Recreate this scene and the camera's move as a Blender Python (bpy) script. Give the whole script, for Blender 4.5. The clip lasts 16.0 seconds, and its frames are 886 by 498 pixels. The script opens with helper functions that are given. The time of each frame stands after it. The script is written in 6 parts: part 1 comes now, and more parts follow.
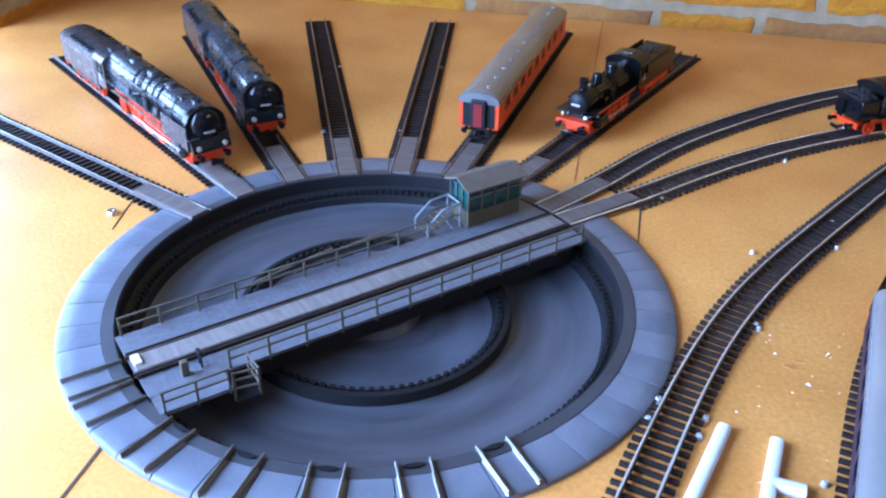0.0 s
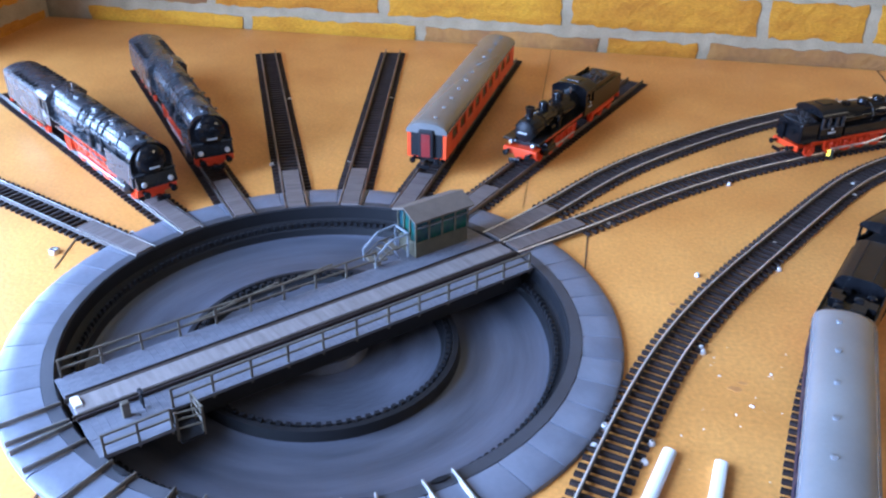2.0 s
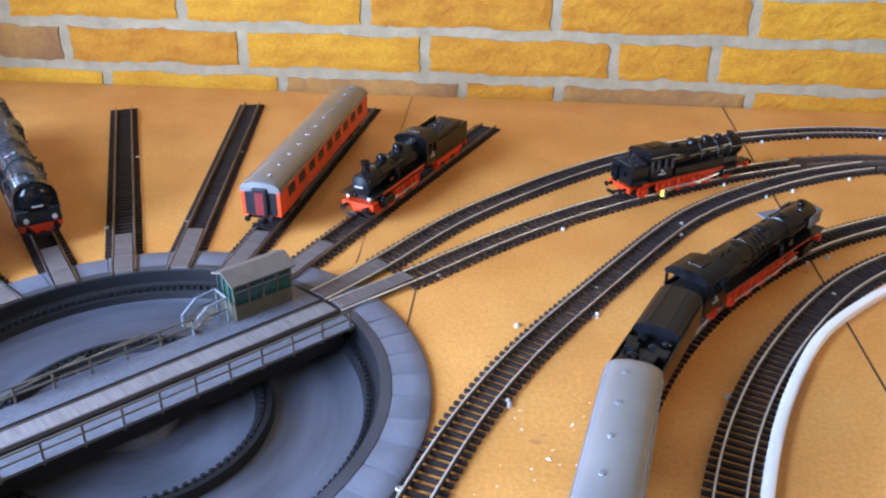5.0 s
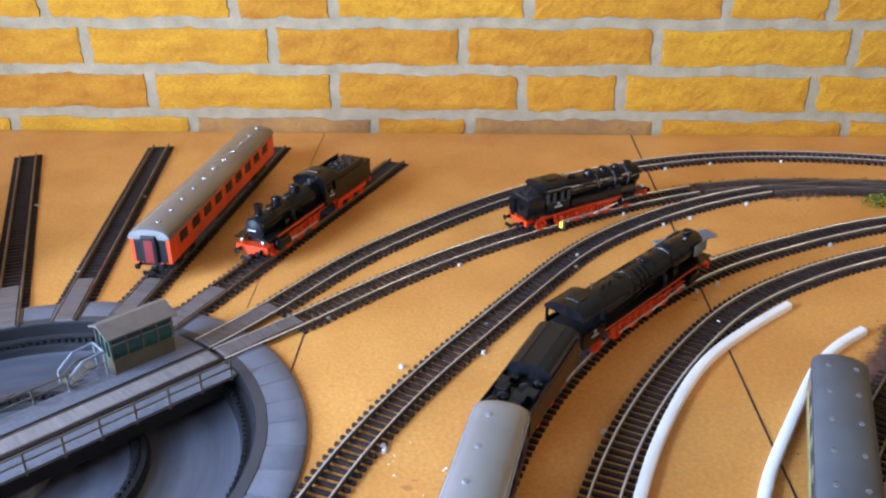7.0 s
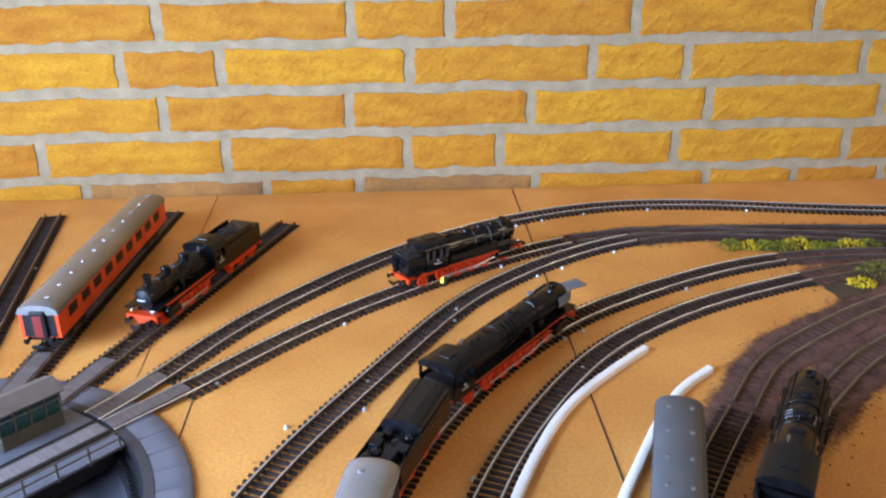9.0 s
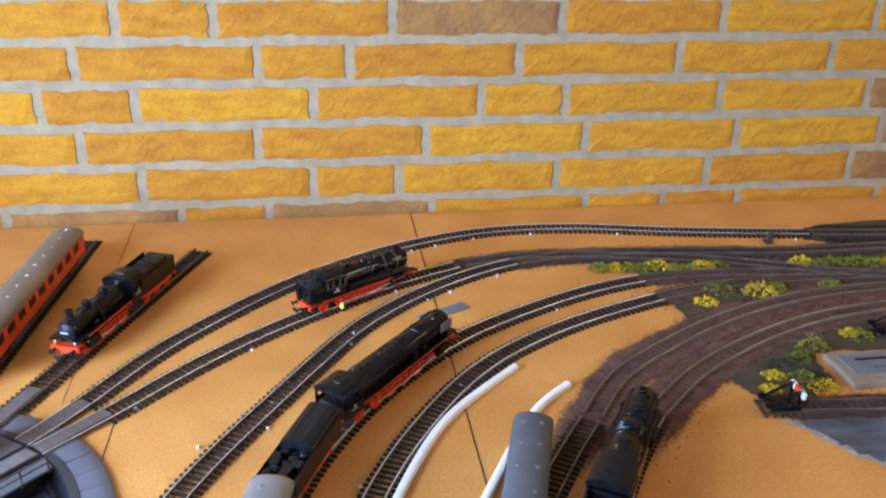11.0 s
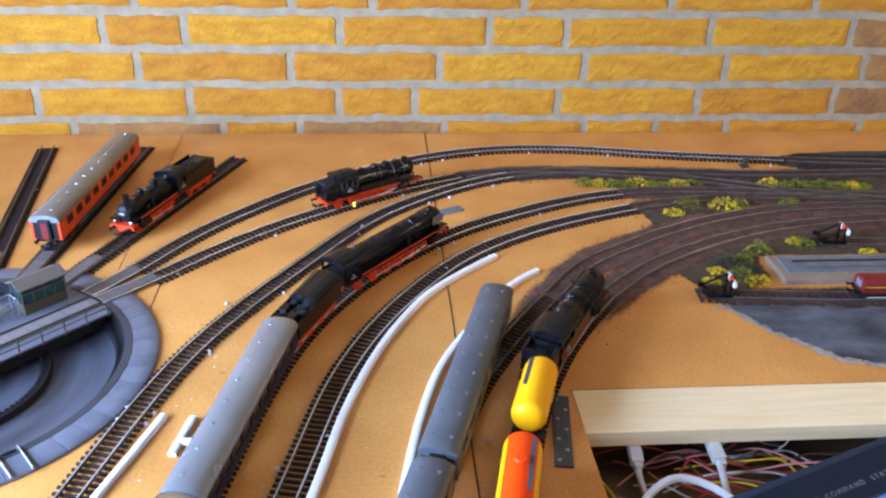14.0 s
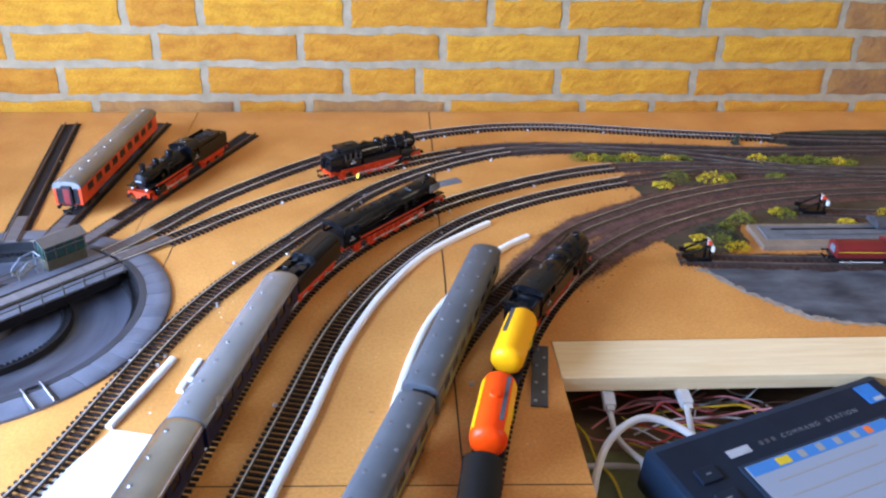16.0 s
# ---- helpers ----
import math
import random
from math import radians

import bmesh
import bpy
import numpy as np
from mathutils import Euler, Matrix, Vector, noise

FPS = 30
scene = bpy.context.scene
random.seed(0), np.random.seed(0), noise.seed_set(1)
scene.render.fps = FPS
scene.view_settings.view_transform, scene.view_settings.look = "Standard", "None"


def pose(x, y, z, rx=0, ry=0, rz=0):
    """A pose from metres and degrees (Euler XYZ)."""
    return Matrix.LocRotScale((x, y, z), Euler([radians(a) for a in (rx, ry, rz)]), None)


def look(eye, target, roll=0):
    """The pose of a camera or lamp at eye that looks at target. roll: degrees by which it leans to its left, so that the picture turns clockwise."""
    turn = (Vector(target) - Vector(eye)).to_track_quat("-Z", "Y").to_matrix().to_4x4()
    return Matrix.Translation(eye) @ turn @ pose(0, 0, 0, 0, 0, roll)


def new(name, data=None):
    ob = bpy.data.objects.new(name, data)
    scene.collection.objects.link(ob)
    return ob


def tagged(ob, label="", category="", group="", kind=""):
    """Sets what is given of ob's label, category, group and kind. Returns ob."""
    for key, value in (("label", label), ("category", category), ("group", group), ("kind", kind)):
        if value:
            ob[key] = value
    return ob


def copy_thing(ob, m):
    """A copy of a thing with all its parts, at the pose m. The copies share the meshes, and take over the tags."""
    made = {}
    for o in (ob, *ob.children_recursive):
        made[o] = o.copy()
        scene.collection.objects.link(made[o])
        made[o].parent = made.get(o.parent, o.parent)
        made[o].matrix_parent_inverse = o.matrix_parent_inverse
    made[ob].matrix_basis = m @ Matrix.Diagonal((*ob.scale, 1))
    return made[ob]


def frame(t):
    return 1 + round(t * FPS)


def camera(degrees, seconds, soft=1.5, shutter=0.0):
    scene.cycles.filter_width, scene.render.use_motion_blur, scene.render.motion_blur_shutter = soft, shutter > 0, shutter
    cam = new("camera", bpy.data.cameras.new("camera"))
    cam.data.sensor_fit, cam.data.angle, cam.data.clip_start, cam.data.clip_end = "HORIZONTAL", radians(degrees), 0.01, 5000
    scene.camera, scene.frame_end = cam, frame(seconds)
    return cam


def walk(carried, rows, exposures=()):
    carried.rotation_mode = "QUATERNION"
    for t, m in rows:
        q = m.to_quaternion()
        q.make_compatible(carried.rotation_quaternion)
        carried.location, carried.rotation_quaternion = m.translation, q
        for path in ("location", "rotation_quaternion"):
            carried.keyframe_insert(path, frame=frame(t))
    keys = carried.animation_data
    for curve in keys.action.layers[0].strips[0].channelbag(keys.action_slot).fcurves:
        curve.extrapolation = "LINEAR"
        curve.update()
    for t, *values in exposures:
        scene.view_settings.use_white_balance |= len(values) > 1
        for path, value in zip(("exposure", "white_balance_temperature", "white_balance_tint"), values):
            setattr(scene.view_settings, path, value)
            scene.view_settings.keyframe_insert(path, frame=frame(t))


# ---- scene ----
cam = camera(54.0, 16.0, soft=2.3)

PATH = [
    (0, (-0.199, -1.069, 0.316), (-0.569, 0.594, -0.732), 0.9),
    (0.5, (-0.2, -1.069, 0.315), (-0.556, 0.603, -0.723), 1.0),
    (1, (-0.2, -1.069, 0.315), (-0.534, 0.615, -0.711), 1.1),
    (1.5, (-0.197, -1.067, 0.316), (-0.511, 0.629, -0.696), 1.0),
    (2, (-0.187, -1.065, 0.319), (-0.487, 0.643, -0.677), 0.8),
    (2.5, (-0.177, -1.063, 0.321), (-0.456, 0.658, -0.66), 0.7),
    (3, (-0.165, -1.059, 0.324), (-0.417, 0.674, -0.643), 0.7),
    (3.5, (-0.152, -1.055, 0.327), (-0.381, 0.687, -0.628), 0.8),
    (4, (-0.136, -1.052, 0.331), (-0.343, 0.698, -0.615), 0.7),
    (6.5, (-0.065, -1.038, 0.346), (-0.16, 0.744, -0.557), 0.0),
    (7, (-0.048, -1.036, 0.349), (-0.128, 0.756, -0.535), -0.4),
    (7.5, (-0.034, -1.039, 0.357), (-0.083, 0.762, -0.511), -0.5),
    (8, (-0.028, -1.045, 0.366), (-0.029, 0.765, -0.484), -0.2),
    (8.5, (-0.021, -1.055, 0.375), (0.03, 0.765, -0.453), -0.2),
    (9, (-0.015, -1.07, 0.386), (0.093, 0.758, -0.42), -0.3),
    (9.5, (-0.005, -1.087, 0.409), (0.17, 0.739, -0.387), -0.0),
    (9.7, (-0.002, -1.1, 0.42), (0.206, 0.727, -0.368), 0.2),
    (11.8, (0.019, -1.185, 0.478), (0.299, 0.596, -0.389), 1.4),
    (12, (0.022, -1.197, 0.479), (0.289, 0.581, -0.398), 1.5),
    (12.5, (0.031, -1.227, 0.48), (0.264, 0.547, -0.414), 1.4),
    (13, (0.04, -1.26, 0.481), (0.239, 0.51, -0.429), 1.4),
    (13.5, (0.051, -1.291, 0.483), (0.221, 0.477, -0.438), 1.4),
    (14, (0.057, -1.322, 0.487), (0.212, 0.44, -0.446), 1.5),
    (14.5, (0.064, -1.346, 0.489), (0.205, 0.414, -0.45), 1.5),
    (15, (0.074, -1.365, 0.49), (0.199, 0.394, -0.453), 1.3),
    (15.5, (0.081, -1.378, 0.486), (0.197, 0.384, -0.454), 1.2),
    (16, (0.084, -1.393, 0.485), (0.189, 0.367, -0.46), 1.1),
]
walk(cam, [(t, look(eye, target, roll)) for t, eye, target, roll in PATH], exposures=[(0, -0.56, 5350, 12), (2, -0.47, 5500, 12), (3, -0.35, 5700, 12), (4, -0.25, 5950, 13), (7, -0.33, 6500, 12), (9.5, -0.31, 6550, 13), (12, -0.27, 6250, 14), (16, -0.17, 5950, 15)])

# ---- world, sun, large lights ----
world = bpy.data.worlds.new("sky")
scene.world = world
world.use_nodes = True
sky = world.node_tree.nodes.new("ShaderNodeTexSky")
sky.sky_type = "NISHITA"
sky.sun_disc = False
sky.sun_elevation, sky.sun_rotation = radians(40), radians(200)
world.node_tree.links.new(sky.outputs[0], world.node_tree.nodes["Background"].inputs[0])
world.node_tree.nodes["Background"].inputs[1].default_value = 0.05


def area_lamp(name, m, sx, sy, power, colour):
    lamp = bpy.data.lights.new(name, "AREA")
    lamp.shape, lamp.size, lamp.size_y, lamp.energy, lamp.color = "RECTANGLE", sx, sy, power, colour
    ob = new(name, lamp)
    ob.matrix_world = m
    return ob


# daylight in the west and east window openings; ceiling and south lamps are added fill
area_lamp("window_light_west", look((-0.985, -1.18, 0.43), (0.6, -1.18, 0.41)), 0.88, 0.80, 130.0, (0.48, 0.66, 1.0))
area_lamp("window_light_corner", look((-0.985, -0.43, 0.125), (0.6, -0.43, 0.125)), 0.38, 0.21, 8.0, (0.46, 0.65, 1.0))
area_lamp("window_light_east", look((2.33, -0.85, 1.05), (0.3, -0.55, 0.0)), 0.84, 0.50, 22.0, (1.0, 0.80, 0.54))
area_lamp("ceiling_fill", look((0.05, -1.22, 1.76), (0.05, -1.20, 0.0)), 0.90, 0.66, 3.0, (1.0, 0.86, 0.66))
area_lamp("fill_light_south", look((0.6, -2.82, 0.85), (0.4, 0.0, 0.0)), 1.6, 1.0, 5.0, (1.0, 0.80, 0.56))


# ---- materials ----
def mat(name, a, b=None, scale=40.0, rough=0.5, metal=0.0, bump=0.0, grain=0.0, rand=0.0, fine=600.0, coat=0.0, stretch=None, rv=0.1, spec=0.5, hue=0.0, ring=0.0):
    """Two-tone noise colour at one scale, fine grain at another, bump and roughness variation."""
    m = bpy.data.materials.new(name)
    m.use_nodes = True
    nt = m.node_tree
    bs = nt.nodes["Principled BSDF"]
    lk = nt.links.new
    tc = nt.nodes.new("ShaderNodeTexCoord")
    src = tc.outputs["Object"]
    if stretch:
        mp = nt.nodes.new("ShaderNodeMapping")
        mp.inputs["Scale"].default_value = stretch
        lk(src, mp.inputs[0])
        src = mp.outputs[0]
    if ring:
        # streaks that run round the middle of the part
        sp, cb = nt.nodes.new("ShaderNodeSeparateXYZ"), nt.nodes.new("ShaderNodeCombineXYZ")
        ln, nm = nt.nodes.new("ShaderNodeVectorMath"), nt.nodes.new("ShaderNodeVectorMath")
        ln.operation, nm.operation = "LENGTH", "NORMALIZE"
        flat = nt.nodes.new("ShaderNodeVectorMath")
        flat.operation = "MULTIPLY"
        flat.inputs[1].default_value = (1, 1, 0)
        lk(src, flat.inputs[0])
        lk(flat.outputs[0], ln.inputs[0])
        lk(flat.outputs[0], nm.inputs[0])
        sc = nt.nodes.new("ShaderNodeVectorMath")
        sc.operation = "SCALE"
        sc.inputs["Scale"].default_value = ring
        lk(nm.outputs[0], sc.inputs[0])
        lk(sc.outputs[0], sp.inputs[0])
        lk(sp.outputs[0], cb.inputs[0])
        lk(sp.outputs[1], cb.inputs[1])
        lk(ln.outputs["Value"], cb.inputs[2])
        src = cb.outputs[0]
    oi = nt.nodes.new("ShaderNodeObjectInfo")
    n1 = nt.nodes.new("ShaderNodeTexNoise")
    n1.noise_dimensions = "4D"
    n1.inputs["Scale"].default_value, n1.inputs["Detail"].default_value = scale, 5
    n2 = nt.nodes.new("ShaderNodeTexNoise")
    n2.inputs["Scale"].default_value, n2.inputs["Detail"].default_value = fine, 3
    mul = nt.nodes.new("ShaderNodeMath")
    mul.operation = "MULTIPLY"
    mul.inputs[1].default_value = 20.0
    lk(oi.outputs["Random"], mul.inputs[0])
    lk(mul.outputs[0], n1.inputs["W"])
    lk(src, n1.inputs["Vector"])
    lk(src, n2.inputs["Vector"])
    ramp = nt.nodes.new("ShaderNodeValToRGB")
    ramp.color_ramp.elements[0].position, ramp.color_ramp.elements[1].position = 0.33, 0.68
    b = b or tuple(c * 0.72 for c in a)
    ramp.color_ramp.elements[0].color, ramp.color_ramp.elements[1].color = (*a, 1), (*b, 1)
    lk(n1.outputs[0], ramp.inputs[0])
    hsv = nt.nodes.new("ShaderNodeHueSaturation")
    lk(ramp.outputs[0], hsv.inputs["Color"])
    val = nt.nodes.new("ShaderNodeMath")
    val.operation = "MULTIPLY_ADD"
    val.inputs[1].default_value, val.inputs[2].default_value = grain, 1.0 - grain * 0.5
    lk(n2.outputs[0], val.inputs[0])
    out = val.outputs[0]
    if rand:
        v2 = nt.nodes.new("ShaderNodeMath")
        v2.operation = "MULTIPLY_ADD"
        v2.inputs[1].default_value, v2.inputs[2].default_value = rand, 1.0 - rand * 0.5
        lk(oi.outputs["Random"], v2.inputs[0])
        v3 = nt.nodes.new("ShaderNodeMath")
        v3.operation = "MULTIPLY"
        lk(out, v3.inputs[0])
        lk(v2.outputs[0], v3.inputs[1])
        out = v3.outputs[0]
    if hue:
        hv = nt.nodes.new("ShaderNodeMath")
        hv.operation = "MULTIPLY_ADD"
        hv.inputs[1].default_value, hv.inputs[2].default_value = hue, 0.5 - hue * 0.45
        lk(oi.outputs["Random"], hv.inputs[0])
        lk(hv.outputs[0], hsv.inputs["Hue"])
    lk(out, hsv.inputs["Value"])
    lk(hsv.outputs[0], bs.inputs["Base Color"])
    rr = nt.nodes.new("ShaderNodeMath")
    rr.operation = "MULTIPLY_ADD"
    rr.inputs[1].default_value, rr.inputs[2].default_value = rv * 2, rough - rv
    lk(n1.outputs[0], rr.inputs[0])
    lk(rr.outputs[0], bs.inputs["Roughness"])
    bs.inputs["Metallic"].default_value = metal
    bs.inputs["Specular IOR Level"].default_value = spec
    bs.inputs["Coat Weight"].default_value = coat
    if bump:
        bp = nt.nodes.new("ShaderNodeBump")
        bp.inputs["Strength"].default_value = 0.6
        bp.inputs["Distance"].default_value = bump
        lk(n2.outputs[0], bp.inputs["Height"])
        lk(bp.outputs[0], bs.inputs["Normal"])
    return m


M_BOARD = mat("hardboard", (0.70, 0.322, 0.080), (0.57, 0.236, 0.050), 11, 0.45, spec=0.5, bump=0.0005, grain=0.62, fine=330)
M_BOARD_EDGE = mat("board_gap", (0.05, 0.028, 0.014), None, 60, 0.9)
M_MORTAR = mat("mortar", (0.39, 0.310, 0.195), (0.285, 0.228, 0.140), 45, 0.95, bump=0.002, grain=0.55, fine=500)
M_BRICK = mat("yellow_brick", (0.53, 0.240, 0.010), (0.41, 0.156, 0.007), 26, 0.9, bump=0.0022, grain=0.9, rand=0.20, fine=230, stretch=(1, 1, 2.8), hue=0.012)
M_BRICK_BROWN = mat("brown_brick", (0.35, 0.165, 0.036), (0.235, 0.110, 0.038), 26, 0.9, bump=0.0022, grain=0.45, rand=0.2, fine=160)
M_PLASTER = mat("plaster", (0.22, 0.19, 0.155), (0.18, 0.158, 0.13), 4, 0.9, bump=0.002, grain=0.1, fine=120)
M_FLOOR = mat("floor_boards", (0.22, 0.13, 0.07), (0.15, 0.085, 0.045), 3, 0.6, grain=0.2, stretch=(1, 12, 1))
M_RIM = mat("rim_plastic", (0.140, 0.148, 0.180), (0.098, 0.105, 0.132), 40, 0.38, spec=0.5, bump=0.0004, grain=0.2, rand=0.12, fine=260)
M_RIM_DARK = mat("rim_edge_plastic", (0.032, 0.032, 0.038), (0.046, 0.046, 0.054), 50, 0.5, grain=0.3)
M_PIT = mat("pit_plastic", (0.074, 0.077, 0.098), (0.032, 0.034, 0.044), 75, 0.33, spec=0.55, bump=0.0003, grain=0.25, fine=420, ring=0.016)
M_PIT_DARK = mat("rack_plastic", (0.010, 0.010, 0.012), None, 60, 0.5, spec=0.25)
M_DECK = mat("bridge_deck", (0.128, 0.130, 0.152), (0.084, 0.086, 0.104), 60, 0.42, grain=0.3, fine=300, stretch=(1, 6, 1))
M_INFILL = mat("infill_planks", (0.140, 0.112, 0.102), (0.088, 0.068, 0.062), 60, 0.6, grain=0.35, fine=300, stretch=(6, 1, 1))
M_BRASS_RAILING = mat("railing_paint", (0.105, 0.088, 0.066), (0.070, 0.058, 0.044), 80, 0.45, grain=0.2)
M_TIE = mat("brown_sleeper", (0.025, 0.0165, 0.0155), (0.015, 0.010, 0.0095), 90, 0.65, spec=0.25, grain=0.35, rand=0.35, fine=700)
M_TIE_DUSTY = mat("dusty_sleeper", (0.115, 0.062, 0.048), (0.048, 0.027, 0.023), 120, 0.9, spec=0.2, grain=0.5)
M_RAIL = mat("rail_nickel", (0.86, 0.85, 0.84), (0.68, 0.665, 0.65), 30, 0.36, metal=0.74, grain=0.25, fine=500)
M_RAIL_BRIGHT = mat("rail_bright", (0.38, 0.365, 0.345), (0.22, 0.20, 0.18), 50, 0.36, metal=1.0, grain=0.2, fine=500)
M_RAIL_WEB = mat("rail_web", (0.048, 0.037, 0.031), (0.080, 0.064, 0.054), 60, 0.42, metal=0.2, grain=0.3, fine=500)
M_INFILL_PALE = mat("bridge_boards", (0.185, 0.160, 0.152), (0.125, 0.106, 0.100), 60, 0.6, grain=0.35, fine=300, stretch=(6, 1, 1))
M_RAIL_RUST = mat("rail_rusty", (0.16, 0.10, 0.07), (0.30, 0.24, 0.20), 60, 0.45, metal=0.7, grain=0.3)
M_SCREW = mat("dull_zinc", (0.70, 0.69, 0.70), (0.50, 0.50, 0.51), 200, 0.34, metal=0.55)
M_STEEL = mat("zinc_steel", (0.55, 0.55, 0.56), (0.38, 0.38, 0.40), 200, 0.3, metal=1.0)
M_BLACK = mat("loco_black", (0.004, 0.004, 0.005), (0.008, 0.008, 0.009), 120, 0.14, spec=0.26, grain=0.2, rv=0.06)
M_BLACK_SATIN = mat("loco_satin", (0.005, 0.0052, 0.0064), (0.009, 0.0095, 0.011), 100, 0.20, spec=0.30, grain=0.2, rv=0.06)
M_GREYBLACK = mat("loco_grey", (0.034, 0.037, 0.043), (0.024, 0.026, 0.031), 100, 0.27, grain=0.2, spec=0.6)
M_RED = mat("chassis_red", (0.70, 0.058, 0.008), (0.58, 0.040, 0.006), 150, 0.42, grain=0.2)
M_COAL = mat("coal", (0.006, 0.006, 0.007), (0.020, 0.020, 0.024), 300, 0.35, bump=0.002, grain=0.5, fine=900)
M_WHITE = mat("white_plastic", (0.78, 0.78, 0.76), (0.70, 0.70, 0.68), 40, 0.5, grain=0.08)
M_FOAM = mat("white_foam", (0.90, 0.89, 0.87), (0.83, 0.82, 0.80), 60, 0.8, bump=0.0006, grain=0.15, fine=900)
M_COACH_RED = mat("coach_red", (0.66, 0.062, 0.009), (0.54, 0.044, 0.007), 40, 0.42, grain=0.12)
M_ROOF_SILVER = mat("roof_silver", (0.37, 0.38, 0.40), (0.29, 0.30, 0.32), 18, 0.24, metal=0.6, grain=0.12)
M_ROOF_DULL = mat("roof_dull_silver", (0.27, 0.265, 0.26), (0.185, 0.18, 0.18), 14, 0.24, metal=0.55, grain=0.15)
M_ROOF_GREY = mat("roof_grey", (0.105, 0.116, 0.130), (0.075, 0.083, 0.095), 30, 0.36, metal=0.15, grain=0.12)
M_ROOF_BRIGHT = mat("roof_aluminium", (0.62, 0.615, 0.61), (0.50, 0.495, 0.49), 30, 0.16, metal=0.95, grain=0.1)
M_COACH_BLUE = mat("coach_dark_blue", (0.007, 0.011, 0.034), (0.005, 0.007, 0.023), 40, 0.40, spec=0.12, grain=0.1)
M_COACH_GREY = mat("coach_grey_green", (0.10, 0.105, 0.10), (0.16, 0.15, 0.11), 40, 0.4, grain=0.15)
M_GLASSY = mat("dark_window", (0.010, 0.012, 0.018), None, 50, 0.08, spec=0.2)
M_YELLOW = mat("tank_yellow", (0.92, 0.44, 0.002), (0.88, 0.40, 0.002), 20, 0.38, spec=0.2, grain=0.05)
M_ORANGE = mat("tank_orange", (0.90, 0.066, 0.001), (0.84, 0.054, 0.001), 20, 0.36, spec=0.2, grain=0.05)
M_DARKGREY = mat("dark_grey_paint", (0.070, 0.072, 0.080), None, 80, 0.5, grain=0.3)
M_GREEN_GLASS = mat("cabin_green", (0.012, 0.075, 0.048), (0.010, 0.030, 0.050), 160, 0.12)
M_CABIN = mat("cabin_wall", (0.078, 0.066, 0.038), (0.056, 0.047, 0.028), 120, 0.6, grain=0.3)
M_CABIN_ROOF = mat("cabin_roof", (0.135, 0.105, 0.085), (0.100, 0.078, 0.062), 90, 0.6, grain=0.25)
M_GRIT = mat("ballast_grit", (0.150, 0.088, 0.068), (0.075, 0.045, 0.038), 160, 0.95, spec=0.2, grain=0.8, fine=900)
M_BALLAST = mat("ballast", (0.185, 0.094, 0.070), (0.070, 0.036, 0.030), 70, 0.95, spec=0.2, bump=0.003, grain=0.9, fine=800)


def feather(m, scale):
    """Loose grains: the bed thins out towards its edge, where its thickness attribute falls to nothing."""
    nt = m.node_tree
    at = nt.nodes.new("ShaderNodeAttribute")
    at.attribute_name = "thickness"
    ns = nt.nodes.new("ShaderNodeTexNoise")
    ns.inputs["Scale"].default_value, ns.inputs["Detail"].default_value = scale, 6
    tc = nt.nodes.new("ShaderNodeTexCoord")
    nt.links.new(tc.outputs["Object"], ns.inputs["Vector"])
    a = nt.nodes.new("ShaderNodeMath")
    a.operation = "MULTIPLY_ADD"
    a.inputs[1].default_value, a.inputs[2].default_value = 1.5, -0.22
    nt.links.new(at.outputs["Fac"], a.inputs[0])
    b = nt.nodes.new("ShaderNodeMath")
    b.operation = "SUBTRACT"
    nt.links.new(a.outputs[0], b.inputs[0])
    nt.links.new(ns.outputs[0], b.inputs[1])
    c = nt.nodes.new("ShaderNodeMath")
    c.operation, c.use_clamp = "MULTIPLY", True
    c.inputs[1].default_value = 1.5
    nt.links.new(b.outputs[0], c.inputs[0])
    nt.links.new(c.outputs[0], nt.nodes["Principled BSDF"].inputs["Alpha"])


feather(M_BALLAST, 260)
M_BALLAST_DARK = mat("dark_ballast", (0.034, 0.028, 0.028), (0.016, 0.014, 0.016), 70, 0.95, spec=0.2, bump=0.003, grain=0.9, fine=800)
feather(M_BALLAST_DARK, 260)
# a darker brown ballast for some of the yard tracks
M_BALLAST_MID = mat("darker_ballast", (0.080, 0.046, 0.038), (0.034, 0.021, 0.020), 70, 0.95, spec=0.2, bump=0.003, grain=0.9, fine=800)
feather(M_BALLAST_MID, 260)
M_SOIL = mat("scatter_soil", (0.090, 0.052, 0.030), (0.046, 0.042, 0.014), 40, 0.95, bump=0.003, grain=0.7, fine=700)
M_GRASS = mat("scatter_green", (0.250, 0.250, 0.016), (0.115, 0.125, 0.010), 200, 0.95, grain=0.6, rand=0.4, fine=900)
M_GRASS_Y = mat("scatter_yellow", (0.72, 0.50, 0.014), (0.46, 0.34, 0.012), 200, 0.95, grain=0.6, rand=0.3, fine=900)
M_HEDGE = mat("scatter_dark", (0.035, 0.028, 0.025), (0.055, 0.060, 0.022), 200, 0.95, grain=0.6, fine=900)
M_ROAD = mat("painted_road", (0.125, 0.138, 0.165), (0.026, 0.030, 0.040), 20, 0.6, bump=0.0006, grain=0.4, fine=200, stretch=(1.0, 2.2, 1.0))
M_CONCRETE = mat("platform_concrete", (0.30, 0.225, 0.160), (0.22, 0.165, 0.120), 60, 0.85, grain=0.3)
M_CONCRETE_G = mat("platform_grey", (0.165, 0.18, 0.205), (0.115, 0.126, 0.145), 60, 0.7, grain=0.3)
M_CHALK = mat("chalky_paint", (0.40, 0.34, 0.29), (0.30, 0.20, 0.12), 140, 0.9, grain=0.5)
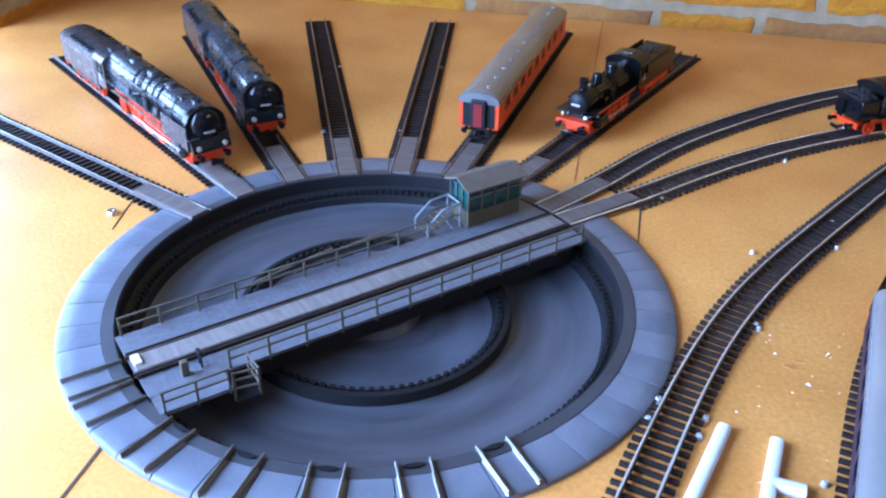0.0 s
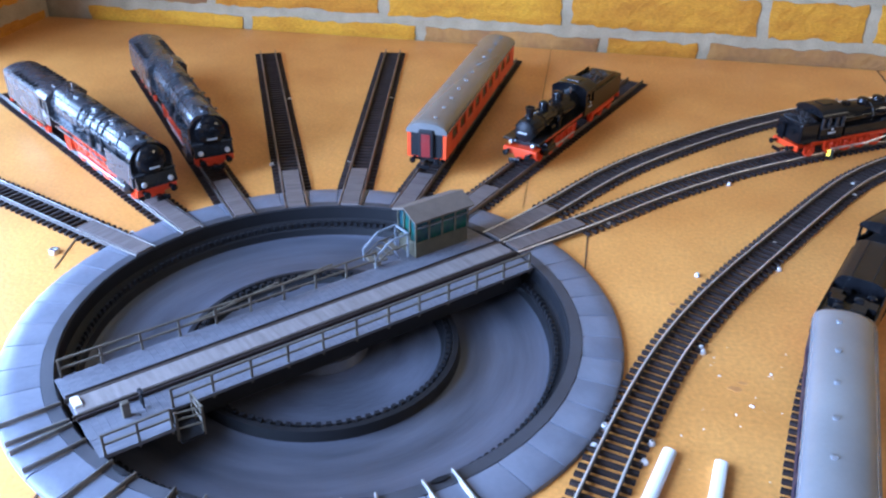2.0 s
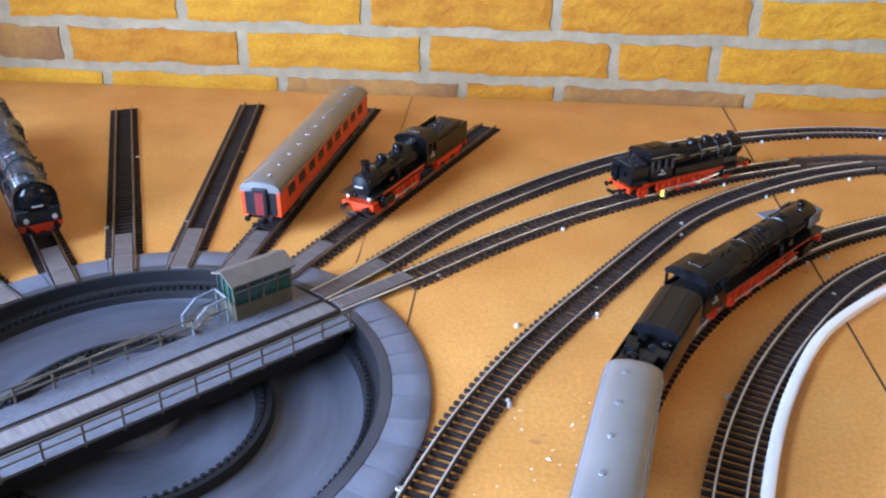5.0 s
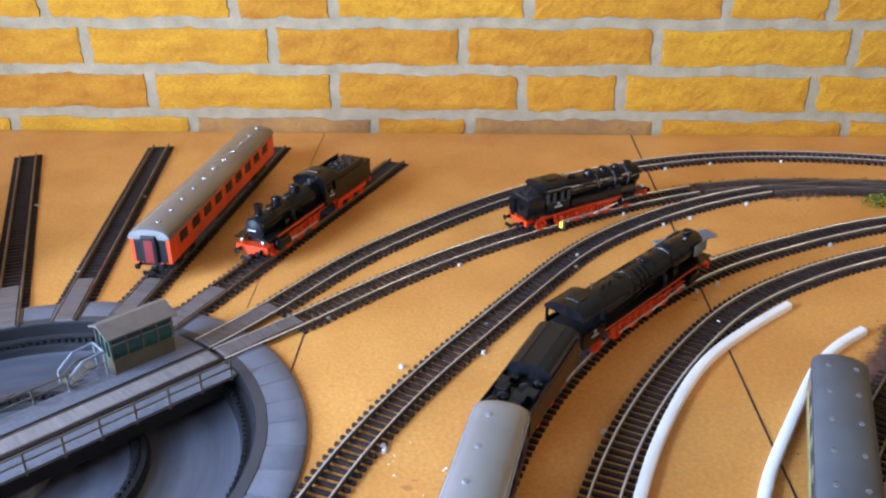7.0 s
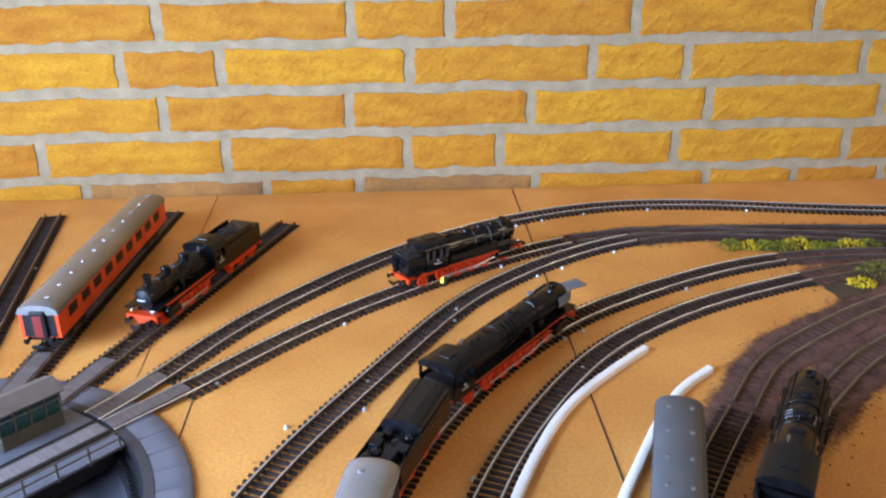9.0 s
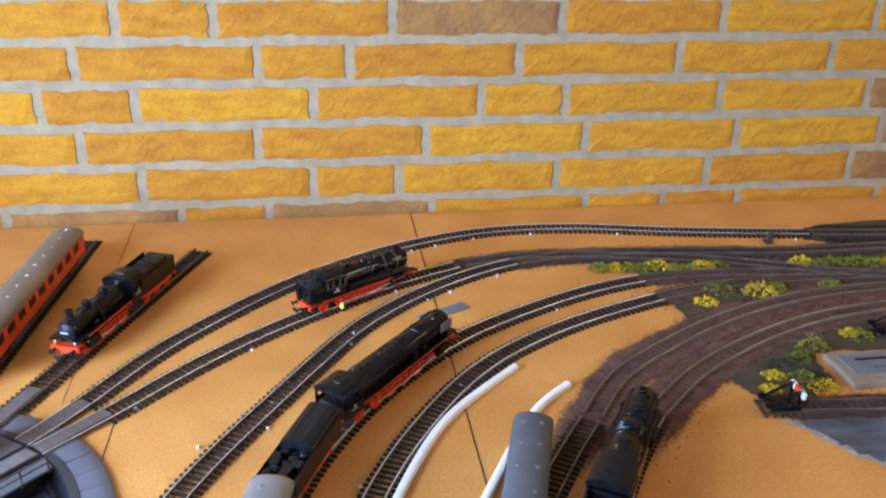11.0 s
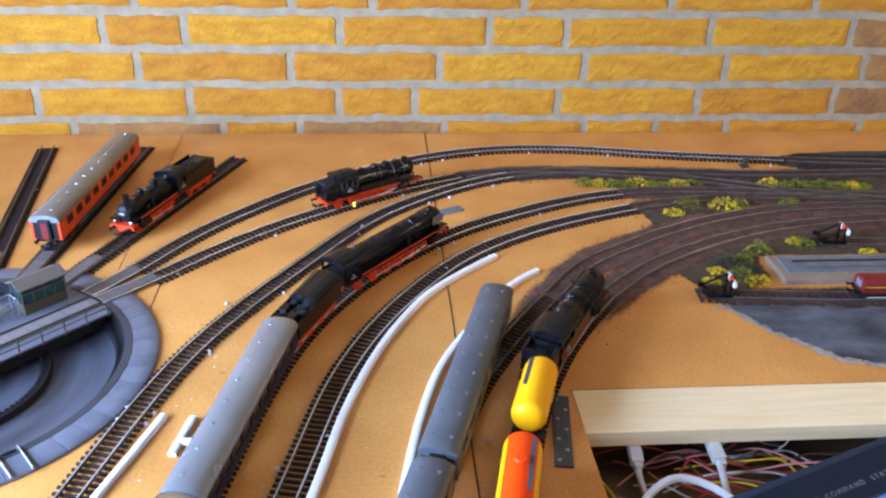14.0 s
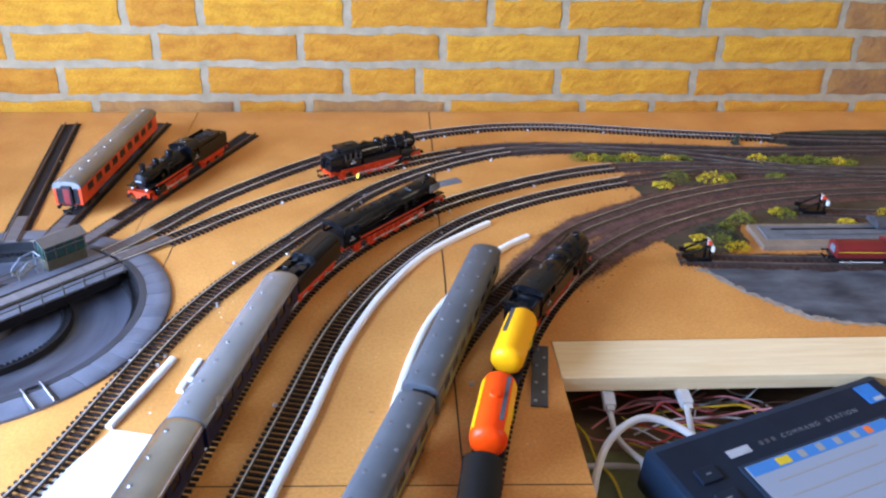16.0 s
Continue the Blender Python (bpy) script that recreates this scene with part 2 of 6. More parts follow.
M_PINE = mat("pine", (0.90, 0.72, 0.43), (0.82, 0.61, 0.33), 10, 0.55, grain=0.18, fine=60, stretch=(1.2, 20, 20))
M_LOCO_MAROON = mat("maroon", (0.20, 0.016, 0.014), (0.15, 0.012, 0.012), 40, 0.35, grain=0.1)
M_STATION = mat("station_plastic", (0.014, 0.030, 0.056), (0.011, 0.024, 0.046), 40, 0.42, spec=0.3, bump=0.0003, grain=0.2)
M_STATION_TOP = mat("station_panel", (0.010, 0.017, 0.032), None, 40, 0.45, spec=0.2)
M_PAPER = mat("white_paper", (0.82, 0.82, 0.82), (0.78, 0.78, 0.79), 8, 0.8)
M_PRINT = mat("grey_print", (0.17, 0.18, 0.20), None, 40, 0.6)
M_TEXT = mat("pale_print", (0.45, 0.47, 0.50), None, 40, 0.6)
M_SHELF = mat("shelf_wood", (0.16, 0.095, 0.045), (0.10, 0.060, 0.030), 14, 0.7, grain=0.3, stretch=(1, 6, 1))
M_PCB = mat("board_olive", (0.14, 0.135, 0.045), (0.10, 0.10, 0.035), 60, 0.5, grain=0.2)
M_CABLE_W = mat("white_cable", (0.62, 0.60, 0.58), None, 40, 0.4)


def wire_mat(name, c):
    return mat(name, c, None, 60, 0.4)


M_W_RED, M_W_PINK, M_W_YEL = wire_mat("wire_red", (0.45, 0.03, 0.02)), wire_mat("wire_pink", (0.55, 0.20, 0.20)), wire_mat("wire_yellow", (0.65, 0.45, 0.02))
M_W_BRN = wire_mat("wire_brown", (0.10, 0.045, 0.025))


def glow(name, colour, strength):
    m = bpy.data.materials.new(name)
    m.use_nodes = True
    bs = m.node_tree.nodes["Principled BSDF"]
    bs.inputs["Base Color"].default_value = (*[c * 0.35 for c in colour], 1)
    bs.inputs["Emission Color"].default_value = (*colour, 1)
    bs.inputs["Emission Strength"].default_value = strength
    return m


M_LAMP = glow("signal_lamp_glow", (1.0, 0.80, 0.12), 3.0)
M_LAMP2 = glow("headlamp_glow", (1.0, 0.55, 0.10), 0.5)
M_SCREEN = glow("screen_glow", (0.36, 0.43, 0.58), 0.42)
M_SCREEN_BLUE = glow("screen_bar_glow", (0.05, 0.22, 0.62), 0.6)
M_ICON_Y = glow("screen_icon_yellow", (0.75, 0.55, 0.02), 0.5)
M_ICON_G = glow("screen_icon_grey", (0.35, 0.36, 0.38), 0.5)
M_ICON_O = glow("screen_icon_orange", (0.80, 0.18, 0.03), 0.6)
M_LOGO = mat("badge_blue", (0.03, 0.19, 0.55), None, 40, 0.4)


# ---- mesh building ----
class Sh:
    """Vertices and faces of one part."""

    def __init__(self):
        self.v, self.f = [], []

    def add(self, vs, fs):
        n = len(self.v)
        self.v += [tuple(p) for p in vs]
        self.f += [tuple(i + n for i in q) for q in fs]
        return self

    def box(self, c, s, b=0.0, taper=1.0):
        """A box with chamfered edges; taper narrows its top in y."""
        (cx, cy, cz), (hx, hy, hz) = c, (s[0] / 2, s[1] / 2, s[2] / 2)
        b = min(b, hx * 0.9, hy * 0.9, hz * 0.9)
        if b <= 0:
            vs = [(cx + i * hx, cy + j * hy * (taper if k > 0 else 1), cz + k * hz) for i in (-1, 1) for j in (-1, 1) for k in (-1, 1)]
            return self.add(vs, [(0, 1, 3, 2), (4, 6, 7, 5), (0, 4, 5, 1), (2, 3, 7, 6), (0, 2, 6, 4), (1, 5, 7, 3)])
        bm = bmesh.new()
        bmesh.ops.create_cube(bm, size=1)
        for q in bm.verts:
            k = q.co.z
            q.co = Vector((cx + q.co.x * 2 * hx, cy + q.co.y * 2 * hy * (taper if k > 0 else 1), cz + q.co.z * 2 * hz))
        bmesh.ops.bevel(bm, geom=bm.edges[:], offset=b, segments=2, affect="EDGES", profile=0.6)
        bm.verts.index_update()
        self.add([q.co for q in bm.verts], [[q.index for q in g.verts] for g in bm.faces])
        bm.free()
        return self

    def rod(self, a, c, r, n=10, r2=None):
        a, c = Vector(a), Vector(c)
        r2 = r if r2 is None else r2
        q = (c - a).to_track_quat("Z", "Y").to_matrix()
        vs = []
        for p, rr in ((a, r), (c, r2)):
            vs += [p + q @ Vector((rr * math.cos(2 * math.pi * i / n), rr * math.sin(2 * math.pi * i / n), 0)) for i in range(n)]
        fs = [(i, (i + 1) % n, n + (i + 1) % n, n + i) for i in range(n)] + [tuple(range(n - 1, -1, -1)), tuple(range(n, 2 * n))]
        return self.add(vs, fs)

    def lathe(self, origin, axis, prof, n=24, cap=True):
        """Turns (radius, height) pairs round an axis."""
        q = Vector(axis).to_track_quat("Z", "Y").to_matrix()
        o = Vector(origin)
        vs = [o + q @ Vector((r * math.cos(2 * math.pi * i / n), r * math.sin(2 * math.pi * i / n), h)) for r, h in prof for i in range(n)]
        fs = [(k * n + i, k * n + (i + 1) % n, (k + 1) * n + (i + 1) % n, (k + 1) * n + i) for k in range(len(prof) - 1) for i in range(n)]
        if cap:
            fs += [tuple(range(n - 1, -1, -1)), tuple((len(prof) - 1) * n + i for i in range(n))]
        return self.add(vs, fs)

    def sweep(self, line, prof, closed=False, cap=True):
        """Sweeps a (side, up) profile along a line of points, upright."""
        n, m = len(line), len(prof)
        vs = []
        for i, p in enumerate(line):
            a = Vector(line[(i - 1) % n] if closed or i else line[0])
            c = Vector(line[(i + 1) % n] if closed or i < n - 1 else line[-1])
            d = (c - a)
            d.z = 0
            d.normalize()
            s = Vector((-d.y, d.x, 0))
            vs += [Vector(p) + s * u + Vector((0, 0, w)) for u, w in prof]
        fs = []
        for i in range(n if closed else n - 1):
            j = (i + 1) % n
            fs += [(i * m + k, j * m + k, j * m + (k + 1) % m, i * m + (k + 1) % m) for k in range(m)]
        if cap and not closed:
            fs += [tuple(range(m)), tuple((n - 1) * m + k for k in range(m - 1, -1, -1))]
        return self.add(vs, fs)

    def tube(self, line, r, n=8):
        line = [Vector(p) for p in line]
        vs = []
        for i, p in enumerate(line):
            d = line[min(i + 1, len(line) - 1)] - line[max(i - 1, 0)]
            q = d.to_track_quat("Z", "Y").to_matrix()
            vs += [p + q @ Vector((r * math.cos(2 * math.pi * k / n), r * math.sin(2 * math.pi * k / n), 0)) for k in range(n)]
        fs = [(i * n + k, i * n + (k + 1) % n, (i + 1) * n + (k + 1) % n, (i + 1) * n + k) for i in range(len(line) - 1) for k in range(n)]
        fs += [tuple(range(n - 1, -1, -1)), tuple((len(line) - 1) * n + k for k in range(n))]
        return self.add(vs, fs)

    def plate(self, pts, z0, z1):
        """A flat piece with the given outline."""
        n = len(pts)
        vs = [(x, y, z0) for x, y in pts] + [(x, y, z1) for x, y in pts]
        return self.add(vs, [tuple(range(n - 1, -1, -1)), tuple(range(n, 2 * n))] + [(i, (i + 1) % n, n + (i + 1) % n, n + i) for i in range(n)])

    def mesh(self, name, material, smooth=False):
        me = bpy.data.meshes.new(name)
        me.from_pydata(self.v, [], self.f)
        bm = bmesh.new()
        bm.from_mesh(me)
        bmesh.ops.recalc_face_normals(bm, faces=bm.faces[:])
        bm.to_mesh(me)
        bm.free()
        me.materials.append(material)
        if smooth:
            me.polygons.foreach_set("use_smooth", [True] * len(me.polygons))
            me.set_sharp_from_angle(angle=radians(38))
        return me


def part(name, sh, material, parent, label="", smooth=False, m=None):
    ob = new(name, sh.mesh(name, material, smooth) if isinstance(sh, Sh) else sh)
    ob.parent = parent
    if m is not None:
        ob.matrix_basis = m
    return tagged(ob, label) if label else ob


def thing(name, label, category, m=None, group="", kind=""):
    ob = new(name)
    ob.empty_display_size = 0.01
    if m is not None:
        ob.matrix_basis = m
    return tagged(ob, label, category, group, kind)


def solid(name, sh, material, label, category, group="", kind="", smooth=False, m=None):
    ob = new(name, sh.mesh(name, material, smooth))
    if m is not None:
        ob.matrix_basis = m
    return tagged(ob, label, category, group, kind)


def spline(pts, step=0.006):
    """Points evenly spaced on a smooth curve through the given ones (x, y)."""
    P = [Vector((*p, 0)) if len(p) == 2 else Vector(p) for p in pts]
    P = [2 * P[0] - P[1], *P, 2 * P[-1] - P[-2]]
    fine = []
    for i in range(1, len(P) - 2):
        for k in range(40):
            t = k / 40
            a, b, c, d = P[i - 1 : i + 3]
            fine.append(0.5 * ((2 * b) + (c - a) * t + (2 * a - 5 * b + 4 * c - d) * t**2 + (3 * b - a - 3 * c + d) * t**3))
    fine.append(P[-2])
    out, run, want = [fine[0]], 0.0, step
    for a, b in zip(fine, fine[1:]):
        seg = (b - a).length
        while seg > 0 and run + seg >= want:
            out.append(a.lerp(b, (want - run) / seg))
            want += step
        run += seg
    return out


def smooth_line(line, rounds=12):
    """Evens out small kinks of a line, its ends fixed."""
    for _ in range(rounds):
        line = [line[0]] + [(a + 2 * b + c) / 4 for a, b, c in zip(line, line[1:], line[2:])] + [line[-1]]
    return line


# ---- room ----
X0, X1, Y0, ZF, ZC = -0.925, 2.3, -2.9, -0.80, 1.75
solid("floor", Sh().box(((X0 + X1) / 2, Y0 / 2, ZF - 0.03), (X1 - X0 + 0.4, -Y0 + 0.4, 0.06)), M_FLOOR, "dark wooden floor of the hobby room", "floor", kind="structure")
# unseen ceiling; its opening is added to let the fill lamp through
ceiling_shape = Sh()
for xa, xb, ya, yb in ((X0 - 0.2, X1 + 0.2, Y0 - 0.2, -1.58), (X0 - 0.2, X1 + 0.2, -0.86, 0.2), (X0 - 0.2, -0.43, -1.58, -0.86), (0.53, X1 + 0.2, -1.58, -0.86)):
    ceiling_shape.box(((xa + xb) / 2, (ya + yb) / 2, ZC + 0.03), (xb - xa, yb - ya, 0.06))
solid("ceiling", ceiling_shape, M_PLASTER, "plain plaster ceiling, unseen, with an opening added for fill light", "ceiling", kind="structure")


def window_wall(name, along, at, lo, hi, a, b, z0, z1, label):
    """A wall with one window opening, along x or y."""
    sh = Sh()

    def blk(p, q, s, t):
        c, d = (p + q) / 2, q - p
        if along == "y":
            sh.box((at, c, (s + t) / 2), (0.12, d, t - s))
        else:
            sh.box((c, at, (s + t) / 2), (d, 0.12, t - s))

    blk(lo, a, ZF, ZC), blk(b, hi, ZF, ZC), blk(a, b, ZF, z0), blk(a, b, z1, ZC)
    return solid(name, sh, M_PLASTER, label, "wall", kind="structure")


west_shape = Sh()
for ya, yb, za, zb in ((Y0, -1.64, ZF, ZC), (-1.64, -0.72, ZF, 0.006), (-1.64, -0.72, 0.86, ZC), (-0.72, -0.64, ZF, ZC), (-0.64, -0.22, ZF, 0.006), (-0.64, -0.22, 0.245, ZC), (-0.22, 0.0, ZF, ZC)):
    west_shape.box((X0 - 0.06, (ya + yb) / 2, (za + zb) / 2), (0.12, yb - ya, zb - za))
wall_west = solid("wall_west", west_shape, M_PLASTER, "plastered wall with a tall and a low window", "wall", kind="structure")
window_wall("wall_east", "y", X1 + 0.06, Y0, 0.0, -1.29, -0.41, 0.74, 1.36, "plastered wall with a small high window")
# unseen south wall, its opening added for the fill lamp
window_wall("wall_south", "x", Y0 - 0.06, X0 - 0.12, X1 + 0.12, -1.0 + 0.05, 0.9, 0.2, 1.45, "plastered wall, unseen, with a wide opening added for fill light")


def window(name, along, at, a, b, z0, z1):
    w = thing(name, "white framed window letting in daylight", "window", kind="structure")

    def bar(nm, p, q, s, t, th):
        c, d = (p + q) / 2, q - p
        sh = Sh().box((at, c, (s + t) / 2), (th, d, t - s), 0.004) if along == "y" else Sh().box((c, at, (s + t) / 2), (d, th, t - s), 0.004)
        part(nm, sh, M_WHITE, w)

    m = (a + b) / 2
    bar("window_frame", a, b, z0, z0 + 0.05, 0.06), bar("window_frame", a, b, z1 - 0.05, z1, 0.06)
    bar("window_frame", a, a + 0.05, z0 + 0.05, z1 - 0.05, 0.06), bar("window_frame", b - 0.05, b, z0 + 0.05, z1 - 0.05, 0.06)
    bar("mullion", m - 0.02, m + 0.02, z0 + 0.05, z1 - 0.05, 0.05)


window("window_1", "y", X0 - 0.10, -1.64, -0.72, 0.006, 0.86)
window("window_5", "y", X0 - 0.10, -0.64, -0.22, 0.006, 0.245)
# frame of the added ceiling opening, out of view
ceiling_fill = thing("window_4", "white framed ceiling opening, unseen, added for fill light", "window", kind="structure")
for xa, xb, ya, yb in ((-0.43, 0.53, -1.58, -1.54), (-0.43, 0.53, -0.90, -0.86), (-0.43, -0.39, -1.54, -0.90), (0.49, 0.53, -1.54, -0.90)):
    part("window_frame", Sh().box(((xa + xb) / 2, (ya + yb) / 2, ZC + 0.085), (xb - xa, yb - ya, 0.04), 0.004), M_WHITE, ceiling_fill)
window("window_3", "y", X1 + 0.10, -1.29, -0.41, 0.74, 1.36)
# added frame round the south fill lamp, out of view
window("window_2", "x", Y0 - 0.10, -0.95, 0.9, 0.2, 1.45)

# brick wall behind the layout: mortar bed with the bricks standing proud of it
north_shape = Sh().box(((X0 + X1) / 2, 0.0622, (ZF + ZC) / 2), (X1 - X0 + 0.24, 0.12, ZC - ZF))
wall_north = solid("wall_north", north_shape, M_MORTAR, "yellow brick wall with pale mortar joints behind the layout", "brick wall", kind="structure")
COURSE, BRICK, HALF = 0.0556, 0.229, 0.119
rng = random.Random(4)


def brick_mesh(length, seed):
    """One rough brick: front face 5 mm proud of the mortar, uneven edges and a pitted face."""
    r = random.Random(seed)
    h, nx, nz = 0.0425, 26 if length > 0.15 else 13, 6
    vs, fs = [], []
    for k in range(nz + 1):
        for i in range(nx + 1):
            u, w = i / nx, k / nz
            edge = (i in (0, nx)) or (k in (0, nz))
            x = (u - 0.5) * length + (r.uniform(-0.0020, 0.0020) if i in (0, nx) else r.uniform(-0.002, 0.002))
            z = (w - 0.5) * h + (r.uniform(-0.0016, 0.0016) + (0.0012 * math.sin(u * 9 + seed) if k in (0, nz) else 0) + (0 if k in (0, nz) else r.uniform(-0.001, 0.001)))
            vs.append((x, 0.0006 if edge else -0.0006 + r.uniform(-0.0006, 0.0006), z))
    for k in range(nz):
        for i in range(nx):
            a = k * (nx + 1) + i
            fs.append((a, a + 1, a + nx + 2, a + nx + 1))
    rim = [i for i in range(nx + 1)] + [k * (nx + 1) + nx for k in range(1, nz + 1)] + [nz * (nx + 1) + i for i in range(nx - 1, -1, -1)] + [k * (nx + 1) for k in range(nz - 1, 0, -1)]
    n = len(vs)
    vs += [(vs[i][0], 0.012, vs[i][2]) for i in rim]
    fs += [(rim[j], n + j, n + (j + 1) % len(rim), rim[(j + 1) % len(rim)]) for j in range(len(rim))]
    sh = Sh().add(vs, fs)
    return sh


# where a course's joints begin, and which of its bricks are halves
ROWS_OF_BRICK = {
    0: (-0.637, {2, 5, 6}), 1: (-0.684, {3}), 2: (-0.756, set()), 3: (-0.570, {1, 4}), 4: (-0.520, {2}),
    5: (-0.463, {1}), 6: (-0.610, {4}), 7: (-0.540, {2, 6}),
}
BROWN = {(0, 1), (0, 3), (1, 7), (5, 3), (3, 7), (4, 8), (2, 7), (6, 2), (7, 5)}
brick_full = [brick_mesh(BRICK - 0.0135, s).mesh("brick", M_BRICK) for s in range(5)]
brick_half = [brick_mesh(HALF - 0.0135, s + 20).mesh("brick", M_BRICK) for s in range(3)]
brown_full = [brick_mesh(BRICK - 0.0135, s + 40).mesh("brick", M_BRICK_BROWN) for s in range(2)]
brown_half = [brick_mesh(HALF - 0.0135, s + 50).mesh("brick", M_BRICK_BROWN) for s in range(2)]


def lay_bricks():
    for k, (start, halves) in ROWS_OF_BRICK.items():
        z = 0.0507 + (k - 1) * COURSE
        x, i = start, 0
        while x < 1.25:
            half = i in halves
            w = HALF if half else BRICK
            pool = (brown_half if half else brown_full) if (k, i) in BROWN else (brick_half if half else brick_full)
            part("brick", rng.choice(pool), None, wall_north, m=pose(x + w / 2, 0.0, z, 0, rng.uniform(-0.35, 0.35), 0))
            x += w
            i += 1
        x = start
        while x > X0 + BRICK:
            x -= BRICK
            part("brick", rng.choice(brown_full if k == 1 else brick_full), None, wall_north, m=pose(x + BRICK / 2, 0.0, z, 0, 0, 0))


def lay_pier():
    """The corner pier between the west window and the brick wall, in the same bricks seen end on."""
    part("pier_mortar", Sh().box((X0 + 0.0015, -0.1105, 0.25), (0.010, 0.215, 0.50)), M_MORTAR, wall_west, "pale mortar bed")
    for k in range(9):
        z = 0.0507 + (k - 1) * COURSE
        for y, pool in ((-0.060, brick_half), (-0.165, brown_half)) if k % 2 else ((-0.115, brick_full),):
            part("brick", rng.choice(pool), None, wall_west, m=pose(X0 + 0.0065, y, z, 0, 0, 90))


# ---- layout table ----
TC = Vector((-0.3424, -0.6279, 0))
R_IN, R_OUT = 0.158, 0.1905


def polar(r, deg, z=0.0):
    return Vector((TC.x + r * math.cos(radians(deg)), TC.y + r * math.sin(radians(deg)), z))


def holed_board(name, outline, hole_r, z0, z1, material):
    bm = bmesh.new()
    tops = []
    for loop in (outline, [tuple(polar(hole_r, 360 * i / 96)[:2]) for i in range(96)]):
        vs = [bm.verts.new((x, y, z1)) for x, y in loop]
        tops += [bm.edges.new((vs[i], vs[(i + 1) % len(vs)])) for i in range(len(vs))]
    bmesh.ops.triangle_fill(bm, edges=tops, use_beauty=True)
    got = bmesh.ops.extrude_face_region(bm, geom=bm.faces[:])
    for q in got["geom"]:
        if isinstance(q, bmesh.types.BMVert):
            q.co.z = z0
    bmesh.ops.recalc_face_normals(bm, faces=bm.faces[:])
    me = bpy.data.meshes.new(name)
    bm.to_mesh(me)
    bm.free()
    me.materials.append(material)
    return new(name, me)


table = holed_board("layout_table", [(-0.923, -0.004), (1.75, -0.004), (1.75, -0.684), (0.2345, -0.684), (0.2385, -1.12), (-0.923, -1.12)], 0.180, -0.016, 0.0, M_BOARD)
tagged(table, "orange-brown hardboard tabletop of a model railway with screw and glue marks", "table")


def seam(a, b, w=0.0011):
    d = (Vector(b) - Vector(a)).normalized() * w / 2
    n = Vector((-d.y, d.x))
    pts = [Vector(a) + n, Vector(a) - n, Vector(b) - n, Vector(b) + n]
    part("board_joint", Sh().plate([(p.x, p.y) for p in pts], -0.004, 0.0004), M_BOARD_EDGE, table, "dark joint between two boards")


seam((0.1385, -0.006), (0.134, -1.10), 0.0014)
seam((-0.104, -0.876), (0.236, -0.884), 0.0009)
seam((-0.179, -0.472), (-0.179, -0.530), 0.0010)
seam((-0.241, -0.006), (-0.232, -0.440), 0.0004)
seam((-0.434, -0.795), (-0.432, -1.1), 0.0018)
seam((-0.553, -0.560), (-0.545, -0.60), 0.0010)
for px in (-0.85, 0.15, 1.6):
    for py in (-0.08, -0.60):
        part("leg", Sh().box((px, py, (ZF - 0.016) / 2), (0.05, 0.05, -0.016 - ZF)), M_PINE, table, "square pine leg")

# ---- turntable ----
turntable = thing("turntable", "grey plastic model turntable pit with a ring of slotted plates", "turntable", m=pose(TC.x, TC.y, 0))
part("pit", Sh().lathe((0, 0, 0), (0, 0, 1), [(0.1468, -0.0160), (0.1440, -0.0178), (0.1100, -0.0185), (0.0895, -0.0184), (0.0880, -0.0180), (0.0872, -0.0170), (0.0870, -0.0128), (0.0850, -0.0126), (0.0845, -0.0146), (0.0805, -0.0148), (0.0795, -0.0170), (0.0780, -0.0178), (0.0300, -0.0180), (0.0280, -0.0120), (0.0001, -0.0115)], 120, cap=False), M_PIT, turntable, "dark grey pit floor", smooth=True)
part("under_tray", Sh().lathe((0, 0, 0), (0, 0, 1), [(0.1785, -0.0030), (0.1785, -0.0230), (0.0001, -0.0230)], 96, cap=False), M_PIT_DARK, turntable)
part("inner_edge", Sh().lathe((0, 0, 0), (0, 0, 1), [(0.1655, 0.0018), (0.1652, 0.0039), (0.1582, 0.0040), (0.1578, 0.0018)], 120, cap=False), M_RIM_DARK, turntable, "dark inner ring", smooth=True)
part("pit_wall", Sh().lathe((0, 0, 0), (0, 0, 1), [(0.1600, 0.0015), (0.1580, 0.0038), (0.1570, 0.0030), (0.1565, -0.0060), (0.1535, -0.0085), (0.1500, -0.0095), (0.1480, -0.0110), (0.1466, -0.0163)], 120, cap=False), M_PIT_DARK, turntable, "black stepped pit wall", smooth=True)


part("rack_ring", Sh().lathe((0, 0, 0), (0, 0, 1), [(0.0898, -0.0184), (0.0893, -0.0166), (0.0882, -0.0120), (0.0848, -0.0117), (0.0843, -0.0140), (0.0800, -0.0142), (0.0786, -0.0168), (0.0770, -0.0178)], 120, cap=False), M_PIT_DARK, turntable, "black raised rack ring", smooth=True)


def tooth(r0, r1, w, z0, z1, material):
    return Sh().box(((r0 + r1) / 2, 0, (z0 + z1) / 2), (r1 - r0, w, z1 - z0)).mesh("rack_tooth", material)


outer_tooth, inner_tooth = tooth(0.1492, 0.1512, 0.0026, -0.0105, -0.0062, M_PIT_DARK), tooth(0.0806, 0.0832, 0.0030, -0.0143, -0.0116, M_PIT_DARK)
for i in range(180):
    part("rack_tooth", outer_tooth, None, turntable, m=pose(0, 0, 0, 0, 0, 2 * (i + 0.5)))
for i in range(90):
    part("rack_stud", inner_tooth, None, turntable, m=pose(0, 0, 0, 0, 0, 4 * (i + 0.5)))


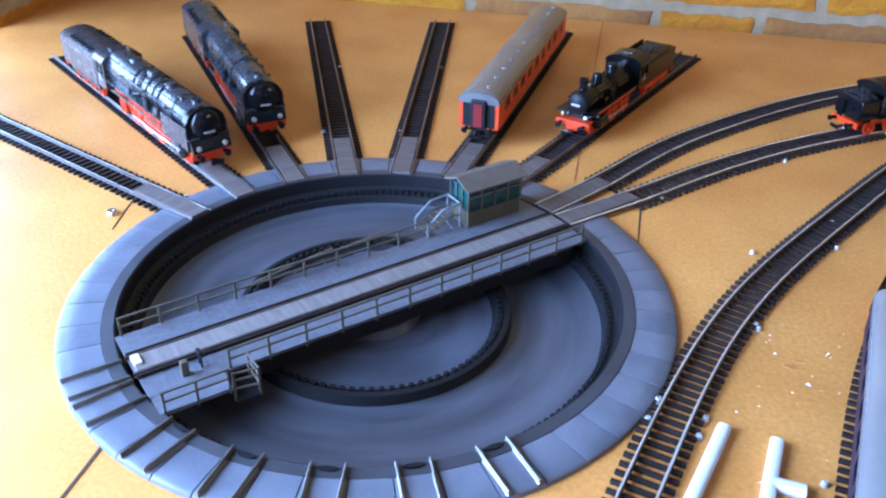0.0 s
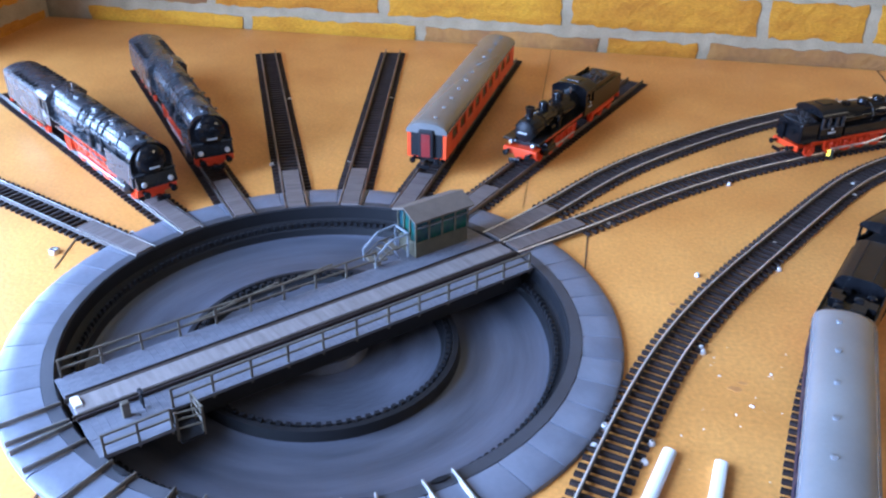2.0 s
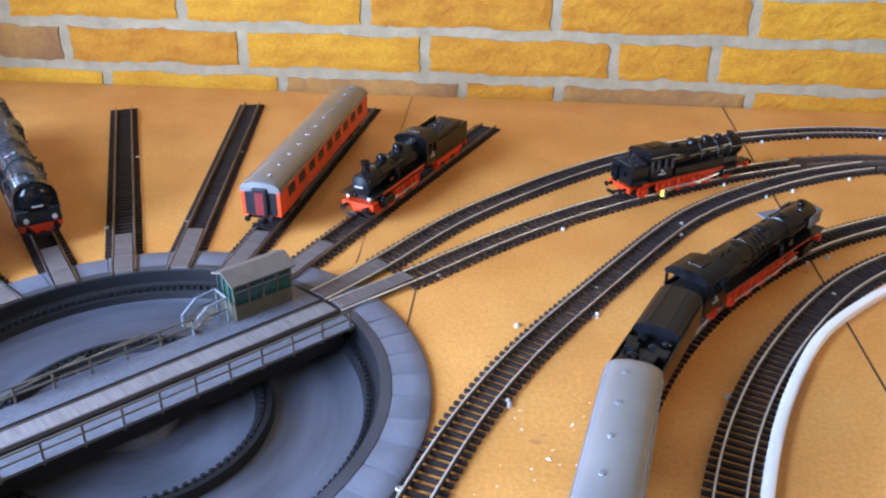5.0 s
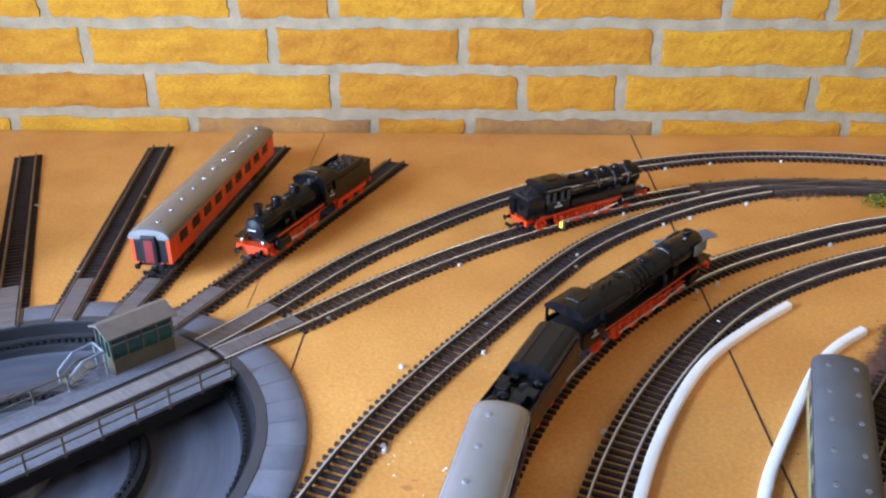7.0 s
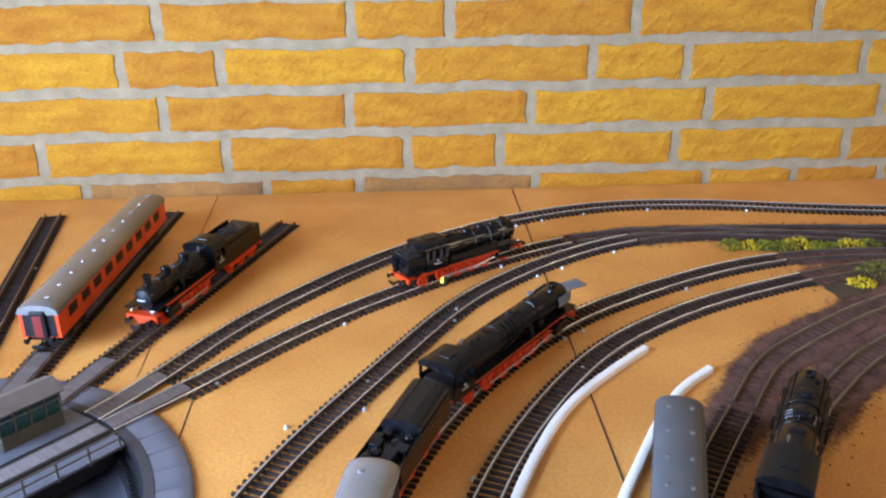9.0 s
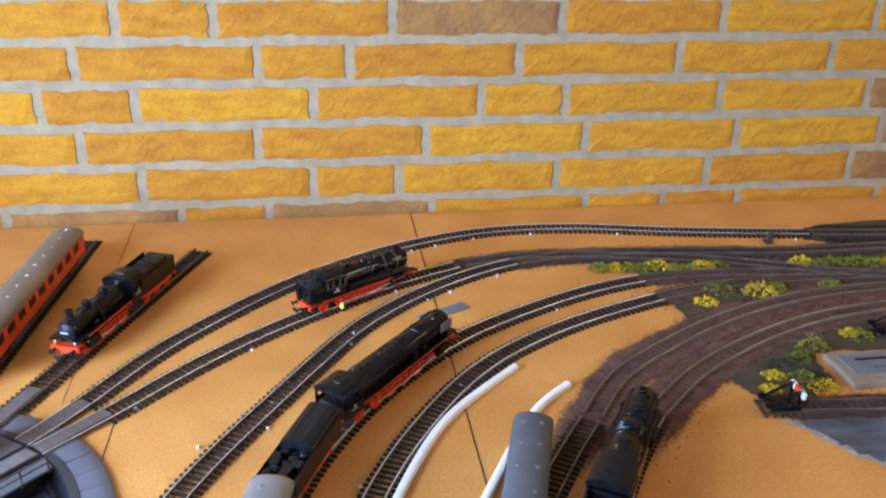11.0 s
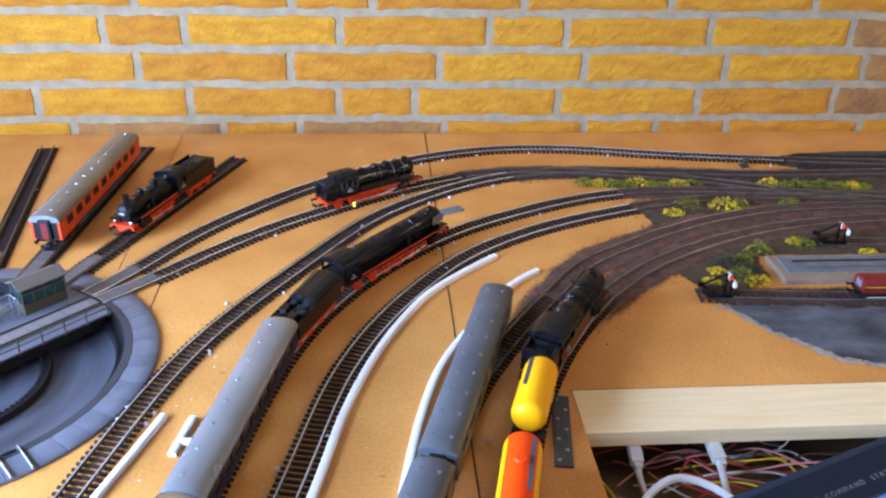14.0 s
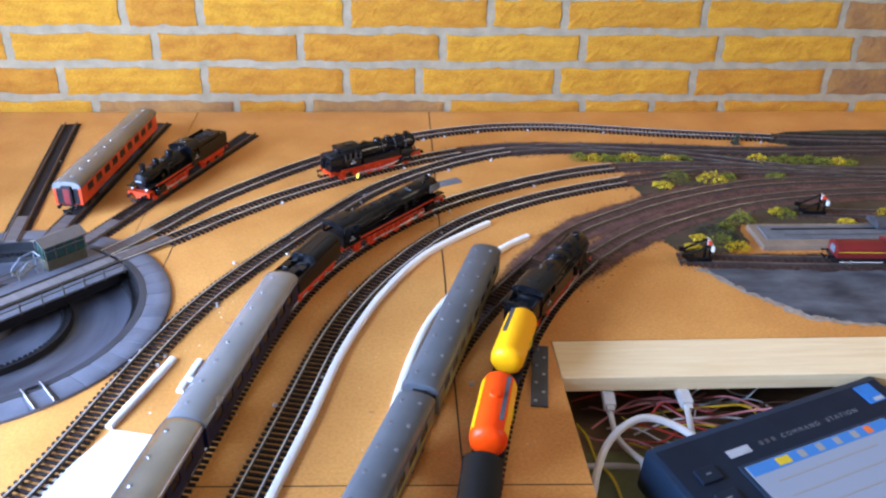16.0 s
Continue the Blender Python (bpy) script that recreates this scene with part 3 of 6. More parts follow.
def rim_plate_mesh(seed):
    """One 7.5 degree plate of the rim, its long edges rounded down to the joint."""
    r = random.Random(seed)
    w = radians(7.5) / 2
    rows = [(-1.0, 0.0018), (-0.965, 0.0034), (-0.3, 0.0037), (0.3, 0.0037), (0.965, 0.0034), (1.0, 0.0018)]
    rad = [(0.1655, 0), (0.1665, 0), (0.178, 0.0001), (0.1885, 0), (0.1905, -0.0012), (0.1912, -0.0036)]
    vs = [(q * math.cos(w * u), q * math.sin(w * u), max(0.0002, z + dz + r.uniform(-0.00008, 0.00008))) for q, dz in rad for u, z in rows]
    n = len(rows)
    fs = [(i * n + k, (i + 1) * n + k, (i + 1) * n + k + 1, i * n + k + 1) for i in range(len(rad) - 1) for k in range(n - 1)]
    return Sh().add(vs, fs).mesh("rim_plate", M_RIM, True)


plates = [rim_plate_mesh(s) for s in range(4)]
for i in range(48):
    part("rim_plate", plates[i % 4], None, turntable, m=pose(0, 0, 0, 0, 0, 46.5 + 7.5 * i))
NEAR_SLOTS = (226.5, 234, 249, 264, 279, 294, 309)
GAUGE = 0.0085
RAIL_PROF = [(-0.0011, 0.0), (0.0011, 0.0), (0.00035, 0.0007), (0.00035, 0.0018), (0.00072, 0.0021), (0.00072, 0.0025), (0.00062, 0.00283), (0.00036, 0.00304), (0.0, 0.0031), (-0.00036, 0.00304), (-0.00062, 0.00283), (-0.00072, 0.0025), (-0.00072, 0.0021), (-0.00035, 0.0018), (-0.00035, 0.0007)]
for th in NEAR_SLOTS:
    for s in (-1, 1):
        off = Matrix.Rotation(radians(th), 4, "Z") @ Matrix.Translation((0, s * GAUGE, 0.0033))
        m_r = M_RAIL_BRIGHT
        part("rim_rail", Sh().sweep([(0.1572, 0, 0), (0.1750, 0, 0), (0.1900, 0, 0)], RAIL_PROF), m_r, turntable, m=off)
    if th > 240:
        lug = Sh().plate([(0.1600, -0.0056), (0.1614, -0.0030), (0.1616, 0.0), (0.1614, 0.0030), (0.1600, 0.0056), (0.1590, 0.0040), (0.1584, 0.0), (0.1590, -0.0040)], 0.0038, 0.0052)
        part("slot_lug", lug, M_PIT_DARK, turntable, m=pose(0, 0, 0, 0, 0, th))

# ---- turntable bridge ----
bridge = thing("turntable_bridge", "grey planked turntable bridge with brass-brown railings and a control cabin", "turntable bridge", m=pose(TC.x, TC.y, 0, 0, 0, 46.5))
ZD = 0.0040
edge_r = [(-0.1545, 0.033), (-0.1530, -0.0455), (-0.113, -0.0455), (-0.112, -0.030), (0.1535, -0.030), (0.1565, 0.0), (0.150, 0.050), (0.088, 0.050), (0.083, 0.033)]
part("deck", Sh().plate(edge_r, ZD - 0.0022, ZD), M_DECK, bridge, "grey grooved plank deck")
plank_mesh = Sh().box((0, 0, 0), (0.00385, 0.0188, 0.0010), 0.00008).mesh("deck_plank", M_DECK)
for i in range(76):
    for y in (0.0224, -0.0212):
        part("deck_plank", plank_mesh, None, bridge, m=pose(-0.151 + i * 0.004, y, ZD - 0.00025, 0, 0, rng.uniform(-0.4, 0.4)))
part("infill", Sh().box((0, 0, ZD + 0.0010), (0.306, 0.0145, 0.0030), 0.0004), M_INFILL_PALE, bridge, "pale brown boards between the rails")
for s in (-1, 1):
    part("bridge_rail", Sh().sweep([(-0.1555, s * GAUGE, ZD - 0.0003), (0, s * GAUGE, ZD - 0.0003), (0.1555, s * GAUGE, ZD - 0.0003)], RAIL_PROF), M_RAIL_WEB, bridge, "dull dark rail")
    part("guard_rail", Sh().sweep([(-0.154, s * 0.0112, ZD - 0.0004), (0.154, s * 0.0112, ZD - 0.0004)], RAIL_PROF), M_TIE, bridge)
    part("girder", Sh().plate([(-0.145, s * 0.024), (-0.145, s * 0.0265), (0.145, s * 0.0265), (0.145, s * 0.024)], -0.0110, ZD - 0.0022), M_PIT_DARK, bridge, "dark side girder")
for x in (-0.13, -0.065, 0.0, 0.065, 0.13):
    part("cross_beam", Sh().box((x, 0, -0.004), (0.006, 0.050, 0.007)), M_PIT_DARK, bridge)
part("pivot", Sh().lathe((0, 0, -0.0125), (0, 0, 1), [(0.022, 0), (0.022, 0.005), (0.016, 0.009)], 28), M_PIT_DARK, bridge)
part("white_block", Sh().box((-0.1505, 0.0015, ZD + 0.0032), (0.0045, 0.0085, 0.0022), 0.0005), M_WHITE, bridge, "small cream block between the rails")


def railing(x0, x1, y, n):
    h = 0.0125
    for i in range(n):
        x = x0 + (x1 - x0) * i / (n - 1)
        part("railing_post", Sh().box((x, y, ZD + h / 2 - 0.002), (0.0013, 0.0013, h + 0.004)), M_BRASS_RAILING, bridge)
    for z in (h, h * 0.52):
        part("handrail", Sh().box(((x0 + x1) / 2, y, ZD + z), (abs(x1 - x0) + 0.0013, 0.0010, 0.0011)), M_BRASS_RAILING, bridge)


railing(-0.1505, 0.062, 0.0322, 10)
railing(-0.108, 0.150, -0.0293, 12)
railing(-0.1500, -0.1145, -0.0448, 3)
# small gate and landing beside the deck
part("landing", Sh().box((-0.1055, -0.0400, ZD - 0.0090), (0.013, 0.018, 0.0014), 0.0003), M_PIT_DARK, bridge)
for x, y in ((-0.1120, -0.0450), (-0.0985, -0.0475), (-0.0985, -0.0330)):
    part("gate_post", Sh().box((x, y, ZD - 0.0005), (0.0014, 0.0014, 0.0195)), M_BRASS_RAILING, bridge)
for z in (0.0085, 0.0040, -0.0020):
    part("gate_bar", Sh().rod((-0.1120, -0.0450, ZD + z), (-0.0985, -0.0475, ZD + z), 0.0006, 6), M_BRASS_RAILING, bridge)
    part("gate_bar", Sh().rod((-0.0985, -0.0475, ZD + z), (-0.0985, -0.0330, ZD + z), 0.0006, 6), M_BRASS_RAILING, bridge)
# lever stand and lantern post
part("lever_stand", Sh().box((-0.131, -0.022, ZD + 0.005), (0.0045, 0.0035, 0.010), 0.0008), M_BRASS_RAILING, bridge, "brown lever box")
for y in (-0.0165, -0.0205):
    part("post", Sh().rod((-0.121, y, ZD), (-0.121, y, ZD + 0.0105), 0.0006, 6), M_PIT_DARK, bridge)
part("post_top", Sh().box((-0.121, -0.0185, ZD + 0.0100), (0.0022, 0.0055, 0.0016), 0.0003), M_PIT_DARK, bridge)
# truss arch on the cabin side
for z0, z1, xa, xb in ((ZD + 0.0125, ZD + 0.004, -0.010, -0.075), (ZD + 0.0125, ZD + 0.010, 0.030, -0.010)):
    part("stay_rod", Sh().rod((xa, 0.036, z0), (xb, 0.036, z1), 0.0007, 6), M_BRASS_RAILING, bridge)
for i in range(6):
    part("truss_slat", Sh().box((-0.055 + i * 0.011, 0.037, ZD + 0.0035), (0.009, 0.004, 0.0012)), M_PIT_DARK, bridge)
# raised frame beside the cabin
FX0, FX1, FY0, FY1 = 0.062, 0.089, 0.0320, 0.0480
for y in (FY0, FY1):
    part("frame_post", Sh().rod((FX1, y, ZD - 0.001), (FX1, y, ZD + 0.0190), 0.0009, 6), M_CONCRETE_G, bridge)
    part("frame_post", Sh().rod((FX0, y, ZD - 0.001), (FX0, y, ZD + 0.0080), 0.0009, 6), M_CONCRETE_G, bridge)
    part("stair_rail", Sh().tube([(FX0, y, ZD + 0.0080), (FX0 + 0.012, y, ZD + 0.0175), (FX1, y, ZD + 0.0190)], 0.0009, 6), M_CONCRETE_G, bridge, "pale sloping stair rail")
    part("stair_rail", Sh().tube([(FX0, y, ZD + 0.0020), (FX0 + 0.012, y, ZD + 0.0100), (FX1, y, ZD + 0.0105)], 0.0006, 6), M_BRASS_RAILING, bridge)
for k in range(4):
    part("stair_tread", Sh().box((FX0 + 0.003 + k * 0.005, (FY0 + FY1) / 2, ZD + 0.0015 + k * 0.0026), (0.0046, FY1 - FY0, 0.0008)), M_BRASS_RAILING, bridge)
part("frame_bar", Sh().rod((FX1, FY0, ZD + 0.0190), (FX1, FY1, ZD + 0.0190), 0.0008, 6), M_CONCRETE_G, bridge)
# control cabin
cab_x0, cab_x1, cab_y0, cab_y1, cab_h = 0.0925, 0.1385, 0.0270, 0.0490, 0.0345
cabin = part("cabin", Sh().box(((cab_x0 + cab_x1) / 2, (cab_y0 + cab_y1) / 2, ZD + 0.0060), (cab_x1 - cab_x0, cab_y1 - cab_y0, 0.0120), 0.0004), M_CABIN, bridge, "small control cabin with greenish windows")
part("cabin_panes", Sh().box(((cab_x0 + cab_x1) / 2, (cab_y0 + cab_y1) / 2, ZD + 0.0213), (cab_x1 - cab_x0 - 0.0014, cab_y1 - cab_y0 - 0.0014, 0.0190)), M_GREEN_GLASS, cabin, "dark green glazing")
for y in (cab_y0, cab_y1):
    for i in range(5):
        part("glazing_bar", Sh().box((cab_x0 + (cab_x1 - cab_x0) * i / 4, y, ZD + 0.0213), (0.0012, 0.0010, 0.0192)), M_CABIN, cabin)
    part("glazing_bar", Sh().box(((cab_x0 + cab_x1) / 2, y, ZD + 0.0235), (cab_x1 - cab_x0, 0.0009, 0.0009)), M_CONCRETE_G, cabin)
    part("glazing_bar", Sh().box(((cab_x0 + cab_x1) / 2, y, ZD + 0.0290), (cab_x1 - cab_x0, 0.0011, 0.0012)), M_CONCRETE_G, cabin, "pale window head")
for x in (cab_x0, cab_x1):
    for i in range(1, 3):
        part("glazing_bar", Sh().box((x, cab_y0 + (cab_y1 - cab_y0) * i / 3, ZD + 0.0213), (0.0010, 0.0010, 0.0192)), M_CABIN, cabin)
rx0, rx1 = cab_x0 - 0.003, cab_x1 + 0.003
ymid = (cab_y0 + cab_y1) / 2
prof = [(cab_y0 - 0.0035, cab_h - 0.0050), (ymid, cab_h + 0.0010), (cab_y1 + 0.0035, cab_h - 0.0050), (cab_y1 + 0.0035, cab_h - 0.0038), (ymid, cab_h + 0.0024), (cab_y0 - 0.0035, cab_h - 0.0038)]
vs = [(x, y, z + ZD) for x in (rx0, rx1) for y, z in prof]
part("cabin_roof", Sh().add(vs, [(0, 1, 7, 6), (1, 2, 8, 7), (2, 3, 9, 8), (3, 4, 10, 9), (4, 5, 11, 10), (5, 0, 6, 11), (0, 5, 4, 1), (1, 4, 3, 2), (6, 7, 10, 11), (7, 8, 9, 10)]), M_CABIN_ROOF, cabin, "low pitched brown-grey roof")


# ---- tracks ----
tie_mesh = Sh().box((0, 0, 0.0012), (0.0027, 0.0300, 0.0024), 0.0003).mesh("sleeper", M_TIE)
RAIL_Z = 0.0022
ZR = RAIL_Z + 0.0031


# the faces of the rail's head, and its right shoulder, brightened as a painted glint
HEAD_AND_GLINT = (6, 7, 8, 9, 10)


def two_tone(rail, head):
    """Gives the head of a swept rail its own worn metal, the right shoulder too as a painted glint; web and foot stay
    brown.
    """
    rail.data.materials.append(head)
    m = len(RAIL_PROF)
    rail.data.polygons.foreach_set("material_index", [1 if i % m in HEAD_AND_GLINT else 0 for i in range(len(rail.data.polygons))])
    return rail


def offset_line(line, s):
    out = []
    for i, p in enumerate(line):
        d = line[min(i + 1, len(line) - 1)] - line[max(i - 1, 0)]
        d.z = 0
        d.normalize()
        out.append(p + Vector((-d.y, d.x, 0)) * s)
    return out


def track(label, line, rail_mat, ties=True, z=0.0, skip=0.0):
    """Two rails on single sleepers along a line of points."""
    tr = thing("track", label, "railway track", group="tracks on the layout")
    for s in (-1, 1):
        ln = [p + Vector((0, 0, z + RAIL_Z)) for p in offset_line(line, s * GAUGE)]
        two_tone(part("rail", Sh().sweep(ln, RAIL_PROF), M_RAIL_WEB, tr, smooth=True), rail_mat)
    if ties:
        run, want = 0.0, skip
        for a, b in zip(line, line[1:]):
            seg = (b - a).length
            while run + seg >= want:
                p = a.lerp(b, (want - run) / seg)
                ang = math.degrees(math.atan2(b.y - a.y, b.x - a.x)) + rng.uniform(-0.8, 0.8)
                part("sleeper", tie_mesh, None, tr, m=pose(p.x, p.y, z, 0, 0, ang))
                want += 0.0068
            run += seg
    return tr


# how far each siding leans from the turntable's radius, in degrees
LEAN = {159: 2.5, 144: 1.6, 129: 1.3, 114: 0.63, 99: 0.6, 84: -0.4, 69: 0.4}


def spoke(th):
    """Where a siding's line starts, were it drawn back through the pit, and its heading."""
    a = th - LEAN[th]
    return polar(0.1575, th) - 0.1575 * Vector((math.cos(radians(a)), math.sin(radians(a)), 0)), a


def siding(th, r_end, label, rail_mat=None):
    o, a = spoke(th)
    d = Vector((math.cos(radians(a)), math.sin(radians(a)), 0))
    tr = track(label, [o + d * (0.1575 + (r_end - 0.1575) * i / 12) for i in range(13)], rail_mat or M_RAIL_RUST, skip=0.034)
    part("ramp", Sh().box((0.193, 0, 0.0040), (0.068, 0.0140, 0.0018), 0.0003), M_INFILL, tr, "grey-brown infill between the rails", m=pose(o.x, o.y, 0.0006, 0, 0, a))
    return tr


# rails of the sidings rest on the rim, so their ends stand on it
S_EMPTY = "short straight siding of brown-sleepered model track, empty"
siding(159, 0.78, "straight siding with bright rails running off beside the turntable", M_RAIL_BRIGHT)
siding(144, 0.565, "straight siding with bright rails under a large black engine", M_RAIL_BRIGHT)
siding(129, 0.565, "straight siding under a black tender engine", M_RAIL_BRIGHT)
siding(114, 0.575, S_EMPTY)
siding(99, 0.570, S_EMPTY)
siding(84, 0.566, "straight siding under a red coach")
siding(69, 0.556, "straight siding under a small black engine")

A_PTS = [polar(0.1575, 54)[:2], polar(0.19, 54)[:2], (-0.2115, -0.4465), (-0.162, -0.362), (-0.100, -0.288), (-0.030, -0.218), (0.040, -0.165), (0.115, -0.122), (0.200, -0.0915), (0.275, -0.080), (0.370, -0.085), (0.477, -0.106), (0.562, -0.119), (0.68, -0.134)]
B_PTS = [polar(0.1575, 46.5)[:2], polar(0.19, 46.5)[:2], (-0.187, -0.467), (-0.130, -0.402), (-0.066, -0.341), (-0.008, -0.297), (0.069, -0.244), (0.130, -0.209), (0.185, -0.185)]
C_PTS = [(-0.270, -1.05), (-0.230, -0.95), (-0.196, -0.862), (-0.173, -0.777), (-0.150, -0.692), (-0.123, -0.614), (-0.087, -0.541), (-0.042, -0.467), (0.010, -0.383), (0.050, -0.325), (0.100, -0.276), (0.152, -0.236), (0.212, -0.201), (0.255, -0.185)]
D_PTS = [(-0.135, -1.10), (-0.110, -0.975), (-0.084, -0.850), (-0.062, -0.735), (-0.036, -0.632), (0.000, -0.545), (0.062, -0.452), (0.143, -0.371), (0.208, -0.328), (0.287, -0.286), (0.352, -0.260), (0.40, -0.249)]
E_PTS = [(-0.075, -1.10), (-0.052, -0.98), (-0.033, -0.89), (-0.016, -0.820), (-0.001, -0.755), (0.022, -0.660), (0.063, -0.565), (0.119, -0.478), (0.168, -0.421), (0.222, -0.380), (0.278, -0.347), (0.345, -0.318), (0.40, -0.298)]
F_PTS = [(0.004, -1.12), (0.040, -0.985), (0.078, -0.860), (0.108, -0.775), (0.148, -0.675), (0.199, -0.590), (0.250, -0.518)]
G_PTS = [(0.128, -1.12), (0.132, -0.98), (0.148, -0.893), (0.171, -0.795), (0.201, -0.700), (0.250, -0.602), (0.310, -0.520)]
F2_PTS = [(0.250, -0.518), (0.300, -0.452), (0.372, -0.401), (0.420, -0.371), (0.51, -0.331), (0.62, -0.305), (0.80, -0.300), (1.1, -0.31)]
G2_PTS = [(0.310, -0.520), (0.370, -0.463), (0.426, -0.425), (0.506, -0.384), (0.590, -0.357), (0.72, -0.340), (0.90, -0.338), (1.1, -0.345)]
B2_PTS = [(0.185, -0.185), (0.246, -0.170), (0.344, -0.174), (0.500, -0.203), (0.614, -0.243), (0.74, -0.280), (0.90, -0.305), (1.1, -0.32)]
C2_PTS = [(0.255, -0.185), (0.344, -0.170), (0.47, -0.175), (0.62, -0.188), (0.80, -0.185), (1.1, -0.18)]
D2_PTS = [(0.40, -0.249), (0.47, -0.243), (0.56, -0.249), (0.70, -0.262), (0.90, -0.268), (1.1, -0.27)]
E2_PTS = [(0.40, -0.298), (0.48, -0.277), (0.58, -0.268), (0.70, -0.268), (0.9, -0.272), (1.1, -0.274)]
A2_PTS = [(0.68, -0.134), (0.80, -0.146), (0.95, -0.150), (1.1, -0.150)]
S1_PTS = [(0.412, -0.522), (0.50, -0.530), (0.60, -0.5355), (0.80, -0.540), (1.1, -0.543)]
S2_PTS = [(0.602, -0.402), (0.75, -0.412), (1.1, -0.420)]


def line_of(pts, step=0.012):
    return smooth_line(spline(pts, step), 10)


LINE = {k: line_of(p) for k, p in dict(A=A_PTS, B=B_PTS, C=C_PTS, D=D_PTS, E=E_PTS, F=F_PTS, G=G_PTS).items()}
track("curved track from the turntable along the brick wall", LINE["A"], M_RAIL, skip=0.068)
track("curved track from the turntable to the yard throat", LINE["B"], M_RAIL, skip=0.066)
track("long curved main track of brown-sleepered model rail", LINE["C"], M_RAIL)
track("curved track under the express train", LINE["D"], M_RAIL)
track("empty curved track beside a white foam strip", LINE["E"], M_RAIL)
track("curved track under the grey coaches", LINE["F"], M_RAIL_BRIGHT)
track("curved track under the tank wagons", LINE["G"], M_RAIL_BRIGHT)
for th in (54, 46.5):
    off = polar(0, th)
    rp = thing("track_ramp", "grey-brown infill ramp between rails at the turntable", "track infill", m=pose(off.x, off.y, 0.0006, 0, 0, th), group="track ramps")
    part("infill", Sh().box((0.193, 0, 0.0040), (0.068, 0.0140, 0.0018), 0.0003), M_INFILL, rp)
lay_bricks()
lay_pier()


# ---- rolling stock: local x runs forward, z = 0 is the top of the rail ----
def on_line(line, p, length):
    """Pose of a vehicle whose middle is nearest to p, with both ends on the line; x points along the line."""
    p = Vector((*p, 0))
    i = min(range(len(line)), key=lambda k: (line[k] - p).length)
    step = (line[1] - line[0]).length
    n = max(1, round(length * 0.36 / step))
    a, b = line[max(i - n, 0)], line[min(i + n, len(line) - 1)]
    c = (a + b) / 2
    return pose(c.x, c.y, ZR, 0, 0, math.degrees(math.atan2(b.y - a.y, b.x - a.x)))


def radial(th, r):
    """Pose of a vehicle on a siding, facing the turntable."""
    o, a = spoke(th)
    return pose(o.x + r * math.cos(radians(a)), o.y + r * math.sin(radians(a)), ZR, 0, 0, a + 180)


def wheel_shape(r, spokes=10):
    """A spoked wheel in the x-z plane, its outer face at +y: one skin, sunk between the spokes."""
    n = spokes * 4
    rings = [(r * 0.84, -0.0012, 0), (r + 0.0006, -0.0012, 0), (r + 0.0006, -0.0008, 0), (r, -0.0007, 0), (r, 0.0012, 0), (r * 0.86, 0.0012, 0), (r * 0.82, 0.0006, 1), (r * 0.30, 0.0008, 1), (r * 0.22, 0.0016, 0), (r * 0.08, 0.0020, 0)]
    vs = []
    for q, y, sunk in rings:
        for i in range(n):
            a = 2 * math.pi * i / n
            gap = sunk and i % 4 in (2, 3) and not (q > 0.5 * r and abs((a / (2 * math.pi) - 0.75)) < 0.09)
            vs.append((q * math.cos(a), -0.0010 if gap else y, q * math.sin(a)))
    fs = [(k * n + i, k * n + (i + 1) % n, (k + 1) * n + (i + 1) % n, (k + 1) * n + i) for k in range(len(rings) - 1) for i in range(n)]
    return Sh().add(vs, fs + [tuple((len(rings) - 1) * n + i for i in range(n))])


WHEELS = {}


def wheel(parent, x, y, r, spoked=True, material=None):
    key = (round(r, 5), spoked, material)
    if key not in WHEELS:
        if spoked:
            sh = wheel_shape(r)
        else:
            sh = Sh().lathe((0, -0.0012, 0), (0, 1, 0), [(r + 0.0006, 0), (r + 0.0006, 0.0005), (r, 0.0006), (r, 0.0024), (r * 0.8, 0.0024), (r * 0.75, 0.0016), (r * 0.3, 0.0018), (r * 0.2, 0.0028), (0.0001, 0.0028)], 18)
        WHEELS[key] = sh.mesh("wheel", material or M_RED, True)
    part("wheel", WHEELS[key], None, parent, m=pose(x, y, r, 0, 0, 0 if y > 0 else 180))


def buffers(parent, x, d, z=0.012, material=None):
    for y in (-0.0100, 0.0100):
        sh = Sh().lathe((x, y, z), (d, 0, 0), [(0.0016, 0), (0.0016, 0.0030), (0.0010, 0.0032), (0.0010, 0.0058), (0.0026, 0.0062), (0.0024, 0.0070), (0.0001, 0.0074)], 12)
        part("buffer", sh, material or M_BLACK, parent, smooth=True)


def hook(parent, x, d, material=None):
    sh = Sh().box((x + d * 0.004, 0, 0.0075), (0.009, 0.0035, 0.0012), 0.0003)
    sh.box((x + d * 0.009, 0, 0.0085), (0.0016, 0.0100, 0.0030), 0.0003)
    part("coupling", sh, material or M_BLACK, parent, "small bow coupling")


def dome(parent, x, z, r, h, material, name="dome"):
    sh = Sh().lathe((x, 0, z - 0.003), (0, 0, 1), [(r * 1.25, 0.0), (r * 1.1, 0.002), (r, 0.003), (r, 0.003 + h * 0.6), (r * 0.86, 0.003 + h * 0.85), (r * 0.5, 0.003 + h * 0.98), (0.0002, 0.003 + h)], 18)
    part(name, sh, material, parent, smooth=True)


def chimney(parent, x, z, h, material, r=0.0034):
    sh = Sh().lathe((x, 0, z - 0.002), (0, 0, 1), [(r * 1.5, 0), (r * 1.1, 0.0016), (r, 0.0022), (r * 0.95, 0.0020 + h * 0.66), (r * 1.15, 0.0020 + h * 0.78), (r * 1.2, h + 0.002), (r * 0.85, h + 0.002), (r * 0.8, h * 0.6 + 0.001)], 18)
    part("chimney", sh, material, parent, smooth=True)


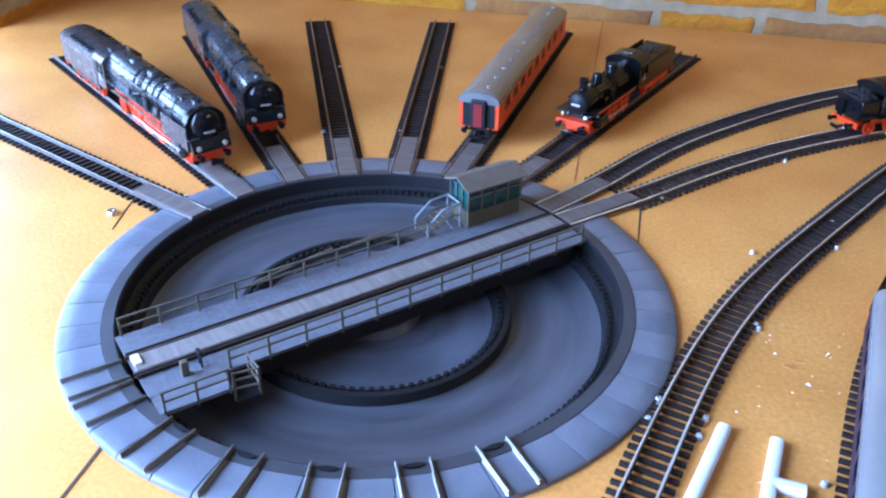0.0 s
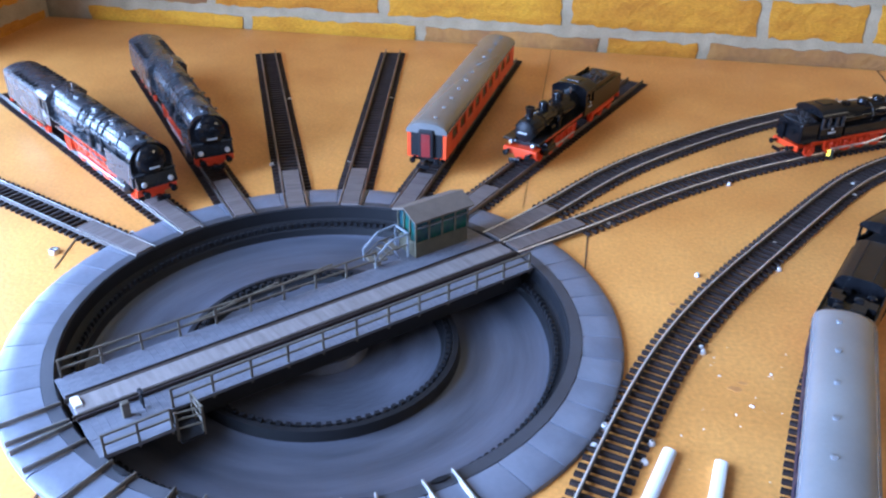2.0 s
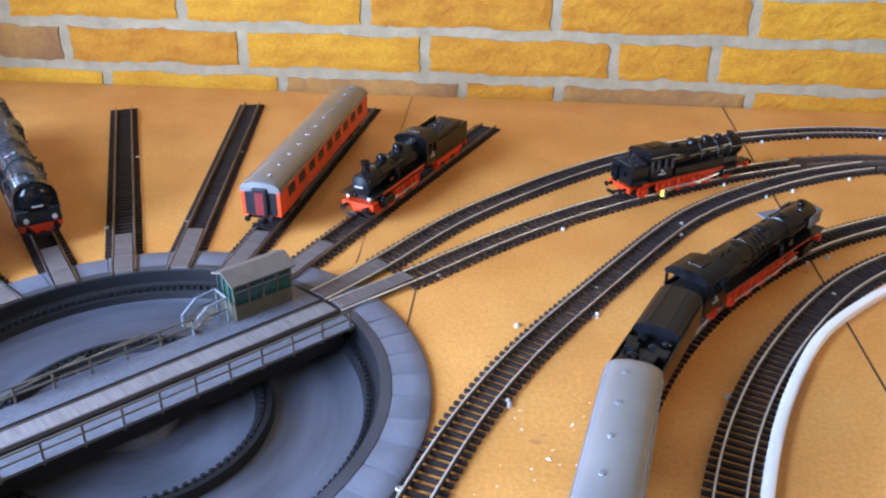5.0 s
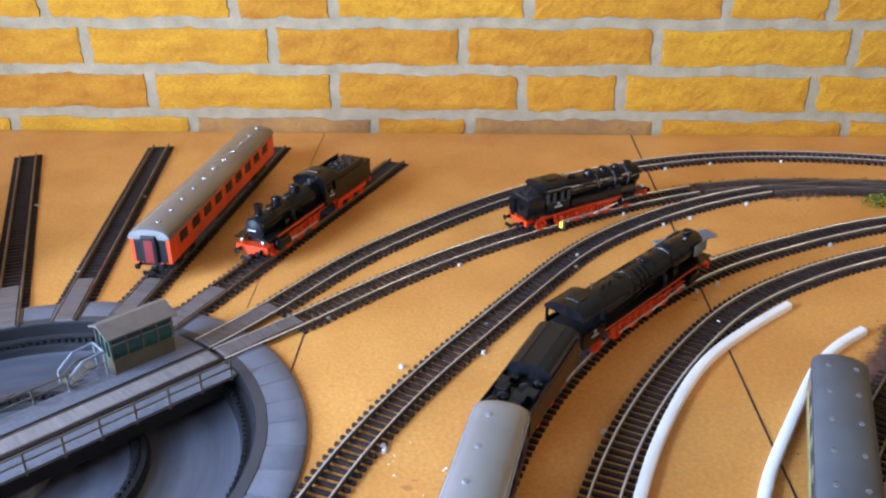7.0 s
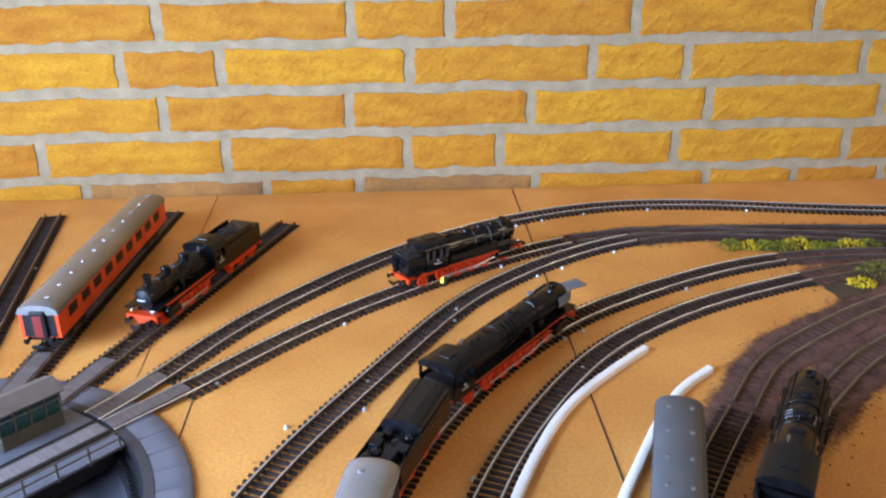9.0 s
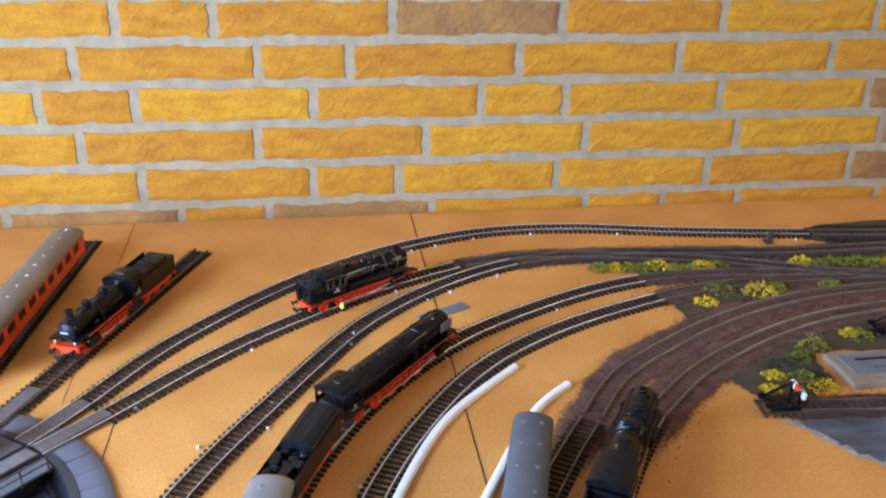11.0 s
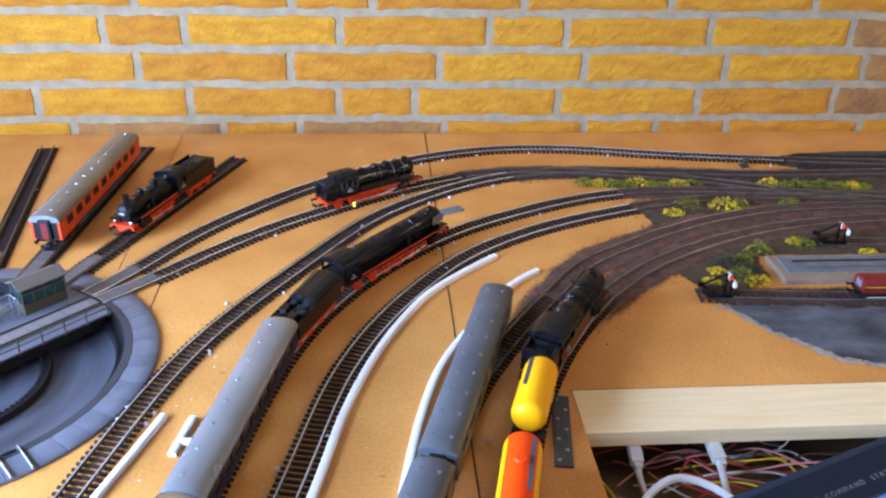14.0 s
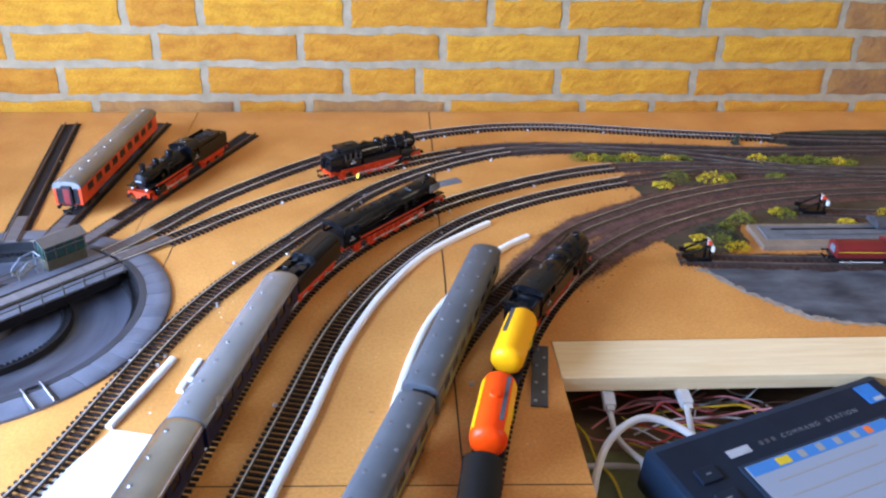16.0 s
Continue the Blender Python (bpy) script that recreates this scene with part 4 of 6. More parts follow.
def arch_prof(w, z0, z1, rise, n=8):
    """Outline of a cab or body: straight sides, arched top."""
    pts = [(-w / 2, z0), (-w / 2, z1)]
    pts += [(-w / 2 + w * i / n, z1 + rise * math.sin(math.pi * i / n) ** 0.75) for i in range(1, n)]
    return pts + [(w / 2, z1), (w / 2, z0)]


def round_prof(w, z0, z1, rise, n=20):
    """Straight sides under a full half-round top."""
    pts = [(-w / 2, z0)] + [(-w / 2 * math.cos(math.pi * i / n), z1 + rise * math.sin(math.pi * i / n)) for i in range(n + 1)]
    return pts + [(w / 2, z0)]


def extrude_x(sh, prof, x0, x1):
    n = len(prof)
    vs = [(x, y, z) for x in (x0, x1) for y, z in prof]
    return sh.add(vs, [tuple(range(n)), tuple(range(2 * n - 1, n - 1, -1))] + [(i, (i + 1) % n, n + (i + 1) % n, n + i) for i in range(n)])


def cab_of(lo, x0, x1, z1, w, mat_body, mat_roof, windows=2, rise=0.006, z0=0.014, frame_mat=None):
    t = 0.0010
    cb = part("cab", Sh().box((x1 - t / 2, 0, (z0 + z1) / 2), (t, w - 2 * t, z1 - z0)), mat_body, lo, "cab with side windows")
    for s in (-1, 1):
        y = s * (w / 2 - t / 2)
        part("cab_side", Sh().box(((x0 + x1) / 2, y, (z0 + z1 - 0.0115) / 2), (x1 - x0, t, z1 - 0.0115 - z0), 0.0002), mat_body, cb)
        part("cab_lintel", Sh().box(((x0 + x1) / 2, y, z1 - 0.0008), (x1 - x0, t, 0.0026)), mat_body, cb)
        for i in range(windows + 1):
            x = min(max(x0 + (x1 - x0) * i / windows, x0 + 0.0014), x1 - 0.0014)
            part("window_post", Sh().box((x, y, z1 - 0.0070), (0.0028, t, 0.0100)), frame_mat or mat_body, cb)
        part("sill_rail", Sh().box(((x0 + x1) / 2, y + s * 0.0006, z1 - 0.0114), (x1 - x0, 0.0006, 0.0009)), frame_mat or mat_body, cb)
    part("cab_interior", Sh().box(((x0 + x1) / 2, 0, z0 + 0.006), (x1 - x0 - 0.004, w - 0.006, 0.012)), M_PIT_DARK, cb)
    pr = round_prof(w + 0.0010, z1 - 0.0012, z1 - 0.0004, rise + 0.0008, 18)
    part("cab_roof", extrude_x(Sh(), pr, x0 - 0.0012, x1 + 0.0006), mat_roof, cb, "arched cab roof", smooth=True)
    part("roof_vent", Sh().box(((x0 + x1) / 2, 0, z1 + rise + 0.0003), ((x1 - x0) * 0.42, w * 0.34, 0.0012), 0.0004), mat_roof, cb)
    return cb


def plates_of(lo, x, y, z):
    """Number plates as plain pale bars."""
    s = 1 if y > 0 else -1
    part("number_plate", Sh().box((x, y + s * 0.0003, z), (0.0080, 0.0004, 0.0012)), M_TEXT, lo)
    part("emblem", Sh().box((x, y + s * 0.0003, z + 0.0032), (0.0022, 0.0004, 0.0022)), M_TEXT, lo)


def rods(lo, xs, r, y, x_cyl):
    for s in (-1, 1):
        yy = s * y
        part("coupling_rod", Sh().box(((xs[0] + xs[-1]) / 2, yy, r * 0.62), (abs(xs[0] - xs[-1]) + 0.003, 0.0007, 0.0013)), M_SCREW, lo, "steel rod")
        part("connecting_rod", Sh().rod((xs[len(xs) // 2], yy + s * 0.0009, r * 0.62), (x_cyl, yy + s * 0.0009, 0.0090), 0.0006, 6), M_SCREW, lo)
        part("valve_gear", Sh().rod((xs[len(xs) // 2] + 0.004, yy + s * 0.0012, 0.0135), (x_cyl, yy + s * 0.0010, 0.0125), 0.0005, 6), M_RED, lo)


def fittings(lo, x0, ln, r, z, body, satin):
    """Valves, generator, sand pipes and steps along the boiler."""
    part("generator", Sh().lathe((x0 + ln * 0.86, -r * 0.55, z + r * 0.93), (0, 1, 0), [(0.0014, 0), (0.0021, 0.0004), (0.0021, 0.0030), (0.0012, 0.0036)], 12), satin, lo, smooth=True)
    part("whistle", Sh().lathe((x0 + ln * 0.06, r * 0.30, z + r * 0.98), (0, 0, 1), [(0.0006, 0), (0.0006, 0.0022), (0.0011, 0.0024), (0.0011, 0.0050), (0.0004, 0.0055)], 8), M_STEEL, lo, smooth=True)
    for fr in (0.10, 0.16):
        part("safety_valve", Sh().lathe((x0 + ln * fr, -r * 0.22, z + r * 1.03), (0, 0, 1), [(0.0010, 0), (0.0010, 0.0018), (0.0006, 0.0020), (0.0006, 0.0032)], 8), satin, lo, smooth=True)
    for s in (-1, 1):
        for fr in (0.36, 0.40, 0.44):
            ring = [(x0 + ln * fr, s * r * 1.03 * math.sin(a), z + r * 1.03 * math.cos(a)) for a in (0.15, 0.5, 0.85, 1.2, 1.55, 1.9, 2.2)]
            part("sand_pipe", Sh().tube(ring, 0.0004, 5), body, lo, smooth=True)
        part("conduit", Sh().tube([(x0 + ln * 0.02, s * r * 0.80, z + r * 0.72), (x0 + ln * 0.30, s * r * 0.82, z + r * 0.70), (x0 + ln * 0.62, s * r * 0.76, z + r * 0.70), (x0 + ln * 0.98, s * r * 0.74, z + r * 0.68)], 0.0005, 5), satin, lo, smooth=True)
        for fr in (0.22, 0.50, 0.78):
            part("step_plate", Sh().box((x0 + ln * fr, s * (r + 0.0016), z + r * 0.30), (0.0050, 0.0022, 0.0006), 0.0001), satin, lo)
        part("reverser_box", Sh().box((x0 + ln * 0.66, s * (r + 0.0018), z - r * 0.35), (0.0075, 0.0030, 0.0050), 0.0006), body, lo)


def steam_engine(name, label, m, L, boiler_r, boiler_z, cab_len, drivers, wheel_r, pony, trail=(), body=None, satin=None, deflect=None, domes=(), chim_h=0.006, bands=(), band_mat=None, cab_h=0.0445, bunker=0.0, tanks=None, skirt=False, cab_windows=2, pipes=True, footplate=None, lamps=None, roof=None, panel=False, valance=True, cab_frame=None):
    footplate = footplate or 2 * wheel_r + 0.0016
    body, satin = body or M_BLACK, satin or M_BLACK_SATIN
    lo = thing(name, label, "steam locomotive", m=m, group="model steam engines")
    xf, xr = L / 2, -L / 2
    W = 0.0320
    part("frame", Sh().box((0, 0, 0.0105), (L - 0.008, 0.0110, 0.0075), 0.0005), M_RED, lo, "red chassis frame")
    for s in (-1, 1):
        part("side_frame", Sh().box(((xr + xf) / 2 - 0.004, s * 0.0105, 0.0138), (L - 0.030, 0.0012, 0.0022), 0.0002), body, lo)
        rb = Sh().box(((xr + xf) / 2, s * (W / 2 - 0.0045), footplate), (L - 0.008, 0.0090, 0.0012), 0.0002)
        part("running_board", rb, body, lo)
        if valance:
            part("valance", Sh().box(((xr + xf) / 2 - 0.003, s * (W / 2 - 0.0024), footplate - 0.0022), (L - 0.040, 0.0012, 0.0036), 0.0003), M_RED, lo, "red strip under the running board")
    for x in drivers:
        for y in (-0.0098, 0.0098):
            wheel(lo, x, y, wheel_r)
    for x, r in list(pony) + list(trail):
        for y in (-0.0092, 0.0092):
            wheel(lo, x, y, r)
    for x in drivers:
        for s in (-1, 1):
            part("brake_hanger", Sh().box((x + wheel_r + 0.0006, s * 0.0080, 0.0095), (0.0010, 0.0014, 0.0090)), M_RED, lo)
    x_cyl = xf - 0.030 if not bunker else xf - 0.028
    for s in (-1, 1):
        cy = Sh().lathe((x_cyl - 0.009, s * 0.0130, 0.0100), (1, 0, 0), [(0.0030, 0), (0.0044, 0.0008), (0.0044, 0.0165), (0.0030, 0.0175), (0.0012, 0.0185)], 16)
        cy.box((x_cyl, s * 0.0130, 0.0142), (0.014, 0.0068, 0.0040), 0.0010)
        part("cylinder", cy, body, lo, smooth=True)
    rods(lo, sorted(drivers), wheel_r, 0.0128, x_cyl - 0.012)
    cab0 = xr + bunker
    cab1 = cab0 + cab_len
    # boiler and smokebox
    bx1 = xf - 0.010
    ln = bx1 - cab1
    prof = [(boiler_r * 1.08, 0), (boiler_r * 1.08, ln * 0.26), (boiler_r * 1.0, ln * 0.30), (boiler_r * 0.96, ln * 0.70), (boiler_r * 0.985, ln * 0.71), (boiler_r * 0.985, ln - 0.0015), (boiler_r * 0.93, ln)]
    part("boiler", Sh().lathe((cab1 - 0.001, 0, boiler_z), (1, 0, 0), prof, 32), satin, lo, "round boiler", smooth=True)
    part("smokebox_door", Sh().lathe((bx1 - 0.0015, 0, boiler_z), (1, 0, 0), [(boiler_r * 0.86, 0), (boiler_r * 0.84, 0.0020), (boiler_r * 0.6, 0.0036), (boiler_r * 0.2, 0.0044), (0.0001, 0.0046)], 26), M_PIT_DARK, lo, smooth=True)
    part("door_plate", Sh().box((bx1 + 0.0032, 0, boiler_z), (0.0006, 0.0075, 0.0013)), M_TEXT, lo)
    for fr in bands:
        part("boiler_band", Sh().lathe((cab1 + ln * fr, 0, boiler_z), (1, 0, 0), [(boiler_r * 1.0, 0), (boiler_r * 1.035, 0.0002), (boiler_r * 1.035, 0.0010), (boiler_r * 1.0, 0.0012)], 28), band_mat or body, lo, smooth=True)
    part("saddle", Sh().box((bx1 - 0.012, 0, 0.0165), (0.020, 0.0150, 0.0110), 0.001), body, lo)
    part("firebox", Sh().box((cab1 + ln * 0.13, 0, boiler_z - boiler_r * 0.6), (ln * 0.26, boiler_r * 2.0, boiler_r * 1.1), 0.001), body, lo)
    for fr, r, h in domes:
        dome(lo, cab1 + ln * fr, boiler_z + boiler_r * 0.96, r, h, body)
    if chim_h:
        chimney(lo, bx1 - 0.009, boiler_z + boiler_r * 0.95, chim_h, body)
    if pipes:
        for s in (-1, 1):
            part("handrail", Sh().rod((cab1, s * boiler_r * 1.02, boiler_z + 0.003), (bx1 - 0.002, s * boiler_r * 1.02, boiler_z + 0.003), 0.0004, 6), satin, lo)
            part("feed_pipe", Sh().tube([(cab1 + ln * 0.30, s * boiler_r * 0.9, boiler_z - boiler_r * 0.6), (cab1 + ln * 0.42, s * boiler_r * 1.04, boiler_z - boiler_r * 0.2), (cab1 + ln * 0.52, s * boiler_r * 0.75, boiler_z + boiler_r * 0.68), (cab1 + ln * 0.54, 0, boiler_z + boiler_r * 1.02)], 0.0007, 6), satin, lo, smooth=True)
            part("air_pump", Sh().lathe((cab1 + ln * 0.55, s * (boiler_r + 0.0025), footplate), (0, 0, 1), [(0.0026, 0), (0.0026, 0.0045), (0.0016, 0.005), (0.0026, 0.0055), (0.0026, 0.0095), (0.001, 0.0105)], 12), body, lo, smooth=True)
    fittings(lo, cab1, ln, boiler_r, boiler_z, body, satin)
    cab_of(lo, cab0, cab1, cab_h - 0.006, W + 0.001, body, roof or body, windows=cab_windows, z0=0.0165, frame_mat=cab_frame)
    for s in (-1, 1):
        plates_of(lo, (cab0 + cab1) / 2, s * (W / 2 + 0.0005), 0.0235)
    if bunker:
        part("coal_bunker", Sh().box((xr + bunker / 2 + 0.0005, 0, 0.0250), (bunker - 0.001, W * 0.94, 0.0180), 0.0015), satin, lo, "coal bunker behind the cab")
        if panel:
            pn = part("bunker_well", Sh().box((xr + bunker / 2, 0, 0.0346), (bunker - 0.004, W * 0.80, 0.0014), 0.0004), M_BLACK_SATIN, lo, "sunken satin black bunker top")
            for y in (-W * 0.43, W * 0.43):
                part("bunker_rim", Sh().box((xr + bunker / 2, y, 0.0362), (bunker - 0.001, 0.0030, 0.0056), 0.0012), satin, pn, smooth=True)
            for x in (xr + 0.0018, xr + bunker - 0.0018):
                part("bunker_rim", Sh().box((x, 0, 0.0362), (0.0030, W * 0.86 - 0.0030, 0.0056), 0.0012), satin, pn, smooth=True)
            part("slot", Sh().box((xr + bunker * 0.45, 0, 0.0354), (0.0055, W * 0.30, 0.0006), 0.0002), M_PIT_DARK, pn)
        else:
            part("coal", coal_heap(xr + 0.003, xr + bunker - 0.001, W * 0.36, 0.0335), M_COAL, lo, "heap of coal")
        part("ladder", Sh().box((xr - 0.0008, 0.006, 0.0225), (0.0012, 0.006, 0.014)), body, lo)
        part("lamp_bracket", Sh().box((xr - 0.0008, -0.006, 0.0260), (0.0022, 0.003, 0.0035), 0.0006), satin, lo)
    if tanks:
        for s in (-1, 1):
            part("side_tank", Sh().box(((tanks[0] + tanks[1]) / 2, s * (W / 2 - 0.0042), footplate + tanks[2] / 2), (tanks[1] - tanks[0], 0.0084, tanks[2]), 0.0008), body, lo, "long side tank")
    if deflect == "big":
        for s in (-1, 1):
            part("smoke_deflector", Sh().box((bx1 - 0.020, s * (W / 2 - 0.0006), 0.0245), (0.046, 0.0010, 0.0165), 0.0004), satin, lo, "tall smoke deflector plate")
    elif deflect == "low":
        for s in (-1, 1):
            part("smoke_deflector", Sh().box((bx1 - 0.016, s * (W / 2 - 0.0010), 0.0215), (0.036, 0.0010, 0.0125), 0.0004), satin, lo, "low smoke deflector plate")
    elif deflect == "small":
        for s in (-1, 1):
            # grey instead of black: the light falling on the plates is put into the colour
            part("smoke_deflector", Sh().box((bx1 - 0.010, s * (W / 2 - 0.0030), boiler_z + 0.0015), (0.020, 0.0008, 0.0095), 0.0003), M_CONCRETE_G, lo, "small smoke deflector plate in a lit grey tone")
    if skirt:
        pr = round_prof(W * 0.96, 0.0150, boiler_z - 0.001, boiler_r * 1.02)
        part("front_casing", extrude_x(Sh(), pr, bx1 - 0.004, bx1 + 0.0026), M_BLACK, lo, "smooth black front casing", smooth=True)
        rr = boiler_r * 0.94
        part("front_dome", Sh().lathe((bx1 + 0.0024, 0, boiler_z - 0.0010), (1, 0, 0), [(rr, 0), (rr * 0.985, 0.0012), (rr * 0.90, 0.0030), (rr * 0.72, 0.0047), (rr * 0.45, 0.0058), (rr * 0.20, 0.0063), (0.0001, 0.0064)], 36), M_BLACK, lo, "domed glossy smokebox door", smooth=True)
        part("door_bar", Sh().box((bx1 + 0.0080, 0, boiler_z - rr * 0.42), (0.0012, 0.0078, 0.0014), 0.0003), M_TEXT, lo)
        side = [(bx1 + 0.0022, boiler_z - 0.0075), (bx1 + 0.0072, boiler_z - 0.0095), (bx1 + 0.0096, 0.0172), (bx1 + 0.0096, 0.0152), (bx1 - 0.0030, 0.0152)]
        vs = [(x, y, z) for y in (-W * 0.46, W * 0.46) for x, z in side]
        part("apron", Sh().add(vs, [(0, 1, 2, 3, 4), (9, 8, 7, 6, 5)] + [(i, (i + 1) % 5, 5 + (i + 1) % 5, 5 + i) for i in range(5)]), M_BLACK_SATIN, lo, "sloping black apron")
        for y in (-0.0100, 0.0100):
            part("lamp", Sh().lathe((bx1 + 0.0086, y, 0.0185), (1, 0, 0), [(0.0019, 0), (0.0019, 0.0014), (0.0012, 0.0018)], 12), M_SCREW, lo, smooth=True)
    part("buffer_beam", Sh().box((xf - 0.0045, 0, 0.0120), (0.0022, W * 0.94, 0.0052), 0.0004), M_RED, lo, "red buffer beam")
    part("front_platform", Sh().box((xf - 0.008, 0, 0.0150), (0.010, W * 0.90, 0.0010)), M_RED, lo)
    buffers(lo, xf - 0.0035, 1)
    hook(lo, xf - 0.003, 1)
    if bunker:
        part("rear_beam", Sh().box((xr + 0.0010, 0, 0.0120), (0.0022, W * 0.94, 0.0052), 0.0004), M_RED, lo, "red buffer beam")
        buffers(lo, xr, -1)
        hook(lo, xr, -1)
    for y in (-0.0100, 0.0100):
        part("headlamp", Sh().lathe((xf - 0.0080, y, 0.0180), (1, 0, 0), [(0.0018, 0), (0.0018, 0.0026), (0.0013, 0.0029)], 12), lamps or M_STEEL, lo, smooth=True)
    return lo


def coal_heap(x0, x1, hw, z, n=70, seed=3):
    r = random.Random(seed)
    sh = Sh()
    sh.box(((x0 + x1) / 2, 0, z), (x1 - x0, 2 * hw, 0.0030), 0.001)
    for _ in range(n):
        x, y = r.uniform(x0 + 0.001, x1 - 0.001), r.uniform(-hw, hw)
        s = r.uniform(0.0012, 0.0026)
        top = z + 0.0012 + 0.0030 * (1 - (y / hw) ** 2)
        sh.box((x, y, top), (s, s * r.uniform(0.7, 1.2), s), s * 0.25)
    return sh


def tender_of(label, m, L, kind, body=None, satin=None, h=0.034):
    body, satin = body or M_BLACK, satin or M_BLACK_SATIN
    te = thing("tender", label, "tender", m=m, group="tenders")
    W = 0.0315
    fr = M_BLACK if kind == "slats" else M_RED
    part("tender_frame", Sh().box((0, 0, 0.0105), (L - 0.004, 0.020, 0.0050), 0.0005), fr, te)
    for s in (-1, 1):
        part("side_frame", Sh().box((0, s * 0.0118, 0.0088), (L * 0.84, 0.0012, 0.0040), 0.0005), fr, te)
    for x in (-0.36, -0.13, 0.13, 0.36) if L > 0.08 else (-0.32, 0.0, 0.32):
        for y in (-0.0092, 0.0092):
            wheel(te, x * L, y, 0.0058)
    if kind == "box":
        part("body", Sh().box((0, 0, 0.0225), (L, W, 0.0175), 0.0012), body, te, "flat-sided black tank")
        x0, x1 = -L / 2 + L * 0.42, L / 2 - 0.001
        lid = [(-0.0146, 0.0310), (-0.0146, 0.0352), (-0.0136, 0.0378), (-0.0112, 0.0396), (-0.0070, 0.0406), (0.0070, 0.0406), (0.0112, 0.0396), (0.0136, 0.0378), (0.0146, 0.0352), (0.0146, 0.0310)]
        cv = part("coal_cover", extrude_x(Sh(), lid, x0, x1), satin, te, "closed angular coal cover")
        for s in (-1, 1):
            part("cover_seam", Sh().box(((x0 + x1) / 2, s * 0.0060, 0.0407), (x1 - x0, 0.0006, 0.0004)), M_PIT_DARK, cv)
            part("side_ledge", Sh().box((0, s * (W / 2 - 0.0006), 0.0322), (L - 0.004, 0.0010, 0.0030), 0.0002), body, te)
            part("grab_rail", Sh().rod((-L / 2 + 0.003, s * (W / 2 + 0.0004), 0.017), (-L / 2 + 0.003, s * (W / 2 + 0.0004), 0.030), 0.0004, 6), satin, te)
        r = random.Random(17)
        for k in range(10):
            q = r.uniform(0.0042, 0.0066)
            hx, hy = -L / 2 + 0.006 + (k % 5) * 0.0070, (-1) ** k * r.uniform(0.003, 0.0105)
            if k % 3:
                part("deck_box", Sh().box((hx, hy, 0.0315 + q * 0.3), (q * 1.4, q * 1.3, q), 0.0006), satin if k % 2 else body, te)
            else:
                part("hatch", Sh().lathe((hx, hy, 0.0310), (0, 0, 1), [(q * 0.7, 0), (q * 0.7, 0.0030), (q * 0.45, 0.0042), (0.0001, 0.0045)], 14), satin, te, smooth=True)
        part("ladder", Sh().box((-L / 2 - 0.0006, 0.008, 0.0225), (0.0010, 0.006, 0.018)), body, te)
    elif kind == "slats":
        part("body", Sh().box((0, 0, 0.0140 + (h - 0.0140) / 2), (L, W, h - 0.0140), 0.0012), body, te, "tall smooth tank")
        pr = arch_prof(W * 0.98, h - 0.0005, h + 0.0035, 0.0045, 10)
        part("cover", extrude_x(Sh(), pr, -L / 2 + 0.001, L / 2 - 0.001), satin, te, "ribbed cover plates", smooth=True)
        for i in range(7):
            for s in (-1, 1):
                part("slat", Sh().box((-L / 2 + L * 0.30 + i * L * 0.09, s * 0.0112, h + 0.0062), (L * 0.035, 0.0060, 0.0012), 0.0003), M_PIT_DARK, te)
    else:
        part("body", Sh().box((0, 0, 0.0140 + (h - 0.0140) / 2), (L, W * 0.96, h - 0.0140), 0.0010), body, te, "plain black tank")
        part("coal", coal_heap(-L * 0.30, L * 0.46, W * 0.36, h - 0.0005, 60, 8), M_COAL, te, "flat load of coal")
        for s in (-1, 1):
            part("coal_rail", Sh().box((L * 0.08, s * W * 0.42, h + 0.0022), (L * 0.78, 0.0008, 0.0050)), body, te)
    part("buffer_beam", Sh().box((-L / 2 + 0.0006, 0, 0.0120), (0.0022, W * 0.94, 0.0052), 0.0004), M_RED, te, "red buffer beam")
    buffers(te, -L / 2, -1)
    hook(te, -L / 2, -1)
    return te


def bogie(parent, x, r=0.0056, wb=0.026, material=None):
    bg = part("bogie", Sh().box((x, 0, 0.0085), (wb + 0.008, 0.0120, 0.0026), 0.0005), M_PIT_DARK, parent, "black bogie")
    for s in (-1, 1):
        part("bogie_side", Sh().box((x, s * 0.0122, 0.0072), (wb + 0.009, 0.0016, 0.0042), 0.0008), M_PIT_DARK, bg)
        for d in (-1, 1):
            part("axle_box", Sh().box((x + d * wb / 2, s * 0.0132, 0.0060), (0.0036, 0.0016, 0.0040), 0.0006), M_PIT_DARK, bg)
    for d in (-1, 1):
        for y in (-0.0092, 0.0092):
            wheel(bg, x + d * wb / 2, y, r, False, M_PIT_DARK)
    return bg


def roof_profile(W, z, rise, n=14):
    return [(-W / 2, z - 0.0012)] + [(-W / 2 * math.cos(math.pi * i / n), z + rise * math.sin(math.pi * i / n) ** 0.82) for i in range(n + 1)] + [(W / 2, z - 0.0012)]


